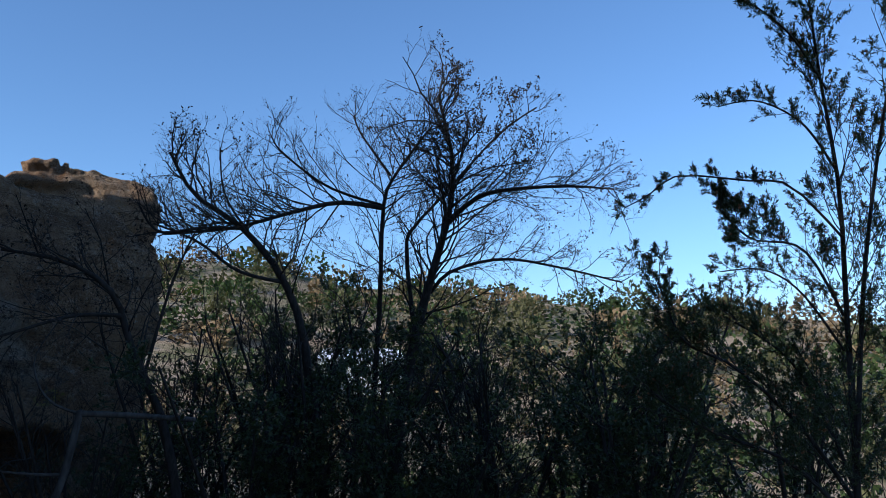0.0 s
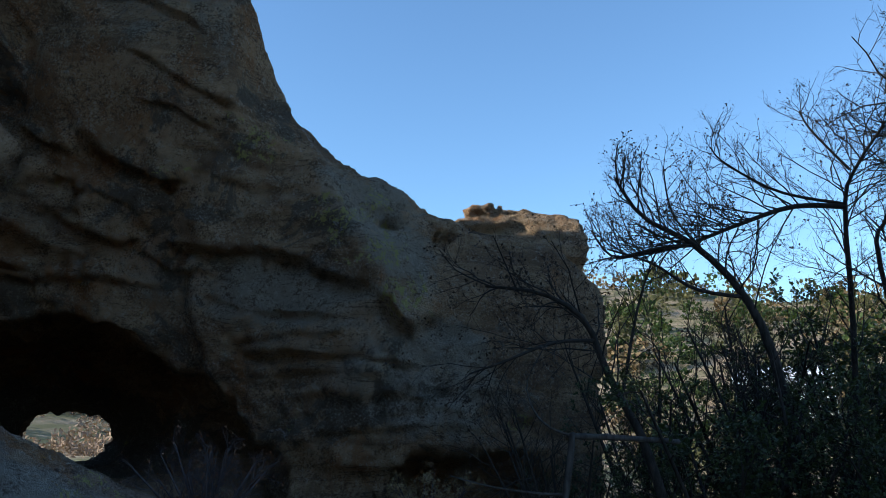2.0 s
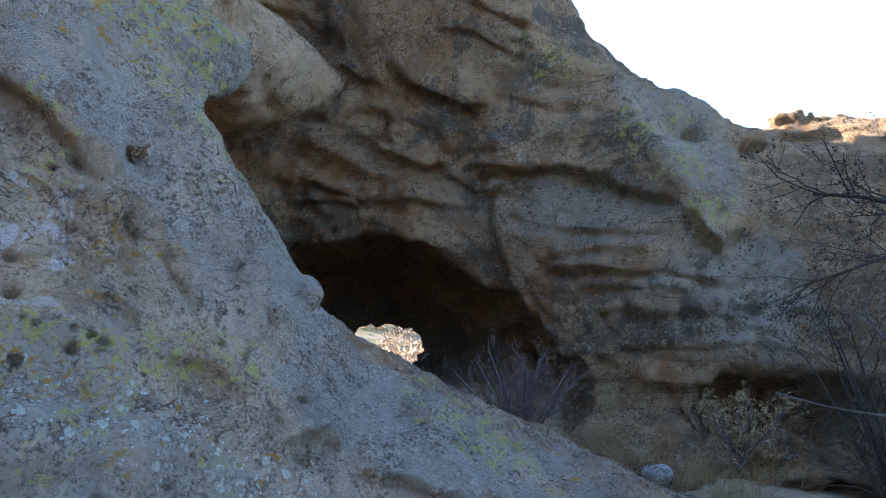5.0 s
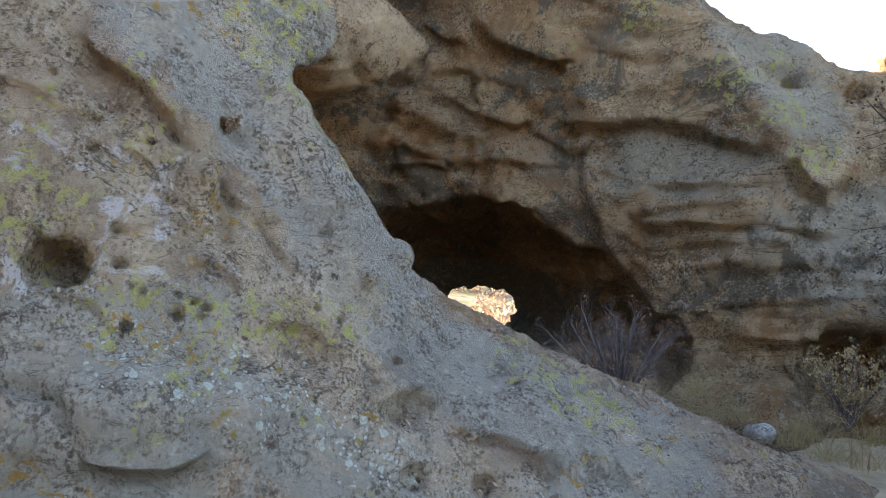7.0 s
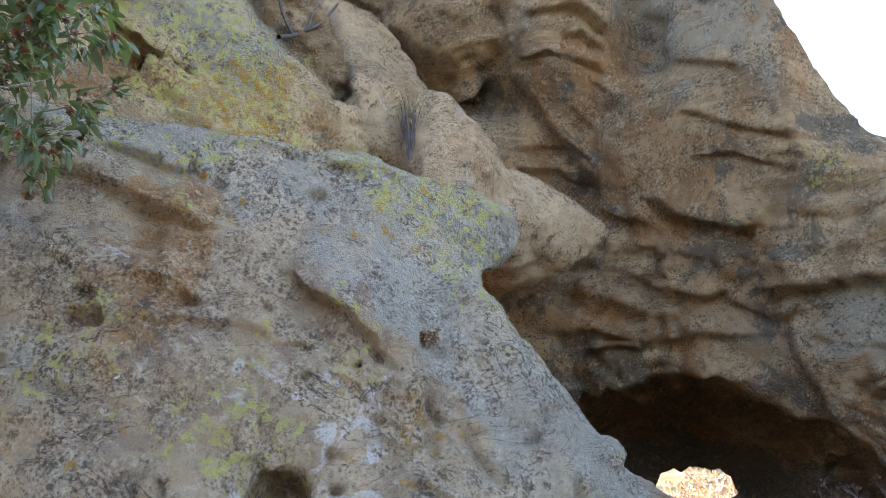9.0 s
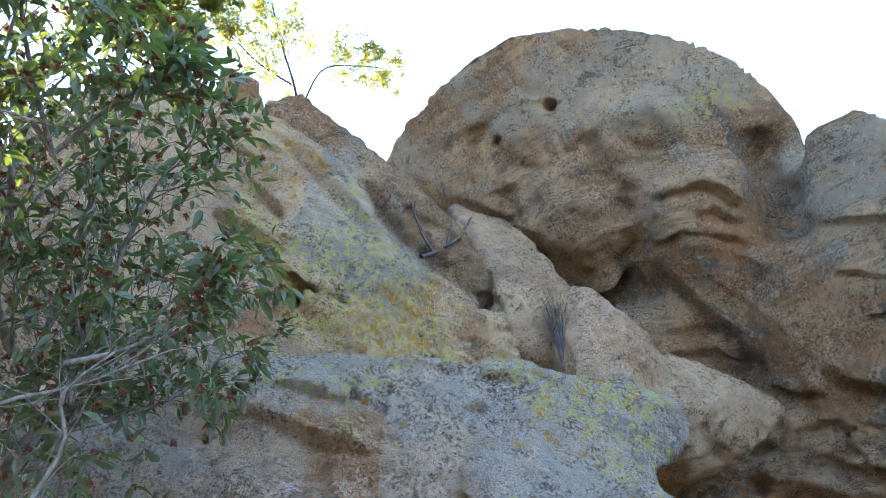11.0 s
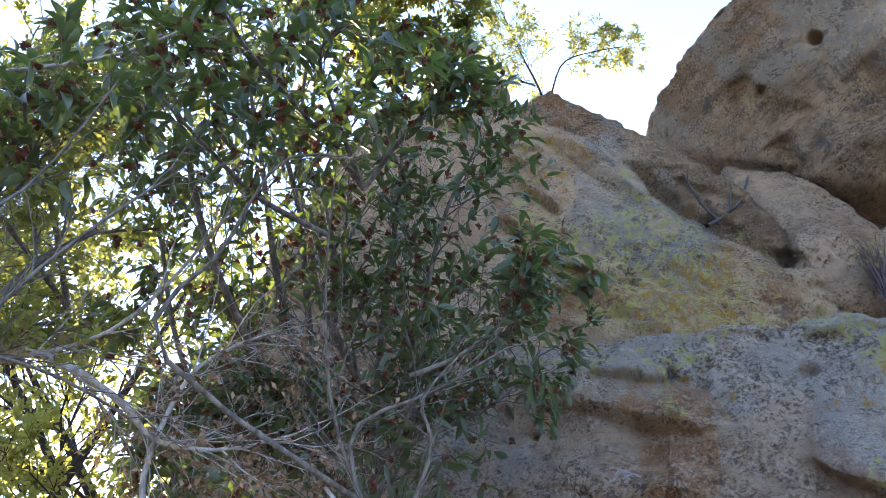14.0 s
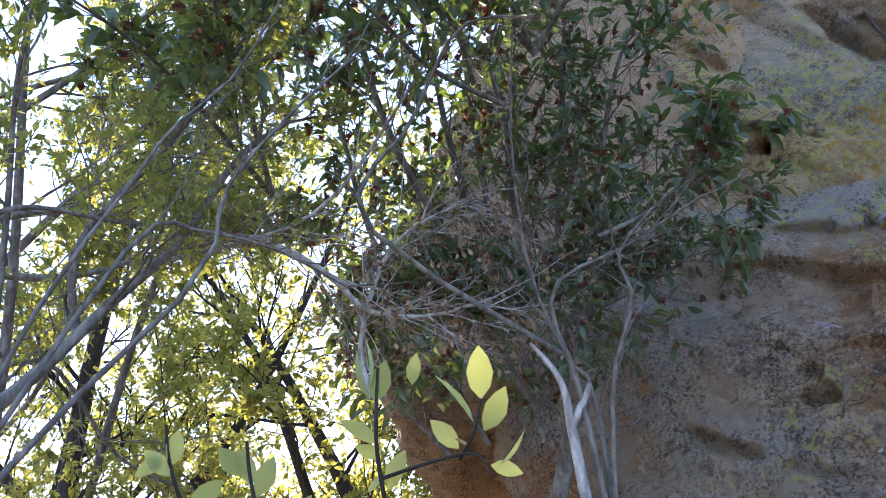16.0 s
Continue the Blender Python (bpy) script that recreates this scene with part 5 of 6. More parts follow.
tree, tips = woody("bare_sapling", "leaning bare dark sapling with arching limbs", "tree", [
    ([(-0.97, 6.12, 0.47), (-1.15, 6.08, 1.9), (-1.32, 5.99, 2.47), (-1.61, 5.85, 2.85), (-1.93, 5.7, 3.07), (-2.08, 5.57, 3.35)], 0.040, 0.010, 22, 0.6, 3, dict(first=0.35, **UP)),
    ([(-1.61, 5.85, 2.85), (-1.85, 5.68, 2.82), (-2.1, 5.5, 2.76), (-2.22, 5.41, 2.94)], 0.014, 0.006, 11, 0.42, 2, UP),
    ([(-1.32, 5.99, 2.47), (-1.62, 5.8, 2.53), (-1.88, 5.69, 2.72), (-2.13, 5.47, 2.81)], 0.016, 0.006, 11, 0.4, 2, UP),
    ([(-1.46, 5.93, 2.67), (-1.72, 5.77, 3.06), (-1.75, 5.66, 3.41)], 0.011, 0.004, 10, 0.4, 2, UP)], BARK_DARK, rng)
clothe(tree, "withered_leaf_mass", share_of(rng, tips, 0.3), 2, 0.02, 0.7, LEAF_DEAD, rng, small=True)

tree, tips = woody("bare_sapling", "low bare dark sapling leaning over the pipe rail", "tree", [
    ([(-1.63, 5.06, 0.66), (-1.82, 5.08, 1.44), (-2.02, 5, 1.91), (-2.13, 4.92, 2.25), (-2.36, 4.78, 2.42), (-2.67, 4.61, 2.47)], 0.034, 0.008, 22, 0.6, 3, dict(first=0.3, lift=0.0)),
    ([(-2.08, 4.95, 2.12), (-2.28, 4.75, 2.1), (-2.52, 4.53, 1.98), (-2.7, 4.43, 1.91)], 0.014, 0.005, 12, 0.5, 3, dict(lift=-0.02)),
    ([(-1.96, 5.03, 1.71), (-1.83, 5.03, 2.27), (-1.7, 5.02, 2.62)], 0.013, 0.005, 11, 0.5, 3, UP)], BARK_DARK, rng)
clothe(tree, "withered_leaf_mass", share_of(rng, tips, 0.25), 2, 0.022, 0.7, LEAF_DEAD, rng, small=True)


def shrub(name, label, base, height, width, seed, leaf, size, per, stems=9, levels=3, bark_material=BARK_DARK, breadth=0.55, small=True, group=""):
    r = np.random.default_rng(seed)
    limbs = []
    for i in range(stems):
        a = r.uniform(0, 2 * math.pi)
        out = np.array((math.cos(a), math.sin(a), 0)) * width * r.uniform(0.2, 1.0)
        top = height * r.uniform(0.7, 1.05)
        limbs.append(([base, np.array(base) + out * 0.45 + (0, 0, top * 0.5), np.array(base) + out + (0, 0, top)], 0.006 + 0.010 * height, 0.006 * min(1, height), 12, height * 0.36, levels, dict(first=0.12, lift=0.04, steps=4)))
    plant, tips = woody(name, label, "bush", limbs, bark_material, r, np.array(base), group=group)
    if leaf:
        clothe(plant, "foliage", tips, per, size, breadth, leaf, r, small=small)
    return plant, tips


# The thicket below the trees: three bushes, copied with turns and sizes of their own.
kinds = [shrub("thicket_bush", "dense dark green scrub bush in the shade", (0, 0, -30), 1.5, 0.85, 50 + i, LEAF_DARK, 0.03, 9, 8, 2, group="thicket below the outcrop")[0] for i in range(3)]
THICKET = [(-2.3, 5.4, 0.7, 20), (-1.4, 5.5, 1.1, 70), (-0.7, 7.2, 1.45, 130), (-0.2, 5.5, 1.0, 200), (0.8, 6.6, 1.35, 10), (1.0, 5.3, 1.1, 90),
           (0.2, 4.3, 0.6, 300), (2.2, 5.8, 1.15, 66), (0.1, 8.0, 1.3, 240), (-1.9, 7.0, 1.2, 33)]
for i, (x, y, size, turn) in enumerate(THICKET):
    m = pose(x, y, float(ground_height(np.array([x]), np.array([y]))[0]) - 0.04, 0, 0, turn) @ Matrix.Scale(size, 4)
    if i < 3:
        kinds[i].matrix_basis = m
    else:
        copy_thing(kinds[i % 3], m @ Matrix.Diagonal([1 / kinds[i % 3].scale[0]] * 3 + [1]))


# The prickly shrub close by, with stiff upright stems set with short needles.
r = np.random.default_rng(21)
needle = dict(first=0.12, spread=0.55, lift=0.10, kids=4, wiggle=0.09, shrink=0.55)
plant, tips = woody("needle_shrub", "tall dark needle-leaved shrub with wiry upright stems", "shrub", [
    ([(1.32, 2.94, 0.89), (1.33, 2.91, 1.51), (1.33, 2.89, 1.9), (1.31, 2.82, 2.34), (1.23, 2.72, 2.74), (1.16, 2.6, 3.06)], 0.014, 0.003, 35, 0.34, 2, needle),
    ([(1.33, 2.9, 1.44), (1.38, 2.85, 2.01), (1.42, 2.73, 2.48), (1.44, 2.59, 2.8)], 0.010, 0.003, 22, 0.34, 2, needle),
    ([(1.32, 2.91, 1.78), (1.18, 2.89, 1.98), (1.05, 2.88, 2.06), (0.91, 2.92, 2.06)], 0.005, 0.002, 14, 0.12, 1, needle),
    ([(1.32, 2.89, 1.9), (1.19, 2.87, 2.13), (1.01, 2.87, 2.17), (0.91, 2.88, 2.28)], 0.006, 0.002, 22, 0.2, 2, needle),
    ([(1.32, 2.85, 2.17), (1.13, 2.79, 2.34), (0.99, 2.83, 2.37), (0.75, 2.8, 2.38), (0.65, 2.84, 2.32), (0.57, 2.86, 2.28)], 0.005, 0.0018, 17, 0.07, 1, needle),
    ([(1.3, 2.81, 2.4), (1.16, 2.72, 2.54), (1.02, 2.74, 2.63), (0.88, 2.74, 2.61)], 0.005, 0.0018, 16, 0.1, 1, needle),
    ([(1.26, 2.74, 2.67), (1.1, 2.62, 2.82), (0.96, 2.62, 2.95)], 0.005, 0.0018, 16, 0.12, 1, needle),
    ([(1.36, 2.98, 1.24), (1.18, 2.97, 1.51), (0.98, 3.04, 1.73), (0.81, 3.08, 1.83), (0.73, 3.08, 2.05)], 0.009, 0.003, 28, 0.28, 2, needle),
    ([(1.32, 2.88, 1.17), (1.1, 2.89, 1.4), (0.85, 2.98, 1.51), (0.69, 3.02, 1.63)], 0.009, 0.003, 25, 0.3, 2, needle),
    ([(1.42, 3.05, 1.14), (1.35, 3.11, 1.47), (1.27, 3.26, 1.76), (1.08, 3.31, 1.92)], 0.009, 0.003, 25, 0.3, 2, needle),
    ([(1.35, 2.85, 1.08), (1.49, 2.83, 1.52), (1.54, 2.78, 1.89)], 0.009, 0.003, 25, 0.34, 2, needle)], BARK_DARK, r)
clothe(plant, "needle_mass", tips, 30, 0.017, 0.2, LEAF_DARK, r, spread=0.9, small=True)
buds = share_of(r, tips, 0.25)
clothe(plant, "flower_head_mass", buds, 6, 0.011, 0.8, LEAF_DRY, r, spread=1.2, small=True, back=0.7, label="rusty dry flower heads")

# Bleached dead branch by the cave rock, bent at a right angle.
plant, tips = woody("dead_branch", "bleached grey dead branch with a sharp bend", "branch", [
    ([(-2.22, 4.42, 0.9), (-2.14, 4.48, 1.19), (-2.09, 4.51, 1.53), (-2.09, 4.51, 1.54), (-1.89, 4.68, 1.53), (-1.6, 4.96, 1.5)], 0.022, 0.016, 0, 0, 0, {}),
    ([(-2.09, 4.51, 1.54), (-2.21, 4.47, 1.59), (-2.31, 4.48, 1.69), (-2.36, 4.51, 1.85), (-2.26, 4.53, 2.04)], 0.009, 0.003, 6, 0.25, 2, dict(lift=-0.02)),
    ([(-2.14, 4.48, 1.22), (-2.3, 4.42, 1.23), (-2.54, 4.38, 1.26), (-2.78, 4.32, 1.32)], 0.010, 0.003, 6, 0.25, 2, {})], DEAD_GREY, r)

# The laurel sumac against the near boulder.
r = np.random.default_rng(33)
leafy = dict(first=0.12, spread=0.7, lift=0.05, kids=4, wiggle=0.14, shrink=0.6)
plant, tips = woody("sumac_bush", "dark green laurel sumac bush with rusty seed heads", "bush", [
    ([(-5.02, -1.73, 2.26), (-4.97, -1.58, 2.65), (-4.79, -1.6, 2.92), (-4.64, -1.36, 3.27), (-4.32, -1.55, 3.63), (-4.04, -1.47, 3.93), (-3.75, -1.45, 4.33)], 0.05, 0.012, 20, 0.75, 2, leafy),
    ([(-4.82, -1.43, 3.03), (-4.71, -1.17, 3.46), (-4.69, -0.9, 3.8), (-4.66, -0.62, 4.09)], 0.022, 0.006, 15, 0.6, 2, leafy),
    ([(-4.68, -1.42, 3.11), (-4.46, -1.14, 3.74), (-4.2, -0.91, 4.21), (-4.02, -0.69, 4.47)], 0.022, 0.006, 18, 0.6, 2, leafy),
    ([(-4.77, -1.53, 3.1), (-4.53, -1.33, 3.97), (-4.18, -1.12, 4.53), (-3.91, -1.05, 4.85)], 0.022, 0.006, 16, 0.65, 2, leafy),
    ([(-4.43, -1.62, 3.07), (-3.95, -1.72, 3.75), (-3.52, -1.66, 4.19), (-3.16, -1.62, 4.57)], 0.024, 0.006, 18, 0.65, 2, leafy),
    ([(-4.49, -1.69, 3.16), (-4.2, -1.68, 3.97), (-3.73, -1.55, 4.61), (-3.34, -1.33, 5.04)], 0.022, 0.006, 18, 0.65, 2, leafy),
    ([(-4.13, -1.74, 3.16), (-3.44, -1.84, 3.67), (-3.02, -1.81, 4.03), (-2.59, -1.75, 4.3)], 0.022, 0.006, 18, 0.65, 2, leafy),
    ([(-4.48, -1.46, 3.06), (-4.61, -1.06, 3.21), (-4.68, -0.75, 3.36), (-4.61, -0.53, 3.55)], 0.016, 0.005, 15, 0.45, 2, leafy),
    ([(-4.44, -1.64, 2.68), (-4.2, -1.72, 3.01), (-4.05, -1.77, 3.31), (-3.86, -1.86, 3.6)], 0.016, 0.005, 16, 0.5, 2, leafy),
    ([(-4.58, -1.51, 2.7), (-4.41, -1.33, 3.01), (-4.31, -1.15, 3.35), (-4.12, -1.19, 3.71)], 0.016, 0.005, 16, 0.5, 2, leafy),
    ([(-4.22, -1.8, 2.46), (-4.02, -1.87, 2.72), (-3.84, -1.85, 2.92), (-3.72, -1.91, 3.15)], 0.014, 0.005, 16, 0.45, 2, leafy),
    ([(-4.3, -1.56, 2.45), (-4.15, -1.55, 2.66), (-4.09, -1.55, 2.84), (-3.97, -1.63, 3.08)], 0.014, 0.005, 16, 0.45, 2, leafy),
    ([(-3.98, -1.91, 2.39), (-3.77, -2.02, 2.59), (-3.68, -2.06, 2.81), (-3.61, -2.06, 2.98)], 0.014, 0.005, 14, 0.4, 2, leafy),
    ([(-4.11, -2.02, 2.93), (-3.78, -2.16, 3.51), (-3.48, -2.15, 3.96), (-3.12, -2.21, 4.3)], 0.016, 0.005, 16, 0.5, 2, leafy),
    ([(-3.38, -1.14, 3.86), (-3.02, -1.24, 3.93), (-2.55, -1.33, 3.91), (-2.24, -1.34, 3.9)], 0.014, 0.004, 9, 0.42, 2, leafy),
    ([(-3.38, -1.14, 3.86), (-3.02, -1.15, 3.96), (-2.77, -1.14, 4.07), (-2.67, -0.99, 4.07)], 0.012, 0.004, 9, 0.42, 2, leafy),
    ([(-3.36, -1.3, 3.64), (-2.96, -1.44, 3.58), (-2.66, -1.49, 3.57), (-2.36, -1.52, 3.55)], 0.014, 0.004, 9, 0.42, 2, leafy),
    ([(-3.27, -1.39, 3.72), (-3.02, -1.38, 3.86), (-2.8, -1.45, 3.92), (-2.48, -1.44, 3.93)], 0.012, 0.004, 9, 0.42, 2, leafy),
    ([(-3.38, -1.14, 3.86), (-3.28, -0.92, 4.04), (-3.24, -0.8, 4.12), (-3.2, -0.72, 4.17)], 0.012, 0.004, 11, 0.3, 2, leafy),
    ([(-2.99, -2.18, 3.27), (-2.58, -2.2, 3.41), (-2.22, -2.19, 3.44), (-1.96, -2.23, 3.45)], 0.012, 0.004, 9, 0.42, 2, leafy),
    ([(-2.99, -2.18, 3.27), (-2.71, -2.11, 3.51), (-2.39, -2.01, 3.58), (-2.22, -1.91, 3.65)], 0.012, 0.004, 9, 0.42, 2, leafy),
    ([(-3.67, -1.06, 3.09), (-3.76, -0.85, 3.19), (-3.73, -0.66, 3.29), (-3.68, -0.49, 3.39)], 0.012, 0.004, 12, 0.35, 2, leafy)], BARK_GREY, r)
places, ways = along_tips(r, share_of(r, tips, 0.8), 2)
ways = ways + r.normal(0, 0.7, ways.shape) + (0, 0, -0.25)
ob = part("foliage", leaf_mesh("foliage", places, ways, r.normal(0, 0.5, ways.shape) + (0, 0, 1), r.uniform(0.06, 0.105, len(places)), 0.36, 0.45, 0.38), LEAF_SUMAC, plant)
ob["kind"] = "stuff"
SEED = foliage("rusty_seed_head", (0.11, 0.045, 0.03), (0.25, 0.115, 0.075), (0.2, 0.09, 0.05), 0.2, 0.8)
heads = share_of(r, tips, 0.28)
clothe(plant, "seed_head_mass", heads, 34, 0.022, 0.7, SEED, r, spread=1.5, small=True, back=0.8, label="rusty dry seed heads")

# Dead brush beside it, bleached, and its fallen leaves caught in the twigs.
dead = dict(first=0.25, spread=0.6, lift=-0.01, kids=4, wiggle=0.13, shrink=0.6)
plant, tips = woody("dead_brush", "bleached grey dead brush with curled leaves caught in it", "brush", [
    ([(-2.6, -2.51, 2.99), (-2.85, -2.19, 3.03), (-3.06, -1.98, 2.91), (-3.18, -1.88, 2.78), (-3.29, -1.67, 2.75), (-3.37, -1.43, 2.8)], 0.018, 0.005, 22, 0.55, 2, dead),
    ([(-3.18, -1.88, 2.44), (-3.2, -1.92, 2.69), (-3.23, -1.8, 3.03), (-3.25, -1.61, 3.14), (-3.28, -1.48, 3.18)], 0.012, 0.005, 20, 0.5, 2, dead),
    ([(-2.7, -2.59, 2.96), (-2.88, -2.34, 3.03), (-3.04, -1.95, 3.21), (-3.02, -1.46, 3.75)], 0.012, 0.005, 14, 0.5, 2, dead),
    ([(-2.09, -2.27, 3.62), (-2.25, -2.01, 3.71), (-2.36, -1.72, 3.81), (-2.39, -1.49, 3.9)], 0.011, 0.004, 10, 0.45, 2, dead)], BARK_PALE, r)
low = tips[tips[:, 0, 2] < 3.1]
bare = dict(first=0.15, spread=0.55, lift=0.02, kids=3, wiggle=0.12, shrink=0.6)
woody("dead_shrub", "tall leafless grey shrub standing before the sumac", "brush", [
    ([(-3.5, -1.15, 0.3), (-3.46, -1.15, 1.6), (-3.48, -1.14, 2.37), (-3.42, -1.21, 2.53), (-3.24, -1.26, 2.83), (-3.0, -1.2, 3.2), (-2.75, -1.08, 3.48)], 0.012, 0.003, 14, 0.5, 1, dict(bare, first=0.5)),
    ([(-3.45, -1.15, 1.9), (-3.36, -1.17, 2.39), (-3.25, -1.19, 2.72), (-3.3, -0.9, 2.85), (-3.32, -0.62, 2.98)], 0.012, 0.004, 11, 0.4, 1, bare),
    ([(-3.44, -1.15, 1.8), (-3.39, -1.06, 2.38), (-3.32, -0.93, 2.65), (-3.26, -0.94, 2.8), (-3.27, -0.8, 2.95)], 0.010, 0.004, 9, 0.35, 1, bare),
    ([(-3.42, -1.21, 2.53), (-2.74, -1.66, 2.89), (-2.75, -1.47, 3.23), (-2.65, -1.23, 3.47), (-2.8, -0.99, 3.53)], 0.011, 0.003, 12, 0.4, 1, bare)], BARK_GREY, r)
woody("dead_branch", "grey dead limbs reaching across the sunlit leaves", "branch", [
    ([(-1.5, -2.6, 0.2), (-1.8, -2.3, 1.7), (-2.16, -1.87, 2.49), (-2.19, -1.8, 2.77), (-2.27, -1.63, 3.03), (-2.35, -1.44, 3.24)], 0.010, 0.003, 12, 0.4, 2, dict(bare, first=0.5)),
    ([(-1.75, -2.32, 1.5), (-1.9, -2.15, 2.3), (-2.03, -1.97, 2.77), (-2.1, -1.91, 2.96), (-2.19, -1.77, 3.17), (-2.18, -1.56, 3.48)], 0.007, 0.003, 10, 0.36, 2, bare),
    ([(-1.85, -2.25, 1.9), (-2.16, -2.07, 2.67), (-2.34, -1.99, 2.76), (-2.56, -1.87, 2.76), (-2.79, -1.76, 2.7)], 0.008, 0.004, 10, 0.4, 2, bare)], BARK_GREY, r)
woody("dead_stump", "bleached forked dead stump below the sumac", "stump", [
    ([(-3.55, -1.2, 0.3), (-3.5, -1.2, 1.3), (-3.4, -1.22, 2.16), (-3.37, -1.22, 2.29), (-3.35, -1.22, 2.38), (-3.32, -1.24, 2.46), (-3.32, -1.31, 2.57)], 0.026, 0.007, 0, 0, 0, {}),
    ([(-3.38, -1.22, 2.27), (-3.37, -1.16, 2.35), (-3.36, -1.13, 2.4)], 0.018, 0.008, 0, 0, 0, {})], BARK_PALE, r)
clothe(plant, "curled_leaves", low, 2, 0.035, 0.5, BROWN_LEAF, r, spread=1.0, small=True)

# The trees towards the sun: trunks, limbs and thin sunlit crowns.
airy = dict(first=0.25, spread=0.8, lift=0.03, kids=5, wiggle=0.16, shrink=0.6)
plant, tips = woody("shade_tree", "slender tree with thin sunlit yellow-green leaves", "tree", [
    ([(-3.55, -4.15, 1.48), (-3.36, -3.94, 3.17), (-2.89, -3.57, 4.44), (-2.4, -3.12, 5.26)], 0.035, 0.012, 14, 1.0, 2, airy),
    ([(-4.39, -4.45, 1.95), (-4.31, -3.97, 3.62), (-4.24, -3.36, 4.67), (-4.09, -2.59, 5.5)], 0.028, 0.01, 14, 1.0, 2, airy),
    ([(-2.84, -3.61, 3.49), (-3.1, -3.33, 3.59), (-3.43, -3.02, 3.56), (-3.66, -2.63, 3.64)], 0.022, 0.008, 9, 0.7, 2, airy),
    ([(-3, -3.84, 3.37), (-3.33, -3.56, 3.4), (-3.53, -3.2, 3.61), (-3.45, -2.77, 4.32)], 0.022, 0.008, 9, 0.8, 2, airy),
    ([(-3.19, -4.54, 4.63), (-3.78, -3.91, 5.14), (-4.44, -3.07, 5.49), (-4.23, -1.76, 6.56)], 0.02, 0.007, 13, 1.1, 2, airy),
    ([(-3.59, -4.61, 3.06), (-3.9, -4.26, 3.27), (-4.36, -4.14, 2.83), (-4.68, -3.98, 2.66)], 0.018, 0.007, 13, 0.9, 2, airy),
    ([(-3.51, -4.44, 3.59), (-3.73, -3.96, 4.25), (-3.86, -3.5, 4.78), (-3.91, -2.94, 5.31)], 0.03, 0.012, 14, 0.9, 2, airy),
    ([(-3.07, -4.08, 4.21), (-3.36, -3.68, 4.75), (-3.54, -3.09, 5.38)], 0.025, 0.010, 14, 0.9, 2, airy),
    ([(-3.99, -4.92, 2.73), (-4.17, -4.61, 3.21), (-4.15, -4.41, 3.67), (-4.01, -4.22, 4.18)], 0.02, 0.010, 12, 0.8, 2, airy),
    ([(-2.97, -2.15, 5.22), (-3.31, -1.73, 5.3), (-3.54, -1.23, 5.4), (-3.69, -0.95, 5.47), (-3.89, -0.62, 5.47)], 0.016, 0.004, 16, 0.45, 2, airy),
    ([(-3.31, -1.73, 5.3), (-3.65, -1.39, 5.27), (-3.86, -1.13, 5.29), (-4.05, -0.91, 5.29)], 0.010, 0.004, 13, 0.4, 2, airy),
    ([(-3.25, -1.46, 5.56), (-3.49, -1.07, 5.61), (-3.68, -0.73, 5.63)], 0.010, 0.004, 12, 0.4, 2, airy)], BARK_GREY, r)
clothe(plant, "foliage", tips, 13, 0.05, 0.42, LEAF_PALE, r, spread=0.9, small=True)
plant, tips = woody("leaning_tree", "slender grey-barked tree with crossing limbs against the light", "tree", [
    ([(-1.3, -3.2, -0.1), (-1.45, -3.0, 1.2), (-1.7, -2.8, 2.0), (-2.0, -2.6, 2.35)], 0.032, 0.024, 0, 0, 0, {}),
    ([(-2.22, -2.66, 2.27), (-2.37, -2.6, 2.45), (-2.52, -2.47, 2.72), (-2.65, -2.32, 2.96), (-2.71, -2.15, 3.27), (-2.81, -1.99, 3.45)], 0.024, 0.010, 9, 0.5, 2, airy),
    ([(-2.48, -2.57, 2.62), (-2.38, -2.51, 2.87), (-2.48, -2.3, 3.21), (-2.54, -2.13, 3.47), (-2.56, -2.02, 3.69)], 0.015, 0.006, 9, 0.5, 2, airy),
    ([(-2.27, -2.68, 2.48), (-2.16, -2.57, 2.85), (-2.0, -2.43, 3.2), (-1.91, -2.31, 3.39)], 0.012, 0.006, 8, 0.5, 2, airy),
    ([(-2.03, -2.56, 2.79), (-2.17, -2.51, 2.91), (-2.42, -2.41, 2.95), (-2.64, -2.32, 2.98)], 0.010, 0.005, 7, 0.4, 2, airy)], BARK_GREY, r)
clothe(plant, "foliage", tips, 4, 0.045, 0.5, LEAF_PALE, r, spread=0.9, small=True)
wide = dict(first=0.2, spread=0.85, lift=0.03, kids=6, wiggle=0.16, shrink=0.62, steps=4)
plant, tips = woody("shade_tree", "tall tree with a wide thin canopy lit by the sun", "tree", [
    ([(-8.5, -6.6, -0.5), (-8.3, -6.4, 2.0), (-8.0, -6.0, 4.5), (-7.6, -5.2, 6.5), (-7.2, -4.4, 8.0)], 0.16, 0.04, 16, 2.2, 2, wide),
    ([(-8.3, -6.4, 2.0), (-9.2, -5.0, 4.0), (-9.6, -4.0, 6.0), (-9.4, -3.0, 7.6)], 0.09, 0.02, 14, 2.0, 2, wide),
    ([(-8.2, -6.2, 3.0), (-7.0, -7.0, 4.6), (-6.2, -7.2, 6.4)], 0.08, 0.02, 13, 1.9, 2, wide),
    ([(-8.3, -6.4, 1.2), (-9.6, -6.4, 2.6), (-10.4, -6.0, 4.0)], 0.07, 0.02, 12, 1.8, 2, wide)], BARK_DARK, r)
clothe(plant, "foliage", tips, 11, 0.10, 0.55, LEAF_PALE, r, spread=0.9, small=True)
copy_thing(plant, pose(-1.0, -9.5, 0.2, 0, 0, 35))
copy_thing(plant, pose(-3.2, 0.2, -0.4, 0, 0, -14))
plant.location = (0.5, -1.6, 0.0)
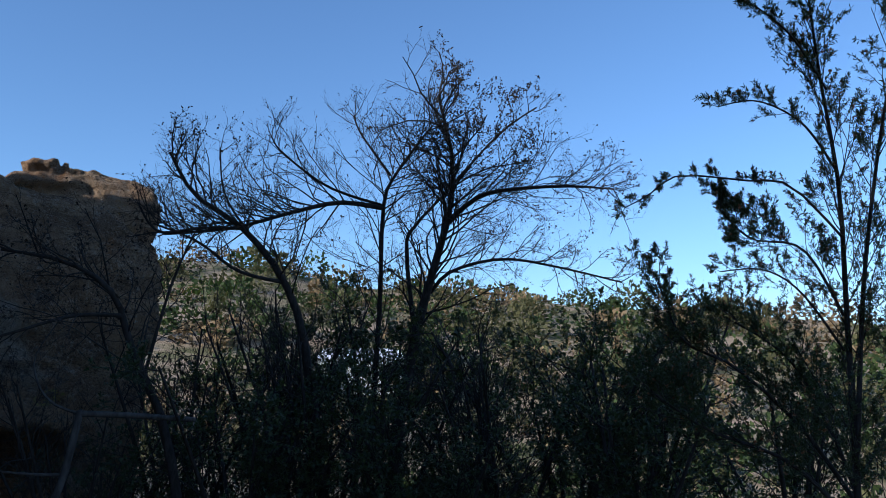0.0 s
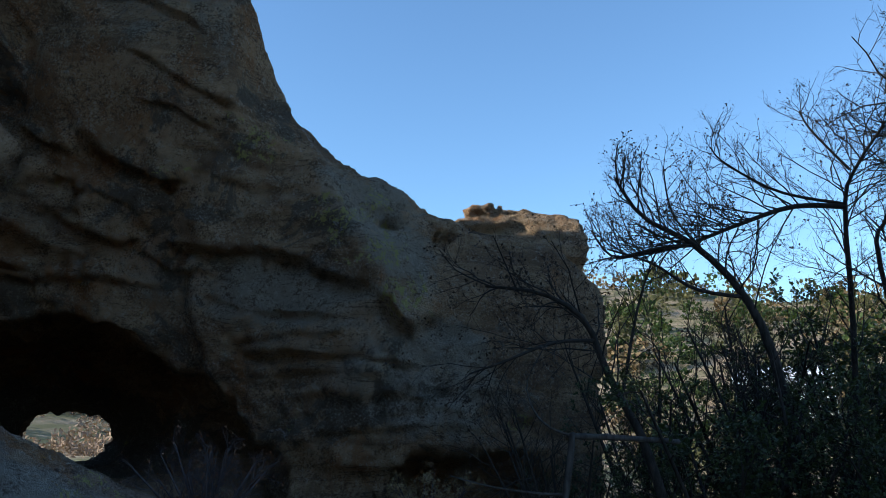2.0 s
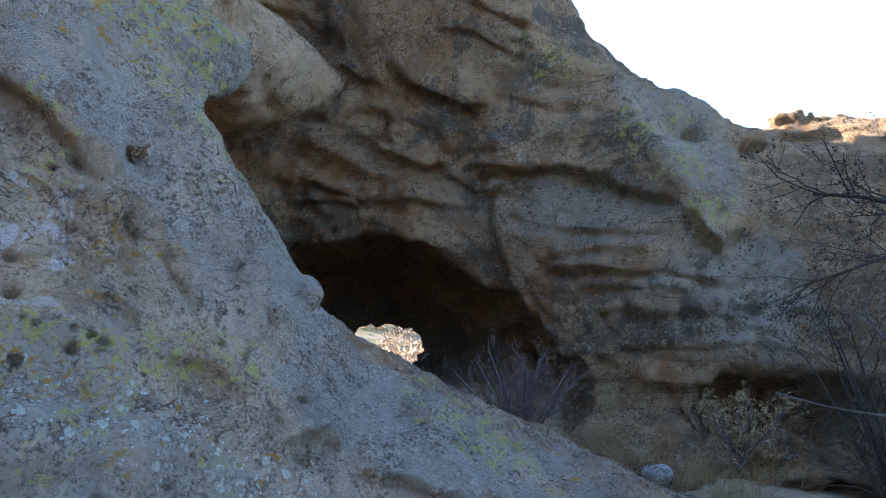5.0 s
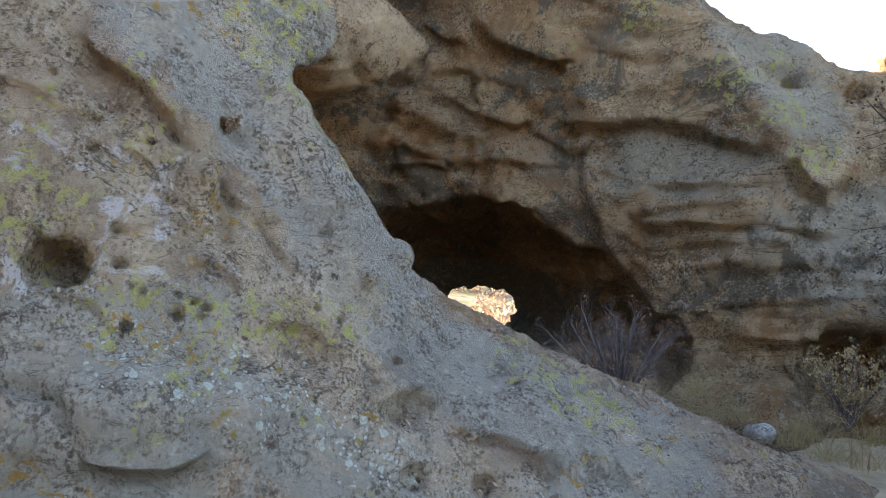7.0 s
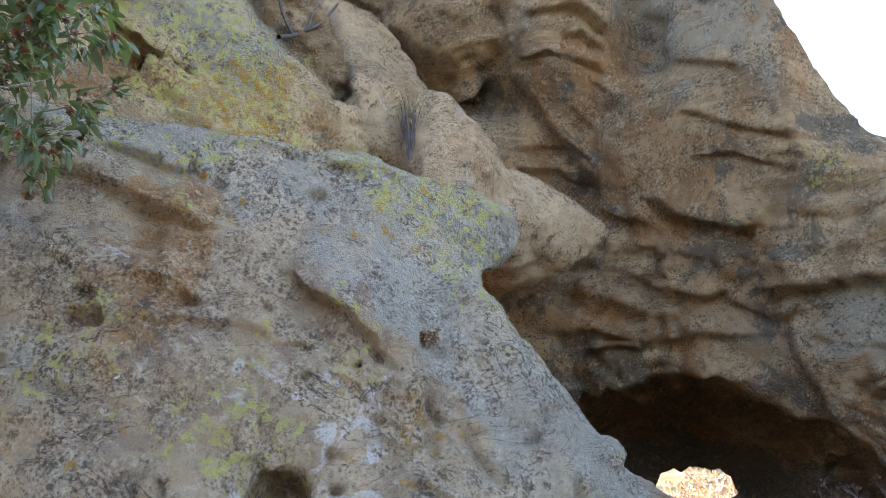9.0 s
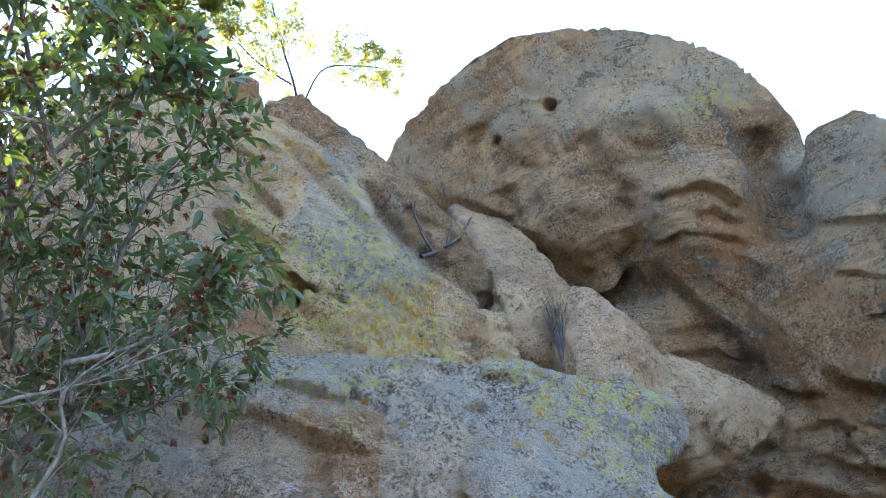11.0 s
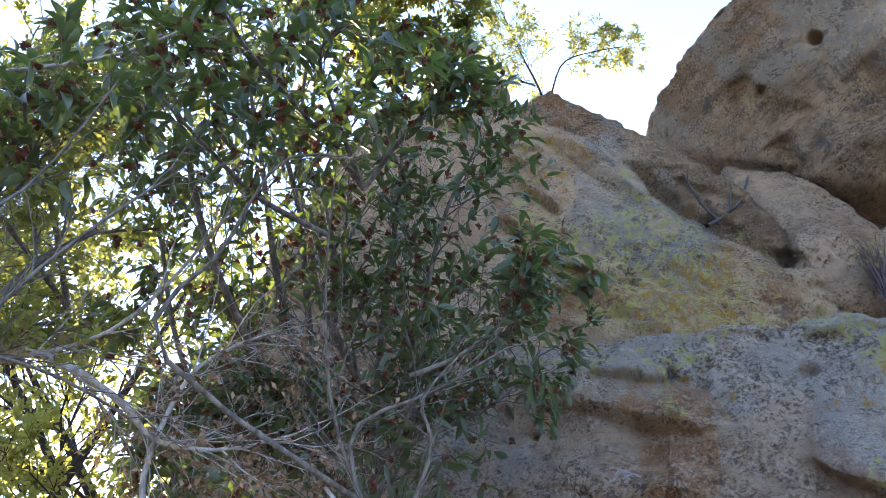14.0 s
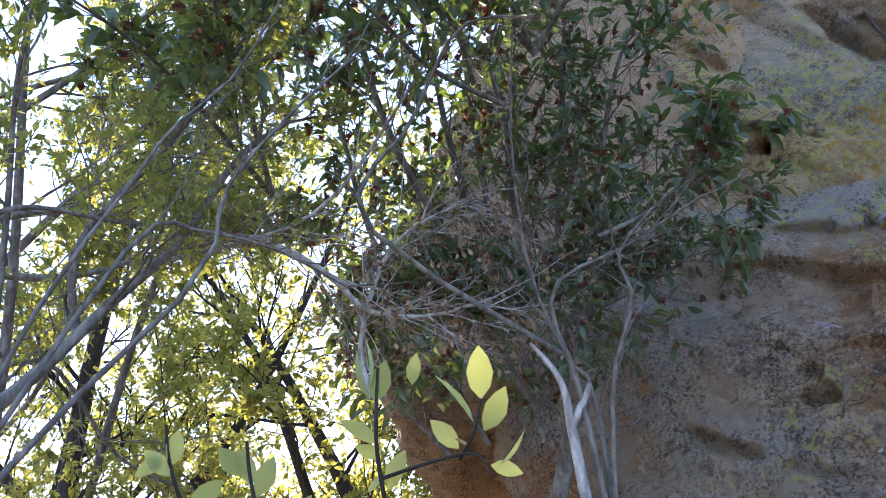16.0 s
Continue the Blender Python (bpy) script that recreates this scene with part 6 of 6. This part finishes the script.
for x, y, z, turn in ((-9.6, -10.5, -0.2, 150), (-10.2, -4.6, -1.6, 235)):
    copy_thing(plant, pose(x, y, z, 0, 0, turn) @ Matrix.Translation((8.5, 6.6, 0)))

# Small tree behind the top of the slabs.
r = np.random.default_rng(41)
plant, tips = woody("small_tree", "small sparse pale-leaved tree above the slabs", "tree", [
    ([(-9.44, 0.13, 8.23), (-8.78, -0.02, 9.06), (-8.37, -0.2, 9.5), (-7.88, -0.37, 9.95)], 0.022, 0.006, 22, 0.7, 2, airy),
    ([(-8.88, 0.04, 8.94), (-8.53, 0.3, 9.31), (-8.45, 0.76, 9.34), (-8.43, 1.09, 9.3)], 0.012, 0.005, 16, 0.5, 2, airy),
    ([(-8.68, -0.08, 9.17), (-8.51, -0.51, 9.36), (-8.28, -0.85, 9.57), (-8.2, -1.14, 9.62)], 0.012, 0.005, 16, 0.5, 2, airy)], BARK_DARK, r)
clothe(plant, "foliage", tips, 6, 0.07, 0.3, LEAF_PALE, r, spread=0.8, small=True, droop=0.3)

# Leafy shoot close to the eye.
LEAF_SHOOT = foliage("young_leaf", (0.10, 0.13, 0.05), (0.19, 0.22, 0.09), (0.46, 0.50, 0.13), 0.55, 0.4)
plant, tips = woody("leafy_shoot", "young shoot with round yellow-green leaves", "shoot", [
    ([(-1.33, -0.94, 1.53), (-1.32, -0.95, 1.69), (-1.3, -0.95, 1.77), (-1.29, -0.94, 1.84)], 0.003, 0.0015, 0, 0, 0, {}),
    ([(-1.31, -0.95, 1.74), (-1.32, -0.9, 1.75), (-1.32, -0.86, 1.75), (-1.33, -0.85, 1.73)], 0.002, 0.001, 0, 0, 0, {}),
    ([(-1.33, -0.88, 1.75), (-1.32, -0.86, 1.77), (-1.32, -0.85, 1.8)], 0.0018, 0.001, 0, 0, 0, {}),
    ([(-1.35, -1.02, 1.58), (-1.31, -1.07, 1.68), (-1.29, -1.08, 1.75), (-1.28, -1.08, 1.79)], 0.003, 0.0015, 0, 0, 0, {}),
    ([(-1.35, -1.11, 1.63), (-1.31, -1.16, 1.72), (-1.28, -1.17, 1.78), (-1.27, -1.17, 1.82)], 0.003, 0.0015, 0, 0, 0, {})], BARK_DARK, r)
blades = [
    # root of the leaf, its tip
    ((-1.29, -0.95, 1.82), (-1.28, -0.94, 1.87)), ((-1.29, -0.95, 1.81), (-1.27, -0.96, 1.86)), ((-1.3, -0.95, 1.81), (-1.29, -0.93, 1.85)), ((-1.3, -0.91, 1.82), (-1.29, -0.9, 1.85)),
    ((-1.32, -0.85, 1.8), (-1.3, -0.84, 1.85)), ((-1.32, -0.86, 1.78), (-1.29, -0.88, 1.83)), ((-1.32, -0.85, 1.77), (-1.32, -0.82, 1.81)), ((-1.3, -0.95, 1.77), (-1.28, -0.98, 1.8)),
    ((-1.33, -0.84, 1.74), (-1.34, -0.81, 1.77)), ((-1.33, -0.85, 1.74), (-1.34, -0.82, 1.73)), ((-1.33, -0.88, 1.76), (-1.31, -0.9, 1.79)), ((-1.33, -0.87, 1.76), (-1.32, -0.88, 1.77)),
    ((-1.31, -0.95, 1.74), (-1.31, -0.97, 1.73)), ((-1.31, -0.95, 1.76), (-1.29, -0.97, 1.77)), ((-1.32, -0.95, 1.73), (-1.32, -0.93, 1.77)), ((-1.29, -1.08, 1.75), (-1.28, -1.09, 1.79)),
    ((-1.3, -1.08, 1.74), (-1.3, -1.06, 1.78)), ((-1.29, -1.09, 1.76), (-1.27, -1.11, 1.79)), ((-1.28, -1.17, 1.77), (-1.26, -1.19, 1.8)), ((-1.28, -1.17, 1.78), (-1.28, -1.16, 1.82)),
    ((-1.3, -1.16, 1.74), (-1.32, -1.13, 1.77)), ((-1.31, -1.07, 1.7), (-1.33, -1.03, 1.74)), ((-1.3, -1.08, 1.72), (-1.28, -1.1, 1.74)), ((-1.28, -1.18, 1.79), (-1.26, -1.2, 1.77))]
for a, b in blades:
    a, b = np.array(a), np.array(b)
    b = a + 0.9 * (b - a)
    part("leaf", leaf_mesh("leaf", a[None], (b - a)[None], np.array([(0.75, 0.45, 0.3)]) + r.normal(0, 0.5, (1, 3)), [np.linalg.norm(b - a)], 0.52, 0.2, 0.12), LEAF_SHOOT, plant)


# Bare brush tangled through the thicket.
brush = [shrub("bare_brush", "tangled leafless dark brush", (0, 0, -30), 2.0, 1.0, 70 + i, None, 0, 0, 10, 2, BARK_DARK, group="bare brush in the thicket")[0] for i in range(2)]
for i, (x, y, size, turn) in enumerate([(-2.1, 6.2, 1.0, 0), (-1.0, 6.0, 1.05, 60), (0.3, 6.2, 1.0, 120), (1.3, 6.4, 1.0, 220), (-1.6, 7.6, 1.25, 170), (-2.3, 5.0, 0.7, 140)]):
    m = pose(x, y, float(ground_height(np.array([x]), np.array([y]))[0]) - 0.04, 0, 0, turn) @ Matrix.Scale(size, 4)
    if i < 2:
        brush[i].matrix_basis = m
    else:
        copy_thing(brush[i % 2], m @ Matrix.Diagonal([1 / brush[i % 2].scale[0]] * 3 + [1]))

# ---- before the cave ----
BARK_PLUM = bark("purple_grey_twig", (0.05, 0.04, 0.045), (0.13, 0.105, 0.105))
STRAW = foliage("straw", (0.26, 0.18, 0.09), (0.42, 0.32, 0.18), (0.4, 0.3, 0.12), 0.3, 0.6)
plant, tips = shrub("dry_bush", "low dry purple-grey bush with dark red seed heads", (-4.84, 4.47, 0.74), 0.72, 0.62, 90, None, 0, 0, 22, 2, BARK_PLUM)
clothe(plant, "seed_head_mass", share_of(r, tips, 0.2), 2, 0.02, 0.8, LEAF_DRY, r, small=True, back=0.8, label="dark red dry seed heads")
plant, tips = shrub("dry_bush", "low dry grey bush at the foot of the cave wall", (-3.7, 5.59, 0.69), 0.5, 0.45, 92, None, 0, 0, 10, 2, BARK_PLUM)
clothe(plant, "foliage", tips, 2, 0.02, 0.6, STRAW, r, small=True)


def tuft(at, height, count, seed):
    q = np.random.default_rng(seed)
    roots = np.array(at) + q.normal(0, 0.06, (count, 3)) * (1, 1, 0)
    lean = q.normal(0, 0.35, (count, 3)) + (0, 0, 1)
    size = height * q.uniform(0.5, 1.1, count)
    t = np.linspace(0, 1, 5)
    points = roots[:, None] + lean[:, None] * (size[:, None] * t)[..., None] + np.array((0, 0, -0.35)) * (size[:, None] * t ** 2)[..., None] + (lean * (1, 1, 0))[:, None] * (size[:, None] * t ** 2)[..., None] * 0.5
    mesh = plain_mesh("grass_tuft", *tubes([(points, np.tile(np.linspace(0.0022, 0.0006, 5), (count, 1)))], 3))
    return tagged(part("grass_tuft", mesh, STRAW), "dry straw-coloured grass tuft", "grass", "grass before the cave", "stuff")


for i, c in enumerate([(-4.5, 4.44, 0.74), (-4.41, 4.63, 0.71), (-4.35, 4.94, 0.76), (-4.19, 5.05, 0.73), (-4.55, 4.27, 0.82), (-3.85, 5.13, 0.59), (-3.59, 5.16, 0.53), (-3.36, 5.16, 0.51), (-4.62, 5.13, 0.87), (-3.53, 5.66, 0.59), (-3.84, 5.38, 0.61)]):
    tuft(c, 0.26 + 0.04 * (i % 3), 70, 200 + i)


def stone(at, radii, seed, material, label, turn=0):
    field = egg((0, 0, 0), radii, (0, 0, turn))
    mesh = rock_mesh("stone", field, [-1.4 * c - 0.05 for c in [max(radii)] * 3], [1.4 * c + 0.05 for c in [max(radii)] * 3], max(radii) / 6, 1, relief_worn(0.18 * min(radii), 0.01, seed, 0.0))
    ob = part("stone", mesh, material)
    ob.location = at
    return tagged(ob, label, "stone", "loose stones")


WHITE_STAIN = sandstone("white_stained_stone", (0.30, 0.26, 0.2), (0.22, 0.18, 0.13), (0.72, 0.72, 0.72), 0.55, 0.1, 0.2, 0.0, 0.0, 0.2)
stone((-4.01, 4.99, 0.67), (0.12, 0.09, 0.08), 301, WHITE_STAIN, "grey stone with a chalk-white patch", 30)
stone((-4.54, 3.25, 1.21), (0.17, 0.10, 0.06), 302, ROCK_NEAR, "flat grey stone on the boulder's edge", 20)
stone((-4.34, 3.8, 1.02), (0.11, 0.09, 0.05), 303, ROCK_NEAR, "small grey stone on the boulder's edge", 70)
stone((-4.03, 4.66, 0.68), (0.09, 0.07, 0.05), 305, ROCK_NEAR, "small grey stone in dry grass", 0)
stone((-4.16, 4.27, 0.79), (0.08, 0.07, 0.05), 306, ROCK_NEAR, "small grey stone in dry grass", 50)
stone((-4.41, 1.21, 0.82), (0.022, 0.02, 0.018), 307, WHITE_STAIN, "pale pebble on a ledge of the boulder", 0)
stone((-6.59, 0.31, 4.72), (0.05, 0.04, 0.035), 308, WHITE_STAIN, "pale pebble lodged under the slab", 0)

# Fallen leaves in the hollows and on the apron of the near boulder.
for i, (c, wide, count) in enumerate([((-4.2, 2.24, 0.91), 0.10, 26), ((-3.85, 2.46, 0.63), 0.08, 18), ((-3.53, 4.14, 0.64), 0.22, 60), ((-3.77, 3.59, 0.75), 0.10, 18), ((-4.88, 0.65, 1.58), 0.07, 12), ((-3.27, 4.41, 0.54), 0.25, 40), ((-3.97, 2.13, 0.64), 0.06, 10)]):
    q = np.random.default_rng(400 + i)
    tries = [on_face(near_field, np.array(c) + q.normal(0, wide, 3) * (0.7, 0.7, 0.35), -0.015, True) for _ in range(count)]
    spots = np.array([p for p in tries if p is not None and np.linalg.norm(p - c) < 0.8])
    count = len(spots)
    mesh = leaf_mesh("leaf_litter", spots, q.normal(0, 1, (count, 3)) * (1, 1, 0.25), q.normal(0, 0.35, (count, 3)) + (0, 0, 1), q.uniform(0.022, 0.042, count), 0.5, 0.3, 0.2)
    tagged(part("leaf_litter", mesh, BROWN_LEAF), "fallen brown leaves lying in a hollow of the rock", "leaves", "fallen leaves", "stuff")

# ---- on the ledges ----
stiff = dict(first=0.4, spread=0.35, lift=0.08, kids=3, wiggle=0.06, shrink=0.5)
all_rock = joined(near_field, boulder_field, slab_field, blend=0.02)
base = on_face(all_rock, (-5.75, 1.75, 3.94), 0.02)
plant, tips = woody("dry_plant", "dry grey buckwheat stalks with pale flower heads on a ledge", "plant",
    [([base, np.array(base) + (0.02 * k - 0.09, 0.03 * math.sin(k * 2.1), 0.28), np.array(base) + (0.03 * k - 0.14, 0.07 * math.sin(k * 2.1), 0.50 + 0.08 * math.cos(k))], 0.007, 0.003, 6, 0.16, 1, stiff) for k in range(11)], BARK_PLUM, r)
clothe(plant, "flower_head_mass", tips, 4, 0.018, 0.9, STRAW, r, spread=1.2, small=True, back=0.7)
woody("dead_twig", "forked grey dead wood lodged between the slabs", "branch", [
    ([on_face(all_rock, p, -0.02) for p in ((-6.24, 1.4, 5.5), (-6.37, 1.26, 5.37), (-6.46, 1.08, 5.29), (-6.58, 0.96, 5.33))], 0.012, 0.02, 3, 0.15, 1, stiff),
    ([on_face(all_rock, p, -0.02) for p in ((-6.47, 1.06, 5.29), (-6.4, 0.96, 5.44), (-6.27, 0.87, 5.65))], 0.016, 0.008, 3, 0.15, 1, stiff),
    ([on_face(all_rock, p, -0.02) for p in ((-6.42, 1.17, 5.33), (-6.32, 1.21, 5.47))], 0.012, 0.008, 0, 0, 0, {})], DEAD_GREY, r)
spot = on_face(near_field, (-4.77, 1.43, 2.44), -0.01)
plant, tips = shrub("crack_plant", "small dry rosette growing in a crack", spot, 0.08, 0.06, 95, BROWN_LEAF, 0.02, 2, 7, 1, BARK_PLUM)

# ---- the hills across the valley ----
SCRUB = [foliage("scrub_olive", (0.05, 0.05, 0.022), (0.12, 0.11, 0.045), (0.16, 0.15, 0.04), 0.2, 0.8), foliage("scrub_green", (0.025, 0.04, 0.012), (0.06, 0.085, 0.025), (0.1, 0.14, 0.02), 0.2, 0.8),
         foliage("scrub_dry", (0.15, 0.10, 0.05), (0.24, 0.17, 0.09), (0.2, 0.14, 0.05), 0.1, 0.8)]
for k, material in enumerate(SCRUB):
    q = np.random.default_rng(500 + k)
    n = 240
    turn, far = np.radians(q.uniform(-40, 36 if k < 2 else 72, n)), (36 if k < 2 else 60) + 145 * q.uniform(0, 1, n) ** 0.8
    x, y = -np.sin(turn) * far, np.cos(turn) * far
    size = q.uniform(0.8, 2.6, n) * (0.6 + far / 150)
    per = 150
    puff = q.normal(0, 1, (n, per, 3))
    puff /= np.linalg.norm(puff, axis=2)[..., None] + 1e-9
    puff *= q.uniform(0.55, 1.0, (n, per, 1)) * (1 + 0.35 * q.normal(0, 1, (n, 1, 3)))
    places = np.stack([x, y, ground_height(x, y) + 0.35 * size], 1)[:, None] + puff * (1, 1, 0.75) * size[:, None, None]
    mesh = blade_mesh("hill_scrub", places.reshape(-1, 3), (puff + q.normal(0, 0.5, puff.shape)).reshape(-1, 3), q.normal(0, 1, (n * per, 3)), np.repeat(size * 0.26, per), 0.7)
    tagged(part("hill_scrub", mesh, material), "sunlit scrub on the far hillside", "scrub", kind="stuff")


q = np.random.default_rng(560)
n, per = 130, 120
turn, far = np.radians(q.uniform(45, 61, n)), q.uniform(22, 70, n)
x, y = -np.sin(turn) * far, np.cos(turn) * far
size = q.uniform(0.3, 0.9, n) * (0.5 + far / 60)
puff = q.normal(0, 1, (n, per, 3))
puff *= q.uniform(0.6, 1.0, (n, per, 1)) / (np.linalg.norm(puff, axis=2)[..., None] + 1e-9)
places = np.stack([x, y, ground_height(x, y) + 0.3 * size], 1)[:, None] + puff * (1, 1, 0.7) * size[:, None, None]
BRUSH = foliage("pinkish_brush", (0.16, 0.10, 0.07), (0.34, 0.24, 0.17), (0.3, 0.2, 0.1), 0.15, 0.8)
mesh = blade_mesh("valley_brush", places.reshape(-1, 3), puff.reshape(-1, 3) + q.normal(0, 0.6, (n * per, 3)), q.normal(0, 1, (n * per, 3)), np.repeat(size * 0.3, per), 0.4)
tagged(part("valley_brush", mesh, BRUSH), "sunlit dry brush seen through the cave", "scrub", kind="stuff")


def house(at, turn, size, tint):
    home = thing("house", "small pale house with a low roof on the hillside", "house", at)
    home.rotation_euler = (0, 0, radians(turn))
    w, d, h = size
    plain = Mix("house_paint")
    wall_paint = plain.done(plain.blend(plain.noise(4, 3), [0.9 * c for c in tint], tint), 0.8)
    tile = Mix("roof_sheet")
    roof_paint = tile.done(tile.blend(tile.noise(3, 4), (0.55, 0.55, 0.56), (0.66, 0.66, 0.68)), 0.5)
    dark = Mix("window_glass").done((0.03, 0.035, 0.04), 0.1)

    def box(name, lo, hi, material):
        bm = bmesh.new()
        bmesh.ops.create_cube(bm, size=1)
        for v in bm.verts:
            v.co = Vector([lo[i] + (v.co[i] + 0.5) * (hi[i] - lo[i]) for i in range(3)])
        mesh = bpy.data.meshes.new(name)
        bm.to_mesh(mesh)
        bm.free()
        return part(name, mesh, material, home)
    box("wall", (-w / 2, -d / 2, -1), (w / 2, d / 2, h), wall_paint)
    bm = bmesh.new()
    e = 0.4
    low = [bm.verts.new(c) for c in ((-w / 2 - e, -d / 2 - e, h), (w / 2 + e, -d / 2 - e, h), (w / 2 + e, d / 2 + e, h), (-w / 2 - e, d / 2 + e, h))]
    high = [bm.verts.new(c) for c in ((-w / 2 + 0.6, 0, h + 1.3), (w / 2 - 0.6, 0, h + 1.3))]
    for f in ((low[0], low[1], high[1], high[0]), (low[1], low[2], high[1]), (low[2], low[3], high[0], high[1]), (low[3], low[0], high[0]), low[::-1]):
        bm.faces.new(f)
    mesh = bpy.data.meshes.new("roof")
    bm.to_mesh(mesh)
    bm.free()
    part("roof", mesh, roof_paint, home)
    for x in (-0.3, 0.0, 0.3):
        box("window", (x * w - 0.5, -d / 2 - 0.05, h * 0.35), (x * w + 0.5, -d / 2 + 0.05, h * 0.8), dark)
    return home


for x, y, turn, size, tint in ((-10.5, 84, 8, (8.5, 6, 2.6), (0.7, 0.68, 0.62)),):
    house((x, y, float(ground_height(np.array([x]), np.array([y]))[0])), turn, size, tint)
